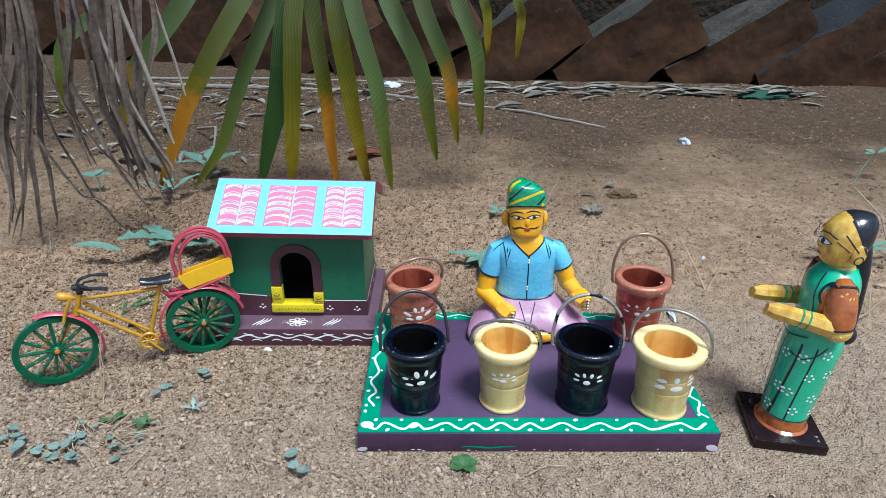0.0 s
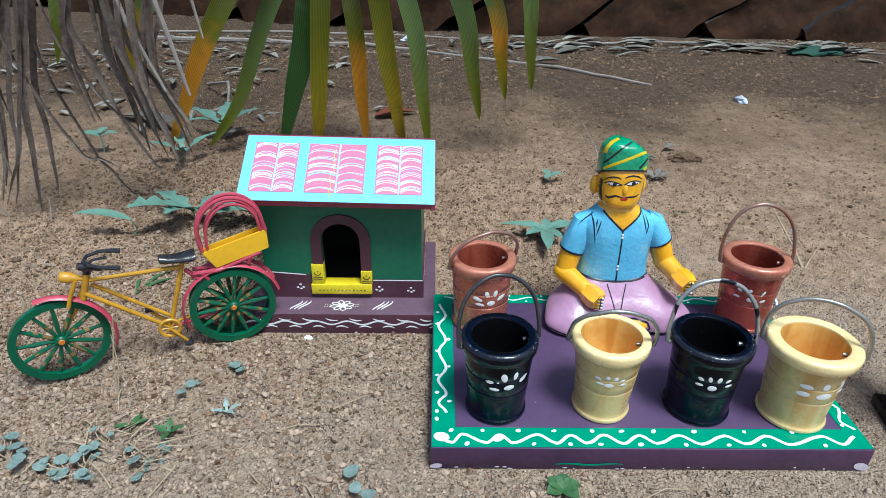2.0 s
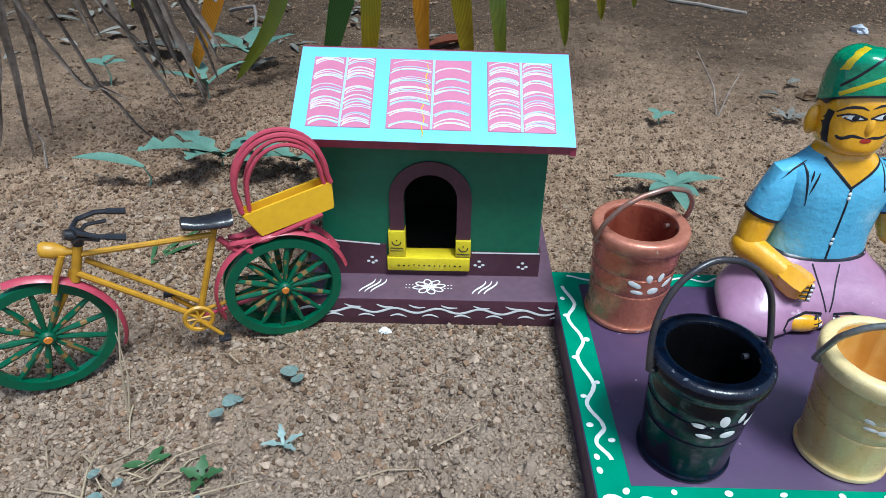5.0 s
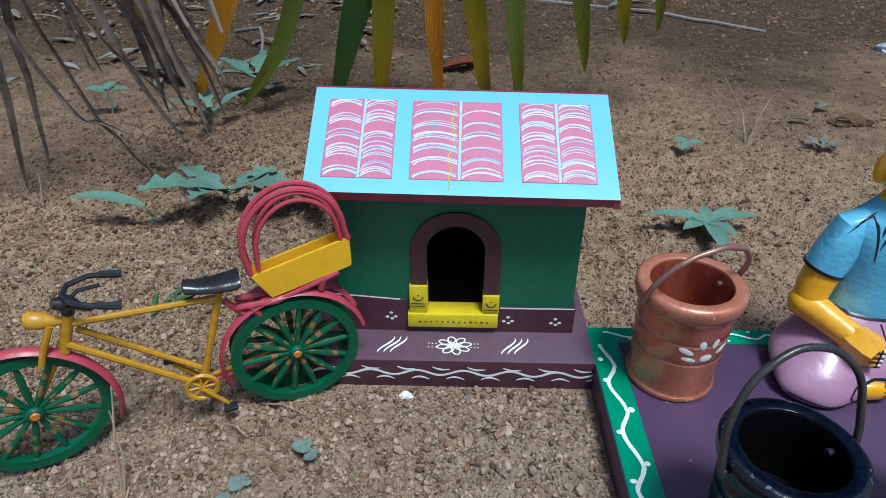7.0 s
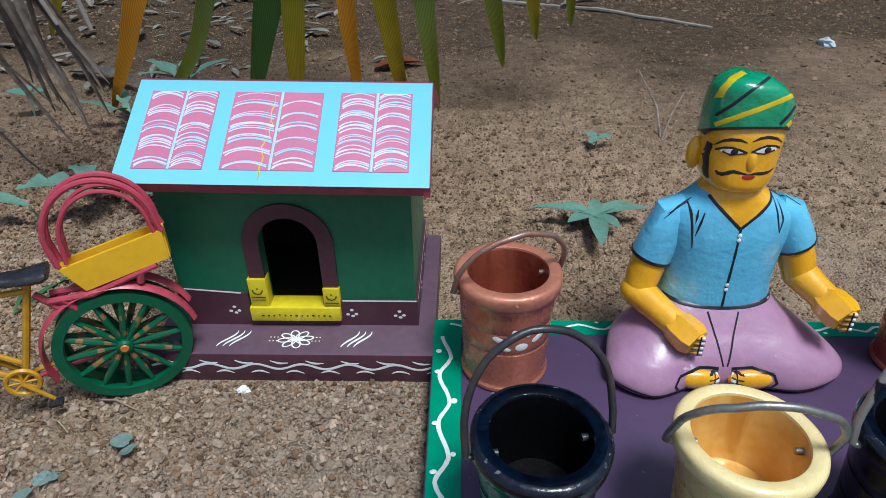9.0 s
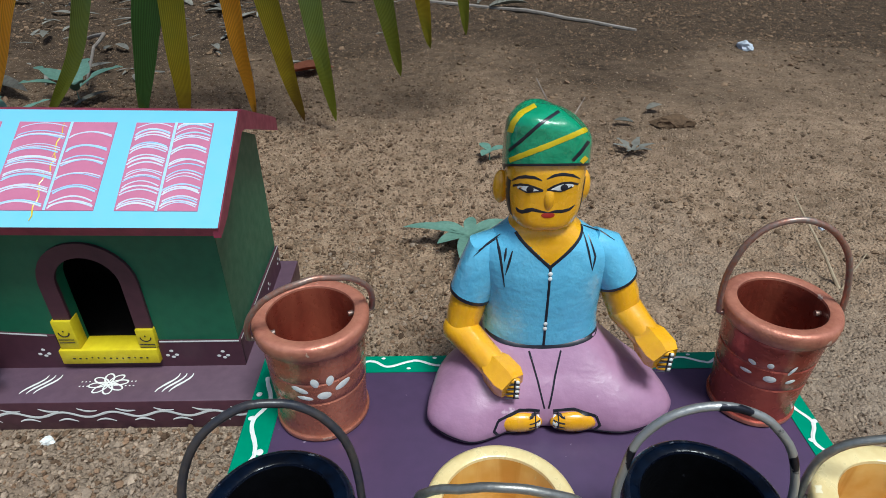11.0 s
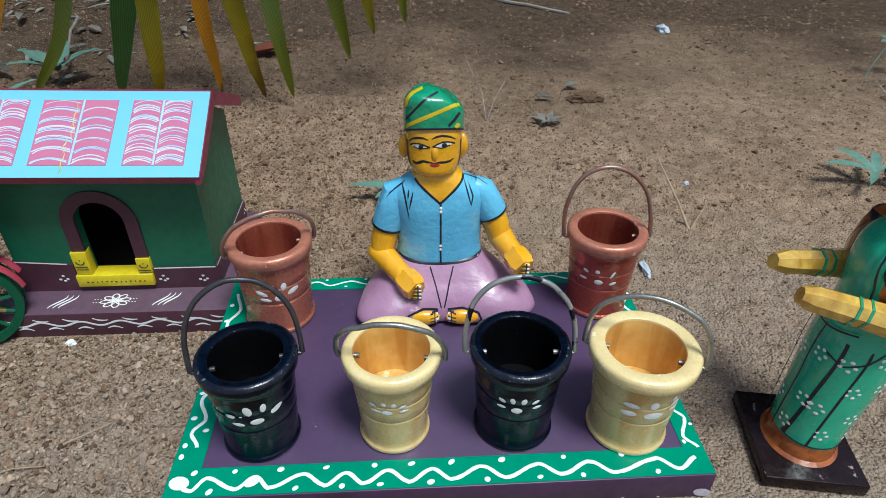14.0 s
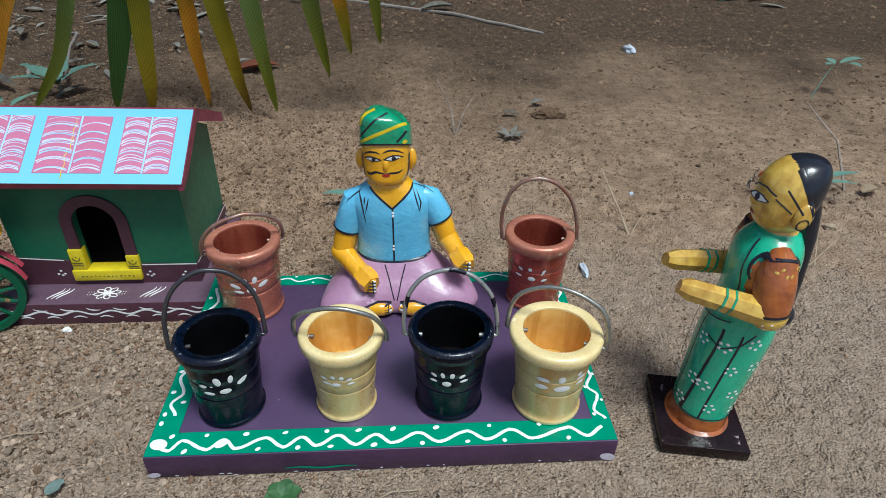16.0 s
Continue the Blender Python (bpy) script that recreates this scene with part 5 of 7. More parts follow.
    # handlebar, lamp, saddle
    bar("handlebar_stem", [(hx, 0, hz + 0.004), (hx + 0.002, 0, hz + 0.014)], 0.0034, BIKE_BLACK)
    bm = bmesh.new()
    tube(bm, [(0.061, -0.011, 0.1115), (0.050, -0.011, 0.1140), (0.040, -0.007, 0.1165), (0.036, 0, 0.1170), (0.038, 0.008, 0.1180), (0.048, 0.013, 0.1185), (0.060, 0.014, 0.1165)], 0.0017, 8)
    tube(bm, [(0.0345, -0.003, 0.1085), (0.040, -0.006, 0.1125), (0.050, -0.009, 0.1105)], 0.0013, 8)
    tube(bm, [(0.0345, 0.003, 0.1085), (0.042, 0.008, 0.1135), (0.053, 0.011, 0.1125)], 0.0013, 8)
    tube(bm, [(0.031, -0.003, 0.1150), (0.036, -0.001, 0.1125), (0.040, 0.003, 0.1085)], [0.0030, 0.0046, 0.0034], 10)
    part("handlebar", bm, BIKE_BLACK, r, "black painted handlebar")
    for s in (-1, 1):
        bm = bmesh.new()
        tube(bm, [(0.054, -0.011 if s < 0 else 0.0138, 0.1132 if s < 0 else 0.1175), (0.065, -0.011 if s < 0 else 0.014, 0.1105 if s < 0 else 0.1155)], [0.0021, 0.0024], 8)
        part("grip", bm, BIKE_BLACK, r)
    bm = bmesh.new()
    tube(bm, [(0.034, 0, 0.1005), (0.029, 0, 0.1015), (0.022, 0, 0.1038), (0.016, 0, 0.1060), (0.0145, 0, 0.1063)], [0.0016, 0.0026, 0.0052, 0.0050, 0.0034], 14, flat=0.75)
    part("headlamp", bm, BIKE_YELLOW, r, "mustard headlamp")
    bm = bmesh.new()
    secs = [((0.0955, 0, 0.1070), 0.0030, 0.004), ((0.0965, 0, 0.1070), 0.0044, 0.0055), ((0.104, 0, 0.1055), 0.0036, 0.007), ((0.113, 0, 0.1050), 0.0038, 0.0085), ((0.125, 0, 0.1055), 0.0046, 0.0100), ((0.1275, 0, 0.1065), 0.0040, 0.009)]
    rows = []
    for c, hz2, wy in secs:
        rows.append([bm.verts.new((c[0], wy * math.cos(t), c[2] + hz2 * math.sin(t))) for t in [2 * math.pi * k / 14 for k in range(14)]])
    for p, q in zip(rows[:-1], rows[1:]):
        for k in range(14):
            bm.faces.new((p[k], p[(k + 1) % 14], q[(k + 1) % 14], q[k]))
    bm.faces.new(rows[0])
    bm.faces.new(rows[-1][::-1])
    bmesh.ops.recalc_face_normals(bm, faces=bm.faces)
    part("saddle", bm, BIKE_BLACK, r, "black saddle")
    # passenger box: open tray of yellow boards on a red frame, with a hooped hood
    y0, y1 = -0.003, 0.008
    side = [(0.134, 0.1065), (0.194, 0.121), (0.194, 0.101), (0.144, 0.089)]
    for y, nm in ((y0, "side_board"), (y1, "side_board")):
        bm = bmesh.new()
        fa = [bm.verts.new((x, y, z)) for x, z in side]
        fb = [bm.verts.new((x, y + 0.002, z)) for x, z in side]
        bm.faces.new(fa[::-1])
        bm.faces.new(fb)
        for k in range(4):
            bm.faces.new((fa[k], fa[(k + 1) % 4], fb[(k + 1) % 4], fb[k]))
        bmesh.ops.recalc_face_normals(bm, faces=bm.faces)
        part(nm, bm, YELLOW, r, "yellow side board", smooth=False)
    for k, nm in ((1, "back_board"), (2, "box_floor"), (3, "front_board")):
        p, q = side[k], side[(k + 1) % 4]
        d = Vector((q[0] - p[0], 0, q[1] - p[1])).normalized()
        nrm = Vector((d.z, 0, -d.x)) * 0.0018
        bm = bmesh.new()
        vs = []
        for s in (-0.5, 0.5):
            vs.append([bm.verts.new(Vector((c[0], y, c[1])) + nrm * s) for c, y in ((p, y0 + 0.002), (q, y0 + 0.002), (q, y1), (p, y1))])
        bm.faces.new(vs[0])
        bm.faces.new(vs[1][::-1])
        for j in range(4):
            bm.faces.new((vs[0][j], vs[0][(j + 1) % 4], vs[1][(j + 1) % 4], vs[1][j]))
        bmesh.ops.recalc_face_normals(bm, faces=bm.faces)
        part(nm, bm, YELLOW, r, smooth=False)
    for y in (-0.0015, 0.0075):
        bar("hoop", [(0.134 + 0.0, y, 0.108)] + [(0.162 - 0.030 * math.cos(math.pi * k / 20), y, 0.122 + 0.034 * math.sin(math.pi * k / 20) + 0.005 * (k / 20)) for k in range(21)] + [(0.194, y, 0.120)], 0.0019, BIKE_RED)
        bar("hoop", [(0.139, y, 0.109)] + [(0.164 - 0.0245 * math.cos(math.pi * k / 20), y, 0.120 + 0.029 * math.sin(math.pi * k / 20) + 0.005 * (k / 20)) for k in range(21)] + [(0.190, y, 0.119)], 0.0014, BIKE_RED)
    bar("box_rail", [(0.122, -0.002, 0.0865), (0.146, -0.002, 0.0855), (0.186, -0.002, 0.0975)], 0.0021, BIKE_RED)
    bar("box_rail", [(0.122, 0.0075, 0.0865), (0.146, 0.0075, 0.0855), (0.186, 0.0075, 0.0975)], 0.0021, BIKE_RED)
    bar("box_strut", [(0.176, -0.002, 0.095), (0.174, -0.001, R + R + 0.004)], 0.0024, BIKE_RED)
    bar("box_strut", [(0.130, -0.002, 0.086), (0.135, -0.001, 0.077)], 0.0022, BIKE_RED)
    bar("box_strut", [(0.116, 0, 0.092), (0.128, -0.001, 0.078)], 0.0022, BIKE_RED)


# ---- painted wooden dolls, one mesh each ----
def build_seated_doll():
    bm = bmesh.new()
    SK, BL, LI, GR, IN, WH, ST, RD = range(8)
    mats = [DOLL_SKIN, DOLL_BLUE, DOLL_LILAC, DOLL_GREEN, INK, WHITE, DOLL_STRIPE, DOLL_RED]
    # crossed legs: a broad low cushion that falls from the waist to two rounded knees
    loft(bm, [((0.004, 0.004, 0.0), 0.0635, 0.026), ((0.004, 0.004, 0.002), 0.0715, 0.0300), ((0.004, 0.0045, 0.007), 0.0762, 0.0320), ((0.004, 0.005, 0.013), 0.0752, 0.0318), ((0.004, 0.006, 0.019), 0.0695, 0.0305), ((0.003, 0.0085, 0.026), 0.0590, 0.0280), ((0.002, 0.012, 0.033), 0.0490, 0.0250), ((0.0, 0.0155, 0.041), 0.0400, 0.0220), ((0.0, 0.018, 0.047), 0.0345, 0.0195)], 72, LI, 2.9, steps=4)
    for v in bm.verts:  # the knees come forward past the feet and the seat narrows behind
        low = max(0.0, 1.0 - v.co.z / 0.050)
        fore = min(1.0, max(0.0, (0.020 - v.co.y) / 0.028))
        aft = min(1.0, max(0.0, (v.co.y + 0.008) / 0.030))
        k = min(1.0, max(0.0, (abs(v.co.x) - 0.008) / 0.042))
        k = k * k * (3 - 2 * k)
        v.co.y -= low * fore * k * (0.0175 if v.co.x < 0 else 0.0090)
        v.co.x = 0.004 + (v.co.x - 0.004) * (1 - 0.16 * low * aft)
    # torso
    loft(bm, [((-0.0005, 0.018, 0.040), 0.0350, 0.0205), ((-0.0005, 0.018, 0.046), 0.0355, 0.021), ((-0.001, 0.018, 0.060), 0.0345, 0.0205), ((-0.001, 0.018, 0.078), 0.0355, 0.0205), ((-0.0015, 0.018, 0.092), 0.0385, 0.020), ((-0.002, 0.018, 0.101), 0.0390, 0.0188), ((-0.0025, 0.018, 0.108), 0.0345, 0.0178), ((-0.003, 0.018, 0.1135), 0.0270, 0.0168), ((-0.0038, 0.018, 0.1185), 0.0205, 0.0162), ((-0.0045, 0.018, 0.1225), 0.0176, 0.0152), ((-0.005, 0.017, 0.128), 0.0162, 0.0142), ((-0.005, 0.016, 0.134), 0.0150, 0.0138)], 112, BL, 2.25, steps=8)
    for f in bm.faces:
        c = f.calc_center_median()
        if c.z > 0.085 and c.z > 0.1005 + 0.95 * abs(c.x + 0.001) and c.y < 0.022 or c.z > 0.1195:
            f.material_index = SK
    # head: square jaw, flat face, tab ears
    hx, hy = -0.0058, 0.019
    loft(bm, [((hx, hy - 0.001, 0.1215), 0.0100, 0.0110), ((hx, hy - 0.002, 0.1232), 0.0142, 0.0165), ((hx, hy - 0.002, 0.1265), 0.0176, 0.0195), ((hx, hy - 0.001, 0.133), 0.0200, 0.0208), ((hx, hy, 0.143), 0.0208, 0.0212), ((hx, hy, 0.153), 0.0210, 0.0212), ((hx, hy, 0.159), 0.0200, 0.0204), ((hx, hy, 0.166), 0.0165, 0.0170)], 72, SK, 2.5, steps=4)
    ellipsoid(bm, (hx - 0.0002, hy - 0.0192, 0.1430), (0.0034, 0.0036, 0.0078), SK, 16)
    for s in (-1, 1):
        ellipsoid(bm, (hx + s * 0.0224, hy + 0.004, 0.1385), (0.0046, 0.0044, 0.0100), SK, 16)
    # wound turban, brim high in front, crown higher on one side
    secs = []
    for k in range(27):
        t = k / 26
        rx = 0.0226 * (1.0 + 0.02 * math.sin(t * 3.1)) * (1 - 0.06 * t - 0.66 * t ** 8.0)
        secs.append(((hx, hy + 0.001 * t, 0.1525 + 0.0352 * (1 - (1 - t) ** 1.2)), rx, rx * 0.95))
    first, shown = len(bm.verts), len(bm.faces)
    loft(bm, secs, 72, GR, 2.5)
    bm.verts.ensure_lookup_table()
    for f in list(bm.faces)[shown:]:
        if f.calc_center_median().z < 0.1546:
            f.material_index = IN
    for v in list(bm.verts)[first:]:
        k = max(0.0, (v.co.z - 0.1530) / 0.0368)
        v.co.z -= 13.0 * k ** 1.4 * (v.co.x - hx + 0.010) ** 2 + 0.46 * (1 - 0.75 * k) * (v.co.y - hy)
        v.co += Vector((v.co.x - hx, v.co.y - hy, 0)) * 0.035 * k * noise.noise(Vector((v.co.x * 60, v.co.y * 60, v.co.z * 140)))
        v.co.z += 0.0008 * k * math.sin(v.co.x * 260 + v.co.y * 190)
    # feet that show at the front
    for s in (-1, 1):
        ellipsoid(bm, (s * 0.0165, -0.0282, 0.0082), (0.0145, 0.0050, 0.0070), SK, 18)
    front = ray_place(bm, (0, -0.2, 0), (1, 0, 0), (0, 0, 1), (0, 1, 0))
    br = Brush(bm, front, 0.0004, 1.35)
    # arms: short blue sleeve, yellow forearm, squared fist with painted fingers
    for s, sleeve, elbow, fist in ((-1, (-0.0435, 0.0175, 0.0715), (-0.0500, 0.013, 0.047), (-0.0262, -0.0190, 0.0372)), (1, (0.0418, 0.0165, 0.0815), (0.0495, 0.012, 0.0610), (0.0615, -0.0140, 0.0530))):
        sh = Vector((-0.0015 + s * 0.0335, 0.018, 0.1005))
        sl, e, q = Vector(sleeve), Vector(elbow), Vector(fist)
        tube(bm, [sh + Vector((-s * 0.008, 0, 0.006)), sh + Vector((0, 0, 0.001)), sh.lerp(sl, 0.4), sh.lerp(sl, 0.75), sl], [0.0085, 0.0118, 0.0128, 0.0130, 0.0128], 24, BL)
        tube(bm, [sl + (sh - sl) * 0.03, sl + (sl - sh) * 0.045], [0.01325, 0.0130], 24, IN)
        tube(bm, [sl + (sh - sl) * 0.2, sl.lerp(e, 0.5), e + Vector((0, -0.001, -0.003))], [0.0112, 0.0110, 0.0092], 20, SK)
        ellipsoid(bm, e, (0.0108, 0.0108, 0.0105), SK, 18)
        d = (q - e).normalized()
        tube(bm, [e, e.lerp(q, 0.45), q - d * 0.006], [0.0106, 0.0092, 0.0088], 20, SK)
        tube(bm, [q - d * 0.010, q - d * 0.006, q + d * 0.004, q + d * 0.0085], [0.0090, 0.0108, 0.0112, 0.0092], 6, SK)
        for k in range(4):
            p = q + d * 0.0085 + Vector((0, -0.0005, 0.0050 - 0.0036 * k))
            ellipsoid(bm, p, (0.0045, 0.0022, 0.0019), SK, 10)
            tube(bm, [p + Vector((-0.004, -0.0018, -0.0018)), p + Vector((0.004, -0.0018, -0.0018))], 0.00042, 6, IN)
            ellipsoid(bm, p + Vector((0.0025, -0.0017, 0)), (0.0013, 0.0009, 0.0012), WH, 8)
        tube(bm, [q + d * 0.0085 + Vector((0.001, -0.0025, 0.0065)), q + d * 0.0085 + Vector((0.001, -0.0025, -0.0075))], 0.00045, 6, IN)
    # painted lines
    # the face is painted as seen from slightly above
    seen = Vector((0.2, 1.0, -0.47))
    fb = Brush(bm, ray_place(bm, seen * -0.2, (1, 0, 0), (0, 0, 1), seen), 0.0003)
    for line in ([(-0.0258, 0.1532), (-0.0222, 0.1551), (-0.0188, 0.1555), (-0.0140, 0.1550), (-0.0101, 0.1533)], [(-0.0077, 0.1541), (-0.0040, 0.1560), (0.0000, 0.1567), (0.0050, 0.1560), (0.0092, 0.1541)]):
        fb.stroke(line, 0.0018, IN, taper=True, steps=5)
    for out, mid, inn, low, pup in (((-0.0250, 0.1503), (-0.0172, 0.1507), (-0.0091, 0.1474), (-0.0172, 0.1466), (-0.0158, 0.1484)), ((0.0086, 0.1509), (0.0004, 0.1517), (-0.0070, 0.1480), (0.0000, 0.1470), (0.0014, 0.1493))):
        way = math.degrees(math.atan2(inn[1] - out[1], inn[0] - out[0])) if inn[0] > out[0] else math.degrees(math.atan2(out[1] - inn[1], out[0] - inn[0]))
        fb.dab((out[0] + inn[0]) / 2, (mid[1] + low[1]) / 2, 0.0058, 0.0017, way, WH)
        fb.dab(pup[0], pup[1], 0.0019, 0.0019, 0, IN, lift=0.0007)
        fb.stroke([out, ((out[0] + mid[0]) / 2, (out[1] + mid[1]) / 2 + 0.0006), mid, ((inn[0] + mid[0]) / 2, (inn[1] + mid[1]) / 2 + 0.0003), inn], 0.0013, IN, steps=5)
        fb.stroke([(out[0] * 0.8 + inn[0] * 0.2, out[1] * 0.8 + inn[1] * 0.2 - 0.0008), low, inn], 0.0009, IN, steps=6)
    fb.stroke([(-0.0226, 0.1376), (-0.0212, 0.1358), (-0.0190, 0.1352), (-0.0165, 0.1360), (-0.0140, 0.1367), (-0.0100, 0.1357), (-0.0056, 0.1347)], 0.0024, IN, taper=True, steps=5)
    fb.stroke([(-0.0056, 0.1347), (-0.0020, 0.1354), (0.0020, 0.1355), (0.0055, 0.1365), (0.0082, 0.1390)], 0.0020, IN, taper=True, steps=5)
    fb.dab(-0.0054, 0.1333, 0.0036, 0.0017, 0, RD)
    for band, w, m in (([(-0.0278, 0.1646), (-0.0190, 0.1680), (-0.0090, 0.1720), (0.0020, 0.1770), (0.0100, 0.1812)], 0.0030, ST), ([(-0.0286, 0.1800), (-0.0270, 0.1850), (-0.0230, 0.1905), (-0.0170, 0.1945)], 0.0034, ST),
                       ([(-0.0284, 0.1700), (-0.0220, 0.1752), (-0.0140, 0.1830), (-0.0050, 0.1905)], 0.0018, IN), ([(0.0042, 0.1640), (0.0080, 0.1690), (0.0112, 0.1745)], 0.0019, IN), ([(0.0088, 0.1630), (0.0112, 0.1660)], 0.0026, ST)):
        fb.stroke(band, w, m, steps=8)
    for s in (-1, 1):
        br.stroke([(hx + s * 0.0198, 0.1500), (hx + s * 0.0200, 0.142), (hx + s * 0.0190, 0.133), (hx + s * 0.0176, 0.128)], 0.0011, IN, steps=4)
        cx = -0.0015
        br.stroke([(cx, 0.1003), (cx + s * 0.008, 0.1078), (cx + s * 0.016, 0.1153), (cx + s * 0.0190, 0.1185)], 0.0014, IN, steps=6)
        br.stroke([(s * 0.0095, 0.043), (s * 0.005, 0.030), (s * 0.0012, 0.0165)], 0.0008, IN, steps=5)
        br.stroke([(s * 0.004, 0.0152), (s * 0.016, 0.0165), (s * 0.029, 0.0135)], 0.0013, IN, steps=5)
        br.stroke([(s * 0.0290, 0.0135), (s * 0.0315, 0.008), (s * 0.0285, 0.003)], 0.0012, IN, steps=5)
        for k in range(4):
            br.stroke([(s * 0.0040, 0.0138 - 0.003 * k), (s * 0.0105, 0.0135 - 0.003 * k)], 0.0007, IN, steps=3)
        br.stroke([(s * 0.0068, 0.0152), (s * 0.0068, 0.0035)], 0.0006, IN, steps=4)
        br.dab(s * 0.0050, 0.009, 0.0013, 0.0042, 0, WH)
        br.stroke([(s * 0.018, 0.0030), (s * 0.045, 0.0030), (s * 0.070, 0.0062)], 0.0013, IN, steps=8)
    shoulder = Vector((0.057, 1.0, -0.555))
    sb = Brush(bm, ray_place(bm, shoulder * -0.2, (1, 0, 0), (0, 0, 1), shoulder), 0.0004)
    for line, w in (([(-0.0289, 0.1212), (-0.0365, 0.1146), (-0.0435, 0.1069)], 0.0011), ([(-0.0312, 0.1196), (-0.0292, 0.1092), (-0.0257, 0.0866)], 0.0015), ([(-0.0224, 0.1108), (-0.0256, 0.0949)], 0.0013), ([(-0.0258, 0.1126), (-0.0265, 0.1039)], 0.0012),
                    ([(0.0155, 0.1268), (0.0277, 0.1224), (0.0356, 0.1162)], 0.0009), ([(0.0165, 0.1220), (0.0229, 0.0973)], 0.0012), ([(0.0196, 0.1202), (0.0240, 0.1062), (0.0229, 0.0973)], 0.0012), ([(-0.0300, 0.1190), (-0.0420, 0.1100)], 0.0008)):
        sb.stroke(line, w, IN, taper=True, steps=6)
    br.stroke([(-0.0012, 0.100), (-0.001, 0.075), (-0.0008, 0.0455)], 0.0011, IN, steps=10)
    for z in (0.0965, 0.0935, 0.062, 0.0585):
        br.dab(-0.001, z, 0.0012, 0.0014, 0, WH, lift=0.0008)
    br.stroke([(-0.0345 + 0.068 * k / 20, 0.0475 - 0.0026 * (1 - ((k - 10) / 10) ** 2)) for k in range(21)], 0.0014, IN, steps=2)
    ob = link_mesh("seated_doll", bm, mats)
    ob.matrix_world = pose(0.1835, 0.180, BH + 0.0006)
    tagged(ob, "painted wooden doll sitting cross-legged, blue shirt and green turban", "doll")


def build_standing_doll():
    GR, OC, RU, HA, IN, WH, BA, WI = range(8)
    mats = [SARI, OCHRE, RUST, HAIR, INK, WHITE, STAND, DOLL_GREEN]
    bm = bmesh.new()
    # doll faces local -y; later turned so that it faces the board
    box(bm, (-0.0385, -0.0335, 0.0), (0.0385, 0.0335, 0.0105), 0.0012, BA)
    z0 = 0.0105
    loft(bm, [((0, 0, z0), 0.0275, 0.025), ((0, 0, z0 + 0.002), 0.0285, 0.026), ((0, 0, z0 + 0.010), 0.0275, 0.025), ((0, 0, z0 + 0.0135), 0.0268, 0.0245)], 48, RU)
    body = [((0, 0, z0 + 0.0125), 0.0272, 0.0245), ((0, 0, z0 + 0.03), 0.0282, 0.0255), ((0, 0.001, z0 + 0.06), 0.0305, 0.0275), ((0, 0.002, z0 + 0.088), 0.0325, 0.0285), ((0, 0.002, z0 + 0.104), 0.0305, 0.0265), ((0, 0.001, z0 + 0.120), 0.0285, 0.0245), ((0, 0.0, z0 + 0.140), 0.0305, 0.0255), ((0, 0.0, z0 + 0.153), 0.0315, 0.0245), ((0, 0.001, z0 + 0.162), 0.0275, 0.0215), ((0, 0.001, z0 + 0.169), 0.019, 0.0175), ((0, 0.001, z0 + 0.1725), 0.0145, 0.0145), ((0, 0.0, z0 + 0.180), 0.013, 0.0135)]
    loft(bm, body, 96, GR, 2.15, steps=6)
    for f in bm.faces:
        c = f.calc_center_median()
        if f.material_index == GR and (c.z > z0 + 0.1715 or (abs(c.x) > 0.0235 and z0 + 0.120 < c.z < z0 + 0.156)):
            f.material_index = OC if c.z > z0 + 0.1715 else RU
    # head: slightly forward, black cap of hair, nose, ears
    hz = z0 + 0.196
    loft(bm, [((0, -0.003, hz - 0.0235), 0.0125, 0.0135), ((0, -0.004, hz - 0.019), 0.0175, 0.0185), ((0, -0.004, hz - 0.010), 0.0215, 0.0225), ((0, -0.003, hz), 0.0232, 0.0245), ((0, -0.002, hz + 0.010), 0.0228, 0.024), ((0, 0.0, hz + 0.018), 0.0195, 0.021), ((0, 0.002, hz + 0.0245), 0.013, 0.0145), ((0, 0.003, hz + 0.027), 0.005, 0.006)], 112, OC, 2.15, steps=8)
    for f in bm.faces:
        c = f.calc_center_median()
        if f.material_index == OC and c.z > hz - 0.024 and c.y > -0.012 + 0.66 * (hz + 0.027 - c.z):
            f.material_index = HA
    ellipsoid(bm, (0, -0.0268, hz - 0.0040), (0.0036, 0.0036, 0.0048), OC, 14)
    ellipsoid(bm, (0, -0.0240, hz - 0.0135), (0.0050, 0.0026, 0.0020), RU, 12)
    for s in (-1, 1):
        ellipsoid(bm, (s * 0.0235, 0.003, hz - 0.006), (0.0034, 0.0075, 0.0095), OC, 14)
    # braid down the back
    tube(bm, [(0, 0.0140, hz + 0.002), (0, 0.0200, hz - 0.012), (0, 0.0245, hz - 0.030), (0, 0.0300, hz - 0.064), (0, 0.0325, hz - 0.088)], [0.0080, 0.0078, 0.0072, 0.0068, 0.0066], 18, HA)
    ellipsoid(bm, (0, 0.0340, hz - 0.096), (0.0090, 0.0098, 0.0095), HA, 16)
    front = Brush(bm, ray_place(bm, (0, -0.2, 0), (1, 0, 0), (0, 0, 1), (0, 1, 0)), 0.0004)
    for v in bm.verts:
        if v.co.z > z0 + 0.0001:
            v.co.x *= 0.87
            v.co.y *= 0.88
            if v.co.z > hz - 0.026 and v.co.y < 0.034:
                v.co.y *= 0.95
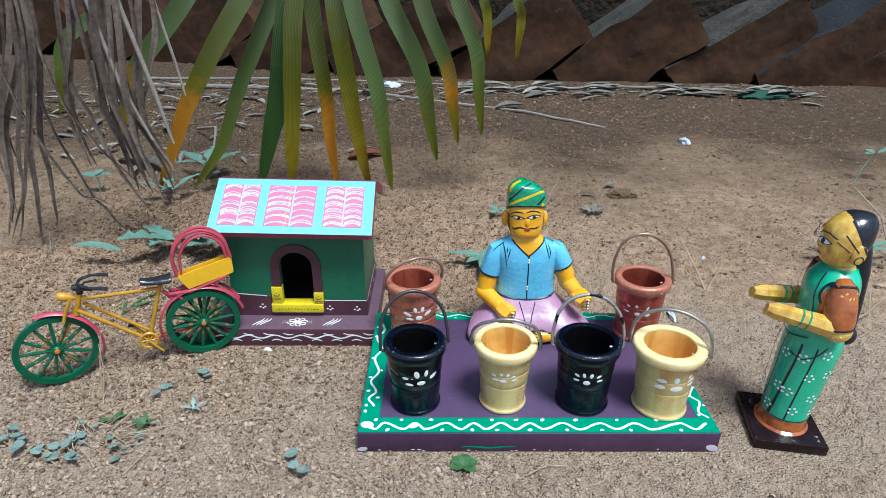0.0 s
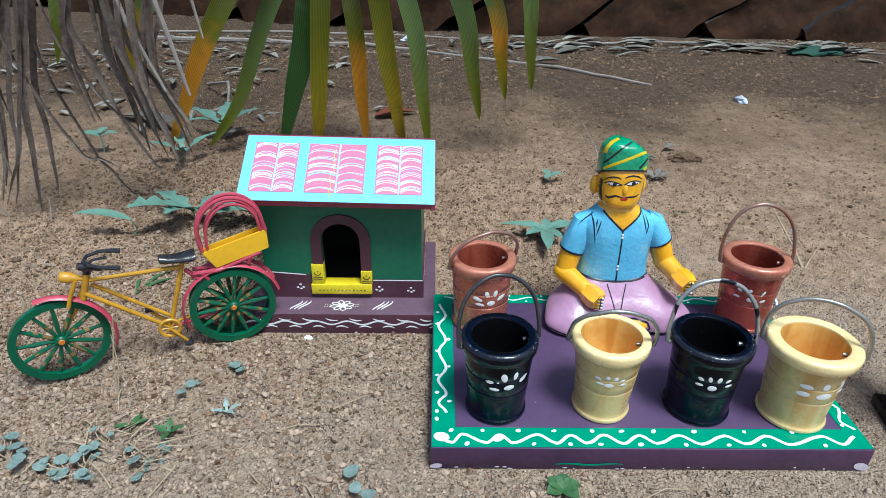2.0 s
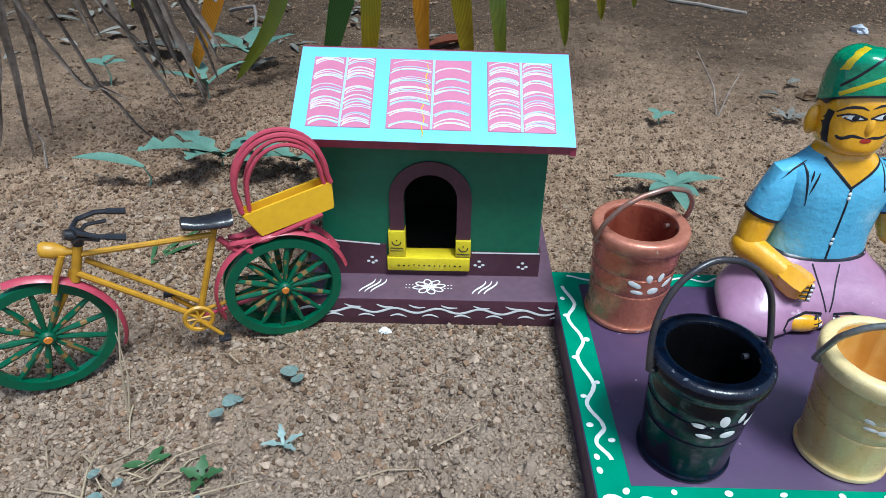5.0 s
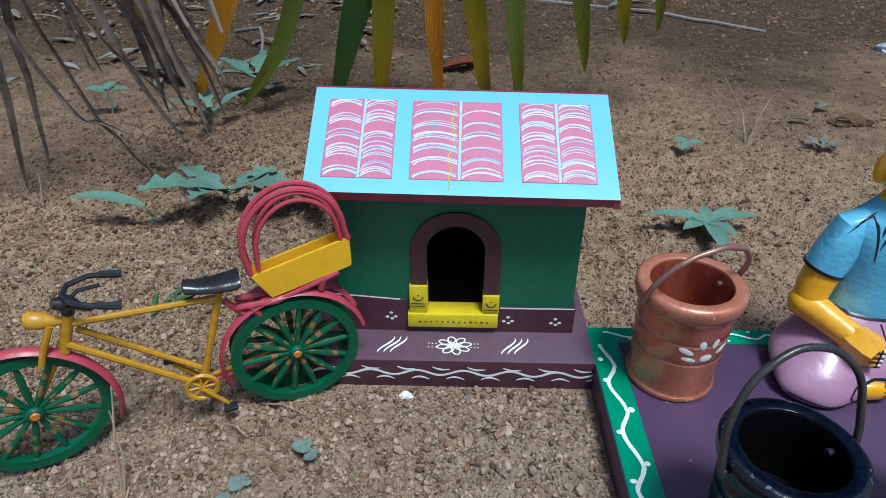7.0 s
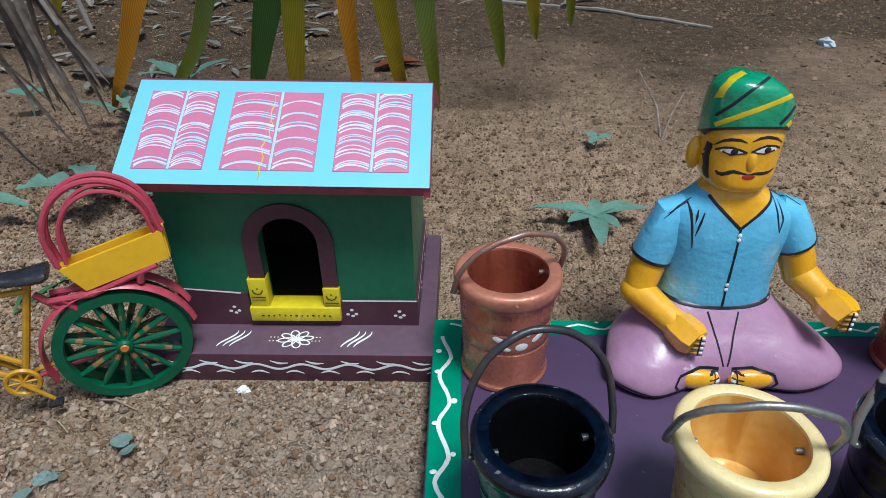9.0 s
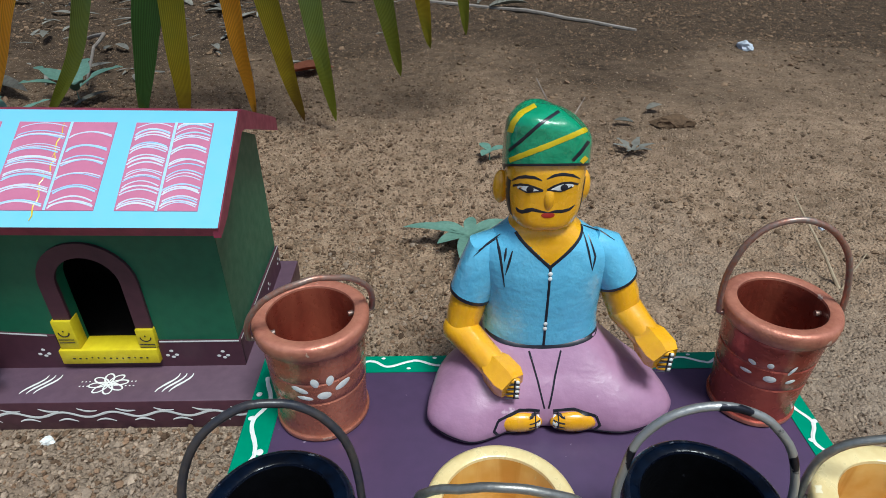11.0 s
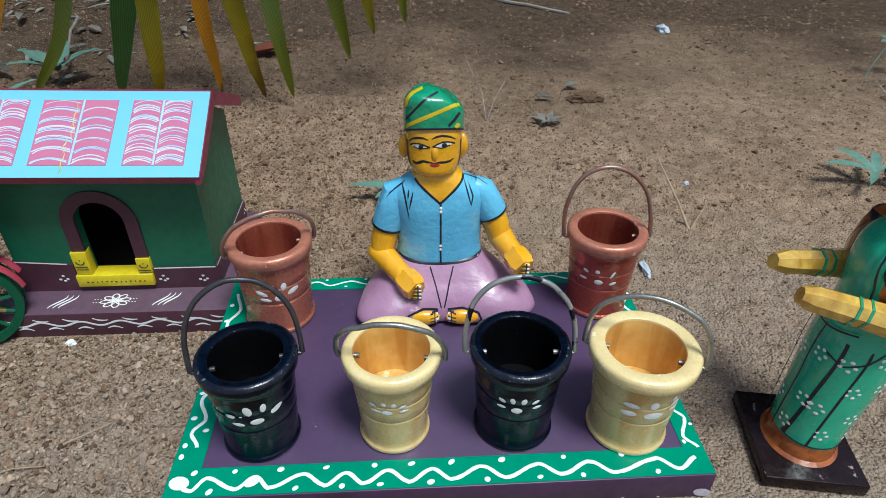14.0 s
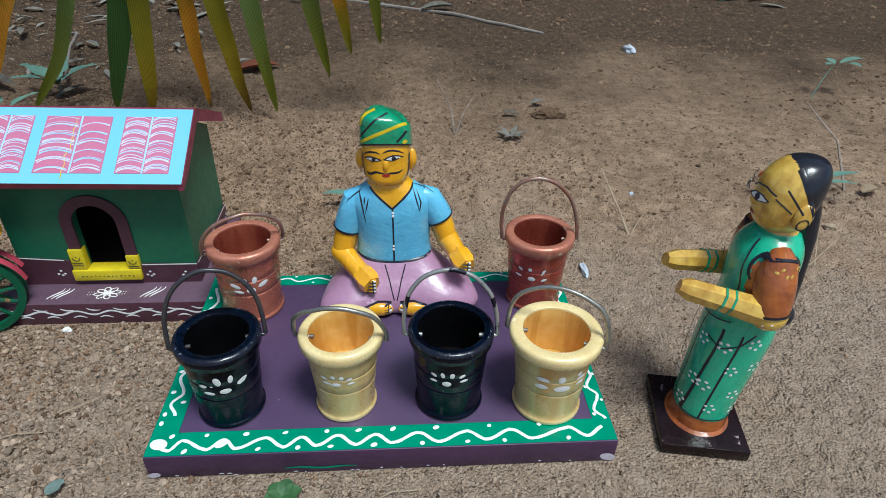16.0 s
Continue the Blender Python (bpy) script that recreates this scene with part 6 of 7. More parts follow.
    # arms: full rust sleeve edged in black, squared ochre forearm reaching forward, green bangles
    for s in (-1, 1):
        sh = Vector((s * 0.0250, -0.001, z0 + 0.1530))
        e = Vector((s * 0.0315, 0.003, z0 + 0.1225))
        h = Vector((s * (0.0265 if s > 0 else 0.0210), -0.0430, z0 + (0.1310 if s > 0 else 0.1270)))
        tube(bm, [sh + Vector((-s * 0.007, 0, 0.010)), sh + Vector((-s * 0.001, 0, 0.006)), sh, sh.lerp(e, 0.35), sh.lerp(e, 0.7), sh.lerp(e, 0.92)], [0.0070, 0.0108, 0.0124, 0.0134, 0.0132, 0.0122], 24, RU)
        tube(bm, [sh.lerp(e, 0.91), sh.lerp(e, 0.96)], [0.0130, 0.0127], 24, IN)
        ellipsoid(bm, e + Vector((0, 0, -0.001)), (0.0112, 0.0125, 0.0105), OC, 18)
        d = (h - e).normalized()
        tube(bm, [e, e.lerp(h, 0.35), e.lerp(h, 0.75), h, h + d * 0.010, h + d * 0.0175], [0.0118, 0.0112, 0.0098, 0.0094, 0.0092, 0.0058], 8, OC, flat=0.85)
        for k in (0.60, 0.74):
            p = e.lerp(h, k)
            tube(bm, [p - d * 0.0008, p + d * 0.0008], 0.0107, 8, WI, flat=0.86)
    left = Brush(bm, ray_place(bm, (-0.2, 0, 0), (0, 1, 0), (0, 0, 1), (1, 0, 0)), 0.0004)
    right = Brush(bm, ray_place(bm, (0.2, 0, 0), (0, 1, 0), (0, 0, 1), (-1, 0, 0)), 0.0004)
    for s in (-1, 1):
        ex = s * 0.0095
        front.dab(ex, hz + 0.0015, 0.0062, 0.0023, s * -4, WH)
        front.dab(ex, hz + 0.0015, 0.002, 0.0023, 0, IN, lift=0.0008)
        front.stroke([(ex - 0.0072, hz + 0.0012), (ex - 0.003, hz + 0.004), (ex + 0.003, hz + 0.004), (ex + 0.0074, hz + 0.0012)], 0.0010, IN, steps=4)
        front.stroke([(ex - 0.006, hz + 0.0002), (ex, hz - 0.0012), (ex + 0.007, hz + 0.0006)], 0.0007, IN, steps=4)
        front.stroke([(s * 0.0185, hz + 0.0065), (s * 0.012, hz + 0.0095), (s * 0.005, hz + 0.009), (s * 0.002, hz + 0.0065)], 0.0011, IN, steps=4)
        front.stroke([(s * 0.012, z0 + 0.168), (s * 0.0175, z0 + 0.156), (s * 0.021, z0 + 0.138), (s * 0.0205, z0 + 0.122)], 0.0012, IN, steps=6)
    front.dab(0, hz + 0.0125, 0.0018, 0.0022, 0, RU)
    front.stroke([(-0.024 + 0.048 * k / 14, z0 + 0.107 - 0.006 * math.sin(math.pi * k / 14)) for k in range(15)], 0.0012, IN, steps=2)
    for xx in (-0.011, 0.006):
        front.stroke([(xx, z0 + 0.103), (xx + 0.001, z0 + 0.06), (xx - 0.002, z0 + 0.014)], 0.0013, IN, steps=10)
    for y2 in (-0.0175, -0.0060):
        right.stroke([(y2 + 0.002, z0 + 0.098), (y2, z0 + 0.06), (y2 - 0.002, z0 + 0.014)], 0.0015, IN, steps=10)
    right.stroke([(-0.0255, z0 + 0.088), (-0.014, z0 + 0.083), (-0.004, z0 + 0.090), (0.004, z0 + 0.100)], 0.0013, IN, steps=6)
    for k in range(7):
        right.dab(-0.006 + 0.0032 * k, z0 + 0.157 + 0.0025 * math.sin(k * 1.9), 0.0014, 0.0009, 30 * k, OC)
    for br in (left, right):
        br.stroke([(0.898 * (-0.012 + 0.66 * (hz + 0.027 - z)) + 0.0008, z) for z in [hz + 0.0225 - 0.0285 * k / 16 for k in range(17)]], 0.0034, HA)
        br.stroke([(-0.001 + 0.0155 * math.cos(t), z0 + 0.150 + 0.0150 * math.sin(t)) for t in [math.pi * (1.18 - 1.15 * k / 16) for k in range(17)]], 0.0014, IN, steps=2)
        br.stroke([(-0.024 + 0.048 * k / 12, z0 + 0.0138) for k in range(13)], 0.0012, IN, steps=2)
        br.stroke([(-0.012, hz + 0.0105), (-0.004, hz + 0.002), (0.0005, hz - 0.003)], 0.0012, IN, steps=5)
        br.stroke([(-0.0165, hz + 0.003), (-0.010, hz - 0.001), (-0.005, hz - 0.0045)], 0.0009, IN, steps=5)
        br.stroke([(0.003 + 0.0035 * math.cos(t), hz - 0.0105 + 0.0042 * math.sin(t)) for t in [2 * math.pi * k / 14 for k in range(15)]], 0.001, IN)
        for ku, kv in ((-0.012, 0.085), (0.006, 0.092), (-0.002, 0.066), (0.014, 0.07), (-0.014, 0.046), (0.008, 0.042), (-0.004, 0.026), (0.016, 0.024)):
            for k in range(5):
                t = 2 * math.pi * k / 5
                br.dab(ku + 0.0036 * math.cos(t), z0 + kv + 0.0036 * math.sin(t), 0.0013, 0.0012, 0, WH, n=8)
        for ku, kv in ((-0.003, 0.119), (0.002, 0.121), (-0.001, 0.116)):
            br.dab(ku, z0 + kv, 0.0008, 0.0008, 0, WH, n=8)
    for kx, kz in ((0.014, 0.085), (-0.002, 0.078), (0.017, 0.05), (-0.002, 0.04), (0.012, 0.026), (-0.017, 0.06), (-0.017, 0.03)):
        for k in range(5):
            t = 2 * math.pi * k / 5
            front.dab(kx + 0.0036 * math.cos(t), z0 + kz + 0.0036 * math.sin(t), 0.0013, 0.0012, 0, WH, n=8)
    for k in range(6):
        right.stroke([(0.020 + 0.0022 * math.sin(k), hz + 0.012 - 0.0035 * k), (0.024, hz + 0.010 - 0.0035 * k)], 0.0008, WH)
    # the whole figure leans back and away on its stand
    for v in bm.verts:
        if v.co.z > z0:
            v.co.y += 0.098 * (v.co.z - z0)
            v.co.x -= 0.085 * (v.co.z - z0)
    ob = link_mesh("standing_doll", bm, mats)
    ob.matrix_world = pose(0.4305, 0.0375, 0.0, 0, 0, -100)
    tagged(ob, "painted wooden doll in a green sari with long black braid", "doll")


# ---- the drooping palm frond ----
def leaflet(parent, pts, width, mat, face=(0.15, -1.0, 0.25), fold=0.25):
    """One narrow leaflet along a bent spine, folded slightly at the midrib."""
    P = [Vector(p) for p in pts]
    n = 26
    spine = []
    for k in range(n + 1):
        t = k / n * (len(P) - 1)
        i = min(int(t), len(P) - 2)
        f = t - i
        p0, p1, p2, p3 = P[max(i - 1, 0)], P[i], P[i + 1], P[min(i + 2, len(P) - 1)]
        spine.append(0.5 * ((2 * p1) + (p2 - p0) * f + (2 * p0 - 5 * p1 + 4 * p2 - p3) * f * f + (3 * p1 - p0 - 3 * p2 + p3) * f ** 3))
    bm = bmesh.new()
    uvl = bm.loops.layers.uv.new("UVMap")
    rows, tv = [], {}
    fn = Vector(face).normalized()
    for k, c in enumerate(spine):
        t = k / n
        d = (spine[min(k + 1, n)] - spine[max(k - 1, 0)]).normalized()
        w = width * min(1.0, 0.55 + 1.6 * t) * (max(0.0, 1 - t ** 3.2) ** 0.8) + 0.0006
        side = d.cross(fn).normalized()
        up = side.cross(d).normalized()
        wav = 0.0015 * math.sin(k * 0.9 + pts[0][0] * 90)
        row = []
        for j, (s, lift) in enumerate(((-1, fold), (-0.5, fold * 0.45), (0, 0.0), (0.5, fold * 0.45), (1, fold))):
            v = bm.verts.new(c + side * (s * w / 2) + up * (lift * w / 2 + wav * abs(s)))
            tv[v] = (t, 0.5 + s / 2)
            row.append(v)
        rows.append(row)
    for a, b in zip(rows[:-1], rows[1:]):
        for j in range(4):
            f = bm.faces.new((a[j], a[j + 1], b[j + 1], b[j]))
            for lp in f.loops:
                lp[uvl].uv = tv[lp.vert]
    bmesh.ops.solidify(bm, geom=bm.faces[:], thickness=0.0005)
    return part("leaflet", bm, mat, parent)


def build_palm():
    frond = thing("palm_frond", "drooping palm frond with green leaflets, some yellow and orange tipped", "palm frond", (-0.1, 0.45, 0.6))
    size, pin = 1.33, Vector((0.021, -0.417, 0.427))

    def at(x, y, z):
        p = pin + (Vector((x, y, z)) - pin) * size
        return Vector((p.x + 0.1, p.y - 0.45, max(p.z, 0.012) - 0.6))

    bm = bmesh.new()
    tube(bm, [at(-0.75, 0.62, 0.92), at(-0.45, 0.52, 0.72), at(-0.2, 0.46, 0.58), at(0.0, 0.43, 0.515), at(0.16, 0.42, 0.49), at(0.22, 0.42, 0.475)], [0.014, 0.012, 0.009, 0.0065, 0.0045, 0.003], 12)
    part("rachis", bm, LEAF_GREEN, frond, "green midrib of the frond")
    Y = 0.42
    # base point on the midrib, a bend, and the tip
    data = [(-0.351, -0.435, 0.322, -0.467, 0.225, 0.020, LEAF_GREEN), (-0.255, -0.346, 0.292, -0.397, 0.19, 0.025, LEAF_YELLOW), (-0.177, -0.264, 0.27, -0.345, 0.115, 0.028, LEAF_ORANGE),
            (-0.14, -0.20, 0.285, -0.30, 0.07, 0.025, LEAF_GREEN), (-0.125, -0.157, 0.255, -0.20, 0.115, 0.032, LEAF_DARK), (-0.118, -0.138, 0.239, -0.152, 0.085, 0.024, LEAF_OLIVE),
            (-0.103, -0.094, 0.263, -0.088, 0.10, 0.023, LEAF_ORANGE), (-0.070, -0.058, 0.263, -0.036, 0.10, 0.026, LEAF_OLIVE), (-0.051, -0.022, 0.271, -0.004, 0.112, 0.024, LEAF_GREEN),
            (-0.007, 0.037, 0.294, 0.062, 0.155, 0.026, LEAF_GREEN), (0.038, 0.076, 0.295, 0.092, 0.188, 0.022, LEAF_YELLOW), (0.086, 0.114, 0.317, 0.126, 0.197, 0.021, LEAF_GREEN),
            (0.122, 0.128, 0.36, 0.131, 0.30, 0.014, LEAF_OLIVE), (0.165, 0.171, 0.36, 0.168, 0.305, 0.013, LEAF_OLIVE)]
    for k, (ux, mx, mz, tx, tz, w, mat) in enumerate(data):
        y = Y + 0.012 * math.sin(k * 2.3)
        bx = ux + 0.9 * (ux - mx) + 0.02
        bz = 0.515 - 0.25 * (bx - 0.0) if bx < 0 else 0.515 - 0.16 * bx
        by = 0.43 + max(0.0, -bx) * 0.17
        leaflet(frond, [at(bx, by, bz), at(ux, y - 0.004, 0.392), at(mx, y, mz), at((mx + tx) / 2, y, (mz + tz) / 2), at(tx, y + 0.004, tz)], w * size, mat,
                face=(0.25 * math.sin(k * 1.7), -1.0, 0.3))
    dry = thing("dry_frond", "brown withered palm leaflets hanging in shreds", "dry frond", (-0.45, 0.45, 0.6))
    inv = Vector((0.45, -0.45, -0.6))
    bm = bmesh.new()
    tube(bm, [Vector((-0.95, 0.58, 0.75)) + inv, Vector((-0.6, 0.50, 0.62)) + inv, Vector((-0.35, 0.46, 0.56)) + inv], [0.009, 0.007, 0.004], 10)
    part("midrib", bm, DRY, dry)
    rs = random.Random(17)
    shreds = [(-0.47, 0.36, -0.512, 0.196, -0.540, 0.02, 0.013), (-0.49, 0.35, -0.535, 0.17, -0.575, 0.03, 0.012), (-0.50, 0.37, -0.56, 0.2, -0.60, 0.03, 0.015), (-0.376, 0.372, -0.381, 0.269, -0.352, 0.121, 0.014), (-0.343, 0.387, -0.356, 0.238, -0.33, 0.10, 0.012),
              (-0.44, 0.30, -0.422, 0.221, -0.365, 0.075, 0.010), (-0.49, 0.24, -0.455, 0.11, -0.403, 0.025, 0.008), (-0.40, 0.36, -0.40, 0.25, -0.35, 0.10, 0.013), (-0.36, 0.36, -0.375, 0.22, -0.335, 0.085, 0.010), (-0.38, 0.37, -0.41, 0.24, -0.385, 0.10, 0.012),
              (-0.52, 0.38, -0.55, 0.25, -0.555, 0.08, 0.012), (-0.42, 0.37, -0.45, 0.26, -0.44, 0.14, 0.010), (-0.33, 0.38, -0.345, 0.28, -0.36, 0.16, 0.012)]
    for bx, bz, mx, mz, tx, tz, w in shreds[:13]:
        q = rs.uniform(-0.035, 0.03)
        shreds.append((bx + q, bz, mx + q * 0.8 + rs.uniform(-0.012, 0.012), mz, tx + q * 0.5 + rs.uniform(-0.02, 0.02), tz + rs.uniform(0, 0.06), w * rs.uniform(0.6, 1.1)))
    for k, (bx, bz, mx, mz, tx, tz, w) in enumerate(shreds):
        y = 0.43 + rs.uniform(-0.02, 0.03)
        bm_pts = [Vector((bx + rs.uniform(-0.05, 0.05), y + 0.02, bz + 0.24)) + inv, Vector((bx, y, bz)) + inv, Vector((mx, y, mz)) + inv, Vector(((mx + tx) / 2 + 0.008 * math.sin(k), y, (mz + tz) / 2)) + inv, Vector((tx, y, max(tz, 0.012))) + inv]
        leaflet(dry, bm_pts, w * 0.70, DRY, face=(rs.uniform(-0.7, 0.7), -1, 0.2), fold=0.7)
    for pts, rr in (([(-0.36, 0.42, 0.56), (-0.347, 0.42, 0.387), (-0.32, 0.42, 0.262), (-0.306, 0.42, 0.185)], 0.0032), ([(-0.33, 0.44, 0.56), (-0.31, 0.44, 0.40), (-0.292, 0.44, 0.30), (-0.285, 0.44, 0.25)], 0.0022), ([(-0.40, 0.42, 0.6), (-0.39, 0.42, 0.4), (-0.365, 0.42, 0.27), (-0.335, 0.42, 0.19)], 0.003)):
        bm = bmesh.new()
        tube(bm, [Vector(p) + inv for p in pts], [rr, rr, rr, rr * 0.6], 8)
        part("stalk", bm, DRY_PALE, dry, "pale dry stalk")


# ---- weeds, twigs, litter and scraps on the ground ----
def gz(x, y):
    return float(ground_height(np.array([x]), np.array([y]))[0])


def blade(bm, base, direction, length, width, droop=0.25, shape=1.0, fold=0.25, lobes=0, mi=0, rise=0.3):
    """A leaf blade from base along direction on the ground plane, rising and then drooping."""
    d = Vector((math.cos(direction), math.sin(direction), 0))
    s = Vector((-d.y, d.x, 0))
    n = 8 if not lobes else 7 * lobes
    rows = []
    for k in range(n + 1):
        t = k / n
        w = width * (math.sin(math.pi * min(1.0, 0.06 + 0.94 * t ** shape)) ** 0.8) * 0.5 + 0.0002
        if lobes:
            w *= 0.34 + 0.66 * (1 - (lobes * t + 0.35) % 1.0) ** 0.8
        c = Vector(base) + d * (length * t) + Vector((0, 0, length * (rise * t - droop * t * t)))
        rows.append([bm.verts.new(c + s * w + Vector((0, 0, fold * w))), bm.verts.new(c), bm.verts.new(c - s * w + Vector((0, 0, fold * w)))])
    for a, b in zip(rows[:-1], rows[1:]):
        for j in (0, 1):
            f = bm.faces.new((a[j], a[j + 1], b[j + 1], b[j]))
            f.material_index = mi


def weed(name, label, at, leaves, mat, stem=None, category="weed", group="weeds"):
    """A small plant: each leaf is a part. leaves: (dx, dy, dz, direction in degrees, length, width, lobes)."""
    x, y = at
    w = thing(name, label, category, (x, y, gz(x, y)), group=group)
    if stem:
        bm = bmesh.new()
        tube(bm, [(0, 0, -0.004)] + [Vector(p) for p in stem], [0.0011] * len(stem) + [0.0006], 6)
        part("stem", bm, mat, w)
    for dx, dy, dz, a, ln, wd, lobes in leaves:
        bm = bmesh.new()
        blade(bm, (dx, dy, dz), radians(a), ln, wd, lobes=lobes, rise=0.75 if lobes else 0.35, droop=0.35 if lobes else 0.25)
        part("leaf", bm, mat, w)
    return w


def twig(name, label, pts, rad, mat, category="twig", group="dry twigs"):
    bm = bmesh.new()
    P = [Vector((x, y, gz(x, y) + z)) for x, y, z in pts]
    fine = []
    for a, b in zip(P[:-1], P[1:]):
        for k in range(5):
            q = a.lerp(b, k / 5)
            fine.append(q + noise.noise_vector(q * 12) * rad * 0.6)
    fine.append(P[-1])
    n = len(fine)
    tube(bm, fine, [rad * (1 - 0.55 * k / (n - 1)) for k in range(n)], 7)
    return tagged(link_mesh(name, bm, mat), label, category, group)


def build_weeds():
    rs = random.Random(23)
    # broad lobed weeds behind the rickshaw
    weed("lobed_weed", "blue-green weed with broad lobed leaves on the soil", (-0.335, 0.43), [(0, 0, .012, 228, .085, .052, 4), (0, 0, .012, 262, .065, .040, 4), (0.01, 0, .012, 325, .070, .044, 4), (0, 0, .01, 20, .055, .034, 3), (0, 0, .012, 165, .055, .030, 3)], WEED, [(0, 0, 0.012)])
    weed("lobed_weed", "blue-green weed with broad lobed leaves on the soil", (-0.255, 0.44), [(0, 0, .01, 240, .075, .045, 4), (0, 0, .01, 300, .075, .040, 4), (0, 0, .01, 10, .05, .03, 3), (0, 0, .012, 180, .06, .036, 4)], WEED, [(0, 0, 0.01)])
    weed("strap_weed", "single long grey-green leaf lying on soil", (-0.40, 0.385), [(0, 0, .022, 178, .075, .018, 0)], WEED, [(0.005, 0, 0.01), (0, 0, 0.022)])
    weed("grass_weed", "thin grass blades by the rickshaw", (-0.345, 0.255), [(0, 0, .002, 60, .06, .005, 0), (0, 0, .002, 40, .045, .005, 0), (0, 0, .002, 100, .05, .004, 0)], WEED_BRIGHT)
    weed("lobed_weed", "blue-green weed growing beside the house", (-0.405, 0.80), [(0, 0, .02, a, .07, .032, 2) for a in (20, 95, 160, 230, 300)], WEED, [(0, 0, 0.02)])
    weed("lobed_weed", "blue-green weed growing beside the house", (-0.43, 0.66), [(0, 0, .02, a, .06, .02, 2) for a in (35, 120, 200, 280)], WEED, [(0, 0.0, 0.02)])
    weed("seedling", "small seedling on bare soil", (-0.59, 0.70), [(0, 0, .03, 170, .035, .02, 0), (0, 0, .03, 20, .03, .018, 0), (0, 0, .035, 80, .025, .015, 0)], WEED, [(0.004, 0, 0.015), (0, 0, 0.032)])
    weed("rosette_weed", "blue-green rosette weed with long narrow leaves", (0.150, 0.400), [(0, 0, .012, a, l, w, 0) for a, l, w in ((175, .062, .013), (150, .036, .012), (30, .042, .012), (5, .055, .013), (265, .068, .017), (300, .036, .014), (215, .036, .014), (80, .03, .012))], WEED, [(0, 0, 0.012)])
    weed("seedling", "small seedling on bare soil", (0.185, 0.585), [(0, 0, .012, a, .022, .012, 0) for a in (10, 120, 240)], WEED, [(0, 0, 0.012)])
    weed("flat_weed", "flat grey-green weed on bare soil", (0.364, 0.607), [(0, 0, .004, a, .026, .011, 2) for a in (0, 60, 130, 180, 240, 310)], LITTER)
    weed("seedling", "leggy seedling with small leaves at its top", (0.961, 0.785), [(0.04, 0.01, .062, 10, .05, .016, 0), (0.03, 0.01, .06, 100, .025, .016, 0), (0.03, 0.01, .058, 190, .02, .014, 0), (0.05, 0.01, .06, 300, .03, .016, 0)], WEED, [(0.012, 0.004, 0.03), (0.03, 0.01, 0.06)])
    weed("lobed_weed", "sprawling weed with pale stems and green leaves", (0.72, 0.40), [(0, 0, .02, a, l, w, 0) for a, l, w in ((110, .06, .015), (165, .06, .014), (60, .05, .012), (10, .09, .012), (350, .07, .010), (230, .05, .009))], WEED, [(0.0, 0.0, 0.02)])
    # creeping weed in the foreground: flat round leaves on thin stalks
    def round_weed(name, label, at, spots, mat, group):
        w = thing(name, label, "weed", (*at, gz(*at)), group=group)
        for dx, dy, r in spots:
            z = rs.uniform(0.005, 0.010)
            bm = bmesh.new()
            c = Vector((dx, dy, z))
            tilt_x, tilt_y = rs.uniform(-0.3, 0.3), rs.uniform(-0.45, 0.1)
            mid = bm.verts.new(c - Vector((0, 0, r * 0.10)))
            ring = []
            for k in range(16):
                a = 2 * math.pi * k / 16
                q = r * (1 + 0.05 * math.sin(3 * a + dx * 900)) * (0.80 if k == 0 else 1.0)
                ring.append(bm.verts.new(c + Vector((q * math.cos(a), q * 1.1 * math.sin(a), q * (tilt_x * math.cos(a) + tilt_y * math.sin(a))))))
            for k in range(16):
                bm.faces.new((mid, ring[k], ring[(k + 1) % 16]))
            bmesh.ops.solidify(bm, geom=bm.faces[:], thickness=0.0003)
            part("leaf", bm, mat, w)
            bm = bmesh.new()
            tube(bm, [(dx * 0.2, dy * 0.2, 0.0), (dx * 0.6, dy * 0.6 - 0.002, 0.004), c - Vector((0, 0, r * 0.1))], 0.00045, 6)
            part("stalk", bm, STRAW, w)
    lab = "creeping weed with small round grey-green leaves"
    def strewn(n, w, h):
        return [(rs.uniform(-w, w), rs.uniform(-h, h), rs.uniform(0.0028, 0.0052)) for k in range(n)]
    round_weed("round_leaf_weed", lab, (-0.293, 0.000), [(-0.005, 0.006, 0.0052), (0.004, -0.010, 0.0056), (-0.017, -0.002, 0.0050), (0.010, 0.014, 0.0030)] + strewn(4, 0.020, 0.018), WEED_PALE, "weeds")
    round_weed("round_leaf_weed", lab, (-0.272, -0.004), [(-0.006, 0.010, 0.0040), (0.005, 0.007, 0.0040), (0.003, -0.011, 0.0052), (0.012, -0.016, 0.0035)] + strewn(4, 0.018, 0.018), WEED_PALE, "weeds")
    round_weed("round_leaf_weed", lab, (-0.232, 0.004), [(-0.015, 0.012, 0.0042), (-0.004, -0.003, 0.0055), (0.008, 0.000, 0.0062), (0.010, -0.009, 0.0054), (0.004, -0.018, 0.0048)] + strewn(3, 0.018, 0.016), WEED_PALE, "weeds")
    round_weed("round_leaf_weed", lab, (-0.340, 0.006), [(0.004, 0.006, 0.0055), (-0.012, -0.004, 0.0050), (-0.004, 0.016, 0.0046), (0.015, -0.008, 0.0050)] + strewn(5, 0.022, 0.018), WEED_PALE, "weeds")
    round_weed("round_leaf_weed", lab, (-0.268, 0.022), [(-0.014, 0.009, 0.0036), (0.002, 0.004, 0.0030)], WEED_PALE, "weeds")
    sprout = "tiny grey-green sprout in the gravel"
    round_weed("sprout", sprout, (-0.188, 0.117), [(-0.002, 0.003, 0.0062), (0.005, -0.004, 0.0048)], WEED_PALE, "sprouts")
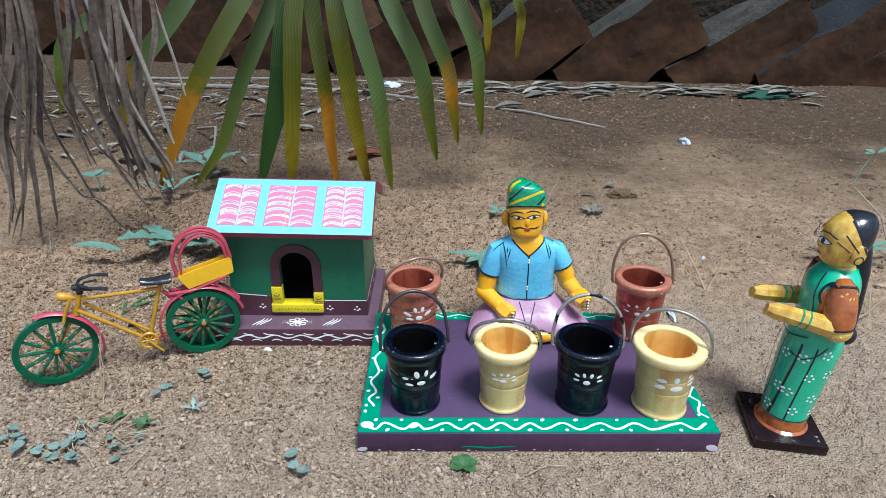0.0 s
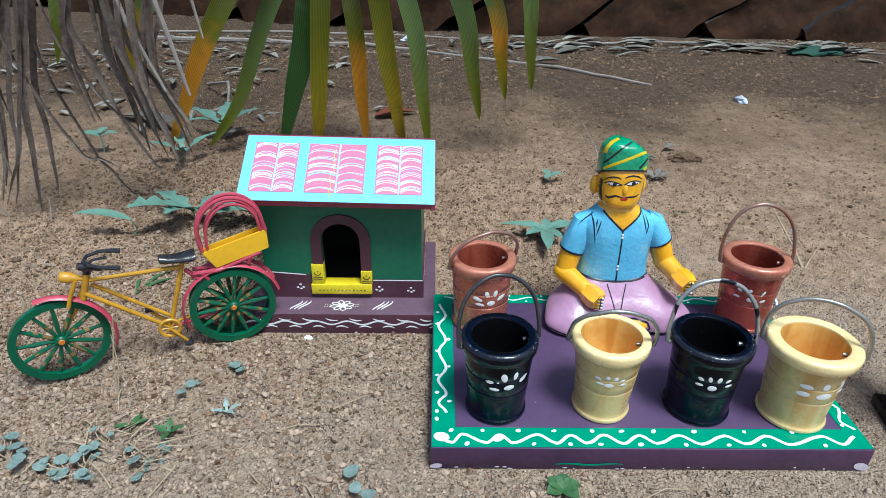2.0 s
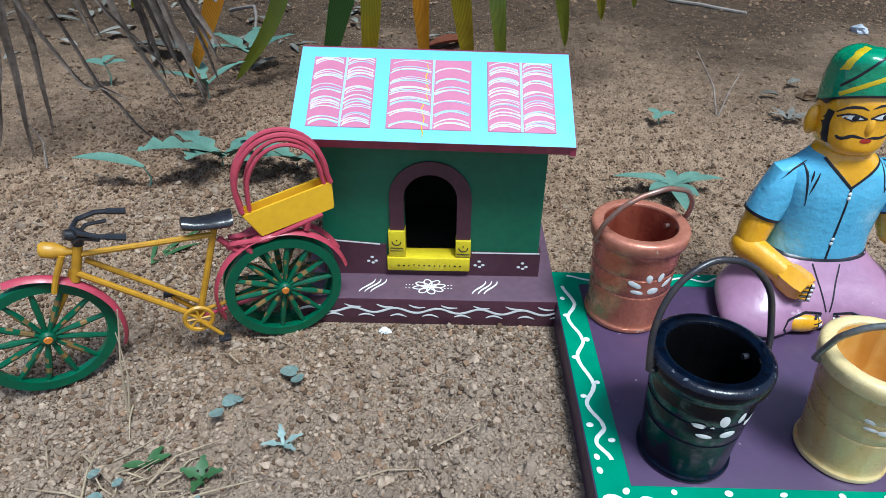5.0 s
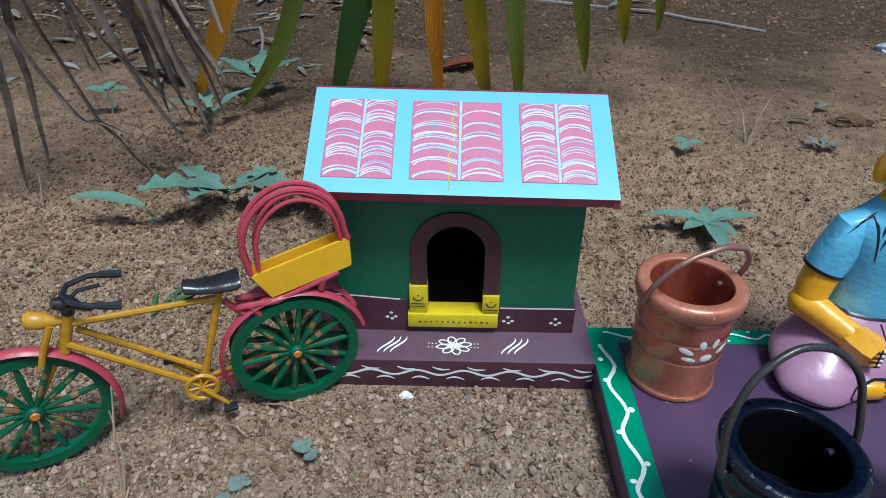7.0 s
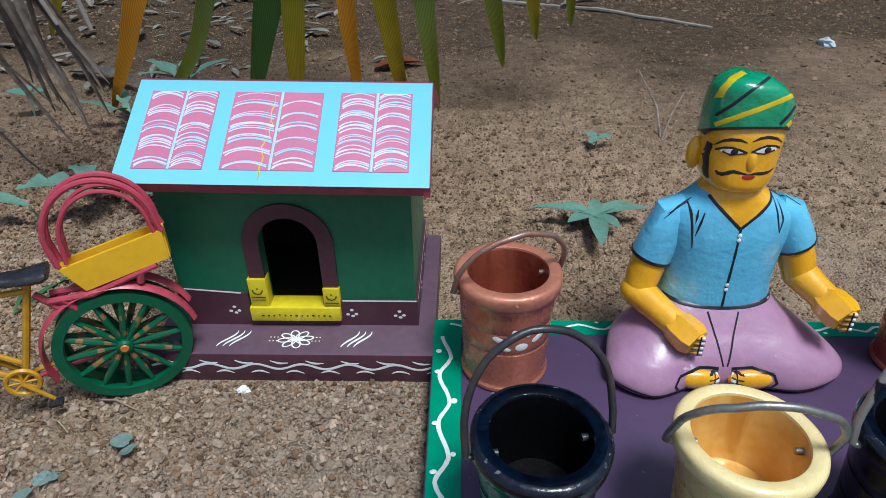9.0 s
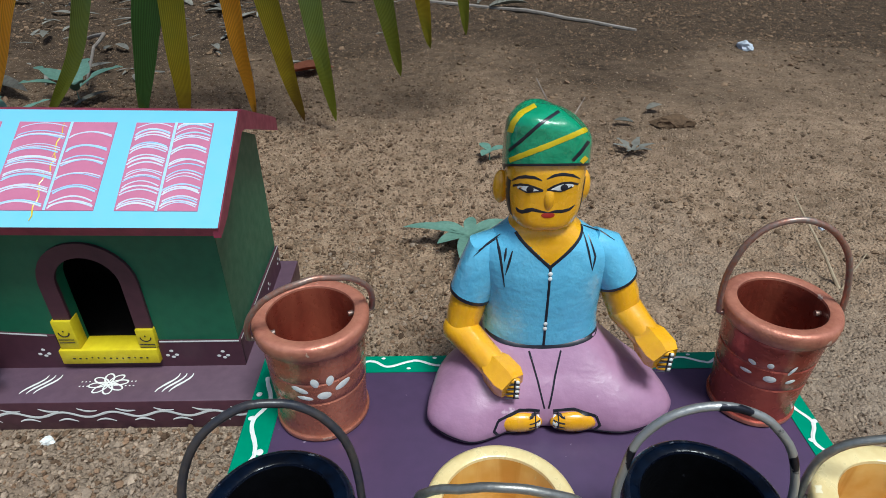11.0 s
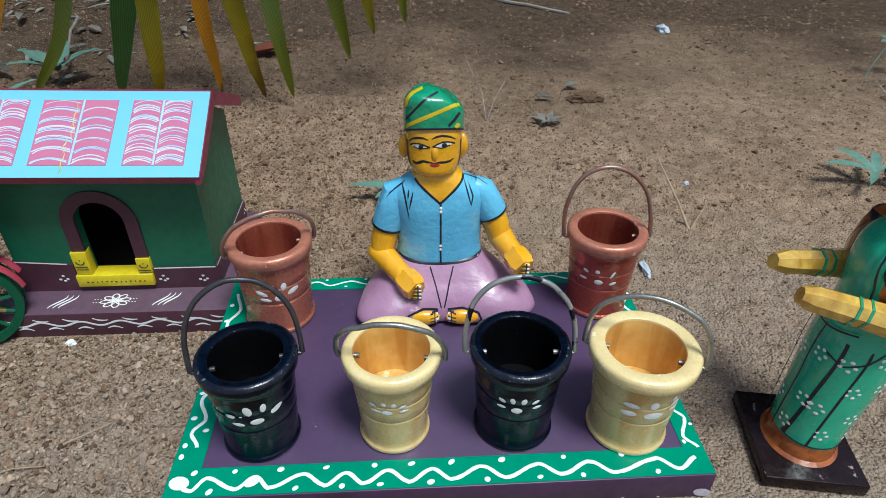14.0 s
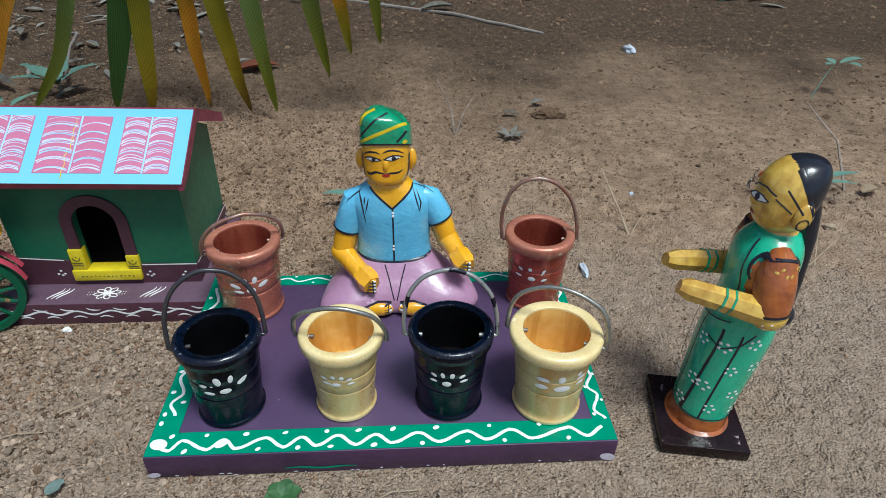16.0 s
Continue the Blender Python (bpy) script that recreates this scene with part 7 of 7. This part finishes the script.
    round_weed("sprout", sprout, (-0.224, 0.084), [(0.002, 0.006, 0.0050), (-0.003, -0.005, 0.0046), (0.007, 0.008, 0.0036)], WEED_PALE, "sprouts")
    round_weed("sprout", sprout, (-0.062, -0.009), [(0.0, 0.0, 0.0066)], WEED_PALE, "sprouts")
    round_weed("sprout", sprout, (-0.046, -0.033), [(0.0, 0.0, 0.0060), (-0.010, 0.004, 0.0050)], WEED_PALE, "sprouts")
    weed("sprout", sprout, (-0.181, 0.061), [(0, 0, .003, a, .013, .005, 2) for a in (20, 110, 200, 320)], WEED_PALE, [(0, 0, 0.003)], group="sprouts")
    weed("clover", "bright green three-part leaf by the board", (0.102, -0.024), [(0, 0, .004, a, .014, .012, 0) for a in (80, 200, 320, 20, 140)], WEED_BRIGHT, [(0, 0, 0.004)])
    weed("clover", "bright green weed among dry stalks", (-0.223, 0.036), [(0, 0, .006, a, .013, .008, 2) for a in (10, 100, 170, 270)], WEED_BRIGHT, [(0, 0, 0.008)])
    weed("clover", "bright green weed among dry stalks", (-0.260, 0.046), [(0, 0, .005, a, .014, .005, 0) for a in (30, 70, 190)], WEED_BRIGHT, [(0, 0, 0.008)])
    # dry twigs and straws
    twig("forked_twig", "pale dry forked twig standing in the soil", [(0.467, 0.323, -0.004), (0.458, 0.345, 0.02), (0.440, 0.385, 0.055)], 0.0017, STRAW)
    twig("forked_twig", "pale dry forked twig standing in the soil", [(0.467, 0.323, -0.002), (0.476, 0.329, 0.014), (0.486, 0.335, 0.028)], 0.0013, STRAW)
    twig("straw", "thin pale straw lying on the soil", [(0.60, 0.215, 0.002), (0.645, 0.24, 0.012), (0.70, 0.28, 0.02)], 0.0013, STRAW)
    twig("straw", "thin pale straw lying on the soil", [(0.655, 0.245, 0.004), (0.668, 0.275, 0.03)], 0.001, STRAW)
    twig("dry_twig", "dark dry branched twig", [(0.80, 0.42, 0.0), (0.80, 0.47, 0.05), (0.77, 0.52, 0.09)], 0.0018, DRY)
    twig("dry_twig", "dark dry branched twig", [(0.277, 0.625, -0.003), (0.272, 0.65, 0.03), (0.25, 0.68, 0.07)], 0.0016, DRY)
    twig("dry_twig", "dark dry branched twig", [(0.277, 0.625, -0.003), (0.29, 0.64, 0.025), (0.31, 0.66, 0.055)], 0.0014, DRY)
    twig("dry_twig", "dark dry branched twig", [(-0.538, 0.432, -0.003), (-0.55, 0.46, 0.02), (-0.575, 0.47, 0.05)], 0.0014, DRY)
    twig("dry_twig", "dark dry branched twig", [(-0.60, 0.44, -0.003), (-0.62, 0.45, 0.02), (-0.66, 0.46, 0.04)], 0.0012, DRY)
    twig("straw", "pale grass stalk leaning on the front wheel", [(-0.292, 0.089, -0.003), (-0.2875, 0.093, 0.04), (-0.282, 0.100, 0.074)], 0.0009, STRAW)
    twig("straw", "pale grass stalk leaning on the front wheel", [(-0.290, 0.087, -0.003), (-0.2850, 0.092, 0.03), (-0.287, 0.098, 0.058)], 0.0008, STRAW)
    for pts in ([(-0.289, 0.092), (-0.278, 0.063)], [(-0.253, 0.025), (-0.205, -0.013)], [(-0.225, 0.021), (-0.191, 0.034)], [(-0.148, -0.003), (-0.131, -0.017)], [(-0.132, 0.038), (-0.096, 0.046)], [(-0.244, 0.138), (-0.226, 0.125)], [(-0.10, -0.02), (-0.085, -0.035)], [(-0.09, 0.055), (-0.06, 0.075)], [(-0.225, 0.16), (-0.195, 0.15)], [(-0.30, 0.05), (-0.26, 0.02)], [(0.16, -0.03), (0.20, -0.02)], [(-0.02, -0.03), (0.01, -0.05)]):
        (xa, ya), (xb, yb) = pts
        twig("straw", "short pale straw lying in the gravel", [(xa, ya, 0.002), ((xa + xb) / 2, (ya + yb) / 2, 0.006), (xb, yb, 0.002)], 0.0008, STRAW)
    # tangle of thin dry stalks among the creeping weed
    for k in range(26):
        xa, ya, a, ln = (rs.uniform(-0.33, -0.19), rs.uniform(-0.035, 0.05), rs.uniform(0, math.pi), rs.uniform(0.018, 0.055)) if k < 16 else (rs.uniform(-0.275, -0.225), rs.uniform(0.012, 0.045), rs.uniform(-0.5, 1.0), rs.uniform(0.012, 0.030))
        xb, yb = xa + ln * math.cos(a), ya + 0.7 * ln * math.sin(a)
        twig("straw", "short pale straw lying in the gravel", [(xa, ya, 0.002), ((xa + xb) / 2 + rs.uniform(-.004, .004), (ya + yb) / 2, rs.uniform(0.003, 0.009)), (xb, yb, rs.uniform(0.002, 0.008))], rs.uniform(0.0005, 0.0009), STRAW)
    # sticks and scraps farther off
    twig("long_stick", "long grey dry stick lying on the soil", [(-0.92, 1.74, 0.004), (-0.45, 1.69, 0.006), (-0.25, 1.656, 0.004), (-0.05, 1.60, 0.004), (0.328, 1.355, 0.004), (0.535, 1.207, 0.002)], 0.008, DRY_PALE, "stick", "sticks")
    twig("long_stick", "long grey dry stick lying on the soil", [(-0.95, 1.80, 0.01), (-0.5, 1.78, 0.02), (-0.1, 1.80, 0.015), (0.25, 1.78, 0.01)], 0.0045, DRY_PALE, "stick", "sticks")
    twig("long_stick", "long grey dry stick lying on the soil", [(0.35, 1.75, 0.004), (0.7, 1.74, 0.008), (1.05, 1.72, 0.006), (1.35, 1.58, 0.002)], 0.005, DRY_PALE, "stick", "sticks")
    twig("curved_stem", "curved dry stem beside the weeds", [(-0.55, 1.15, 0.01), (-0.47, 1.05, 0.04), (-0.43, 0.93, 0.05), (-0.42, 0.86, 0.01)], 0.004, DRY_PALE, "stick", "sticks")
    for nm, lab, x, y, a, ln, wd, mat in (("dead_leaf", "long grey-green dead leaf on the soil", -0.65, 0.91, -30, 0.19, 0.035, LITTER), ("dead_leaf", "curled red-brown dead leaf on the soil", -0.13, 0.93, 15, 0.085, 0.04, RED_LEAF), ("dead_leaf", "grey curled dead leaf beside the stick", 0.25, 1.40, 10, 0.09, 0.04, LITTER),
                                       ("dead_leaf", "brown dead leaf on the soil", 0.42, 0.74, 30, 0.03, 0.014, LITTER), ("dead_leaf", "brown dead leaf on the soil", 0.39, 0.70, 170, 0.026, 0.012, LITTER), ("dead_leaf", "yellowed fallen leaf on the soil", 0.81, 0.40, 20, 0.03, 0.018, STRAW)):
        bm = bmesh.new()
        blade(bm, (0, 0, 0.006), radians(a), ln, wd, droop=0.1, fold=0.5, rise=0.15)
        bmesh.ops.solidify(bm, geom=bm.faces[:], thickness=0.0006)
        ob = link_mesh(nm, bm, mat)
        ob.location = (x, y, gz(x, y))
        tagged(ob, lab, "leaf", "fallen leaves")

    def lump(name, label, x, y, r, mat, cat, seed):
        bm = bmesh.new()
        bmesh.ops.create_icosphere(bm, subdivisions=3, radius=1.0)
        for v in bm.verts:
            k = 1 + 0.5 * noise.noise(v.co * 1.6 + Vector((seed, 0, 0))) + 0.2 * noise.noise(v.co * 4 + Vector((0, seed, 0)))
            v.co = Vector((v.co.x * r[0] * k, v.co.y * r[1] * k, v.co.z * r[2] * k))
        ob = link_mesh(name, bm, mat)
        ob.location = (x, y, gz(x, y) + r[2] * 0.4)
        return tagged(ob, label, cat)
    lump("plastic_scrap", "crumpled white plastic scrap on the soil", 0.704, 1.077, (0.012, 0.018, 0.010), SCRAP, "scrap", 1)
    lump("paper_scrap", "small white chip in the gravel", -0.129, 0.168, (0.0042, 0.0032, 0.0026), WHITE, "scrap", 2)
    lump("feather_scrap", "grey-white fluff beside the board", 0.392, 0.250, (0.004, 0.012, 0.003), SCRAP, "scrap", 3)
    lump("cloth_scrap", "dark green cloth scrap by the edging", 1.165, 1.62, (0.075, 0.045, 0.012), CLOTH, "cloth", 4)
    lump("plastic_scrap", "white plastic scrap among the litter", -0.09, 1.78, (0.03, 0.02, 0.012), SCRAP, "scrap", 5)
    lump("pebble", "small pale pebble on bare soil", 0.497, 0.415, (0.0035, 0.003, 0.0025), SCRAP, "pebble", 6)
    lump("pebble", "small yellowish pebble on bare soil", 0.722, 0.326, (0.007, 0.006, 0.004), STRAW, "pebble", 7)
    lump("soil_clod", "dark clod of soil", 0.44, 0.69, (0.026, 0.012, 0.009), CLOD, "clod", 8)


def build_litter():
    """Shreds of dead leaf: thick along the edging and in the far corner behind the house."""
    rs = random.Random(41)
    bm = bmesh.new()
    LY = lambda u: 1.71 - 0.10 * (u - 0.5)
    for k in range(760):
        if k < 85:
            x = rs.uniform(0.2, 1.3)
            y = LY(x) + rs.gauss(0, 0.05)
            ln = rs.uniform(0.03, 0.11)
        else:
            x, y = rs.uniform(-1.25, 0.25), rs.uniform(0.80, 1.85)
            if rs.random() > (0.25 + 0.75 * min(1, max(0, (y - 0.9) / 0.7))) or rs.random() < 0.25 + 0.6 * (x > -0.25) * (y < 1.5):
                continue
            ln = rs.uniform(0.015, 0.07)
        blade(bm, (x, y, gz(x, y) + rs.uniform(0.002, 0.012)), rs.uniform(-0.5, 0.6) + (math.pi if rs.random() < 0.5 else 0) if k < 85 else rs.uniform(0, 6.28), ln, ln * rs.uniform(0.12, 0.4), droop=rs.uniform(0, 0.25), fold=rs.uniform(0, 0.6), rise=rs.uniform(0, 0.3))
    tagged(link_mesh("leaf_litter", bm, LITTER), "grey-brown shreds of dead leaf along the edging", "leaf litter", kind="stuff")
    # small dark crumbs over the far soil
    r2 = np.random.RandomState(77)
    n = 38000
    x, y = r2.uniform(-1.1, 1.6, n), 0.35 + 1.5 * r2.rand(n)
    ok = r2.rand(n) < np.clip(0.25 + 0.9 * value_noise(x, y, 6, 31), 0, 1)
    x, y = x[ok], y[ok]
    size = 0.0015 * np.exp(r2.randn(len(x)) * 0.45) * np.clip(0.75 + 0.35 * y, 0.8, 1.3)
    size = np.clip(size, 0.0009, 0.0055)
    scatter_rocks("soil_crumbs", "dark crumbs of earth over the soil", np.stack([x, y, ground_height(x, y) + size * 0.2], -1), size, 0.6, CRUMB, 78)


build_edging()
build_board()
build_house()
build_rickshaw()
build_buckets()
build_seated_doll()
build_standing_doll()
build_palm()
build_weeds()
build_ground()
build_litter()
build_gravel()
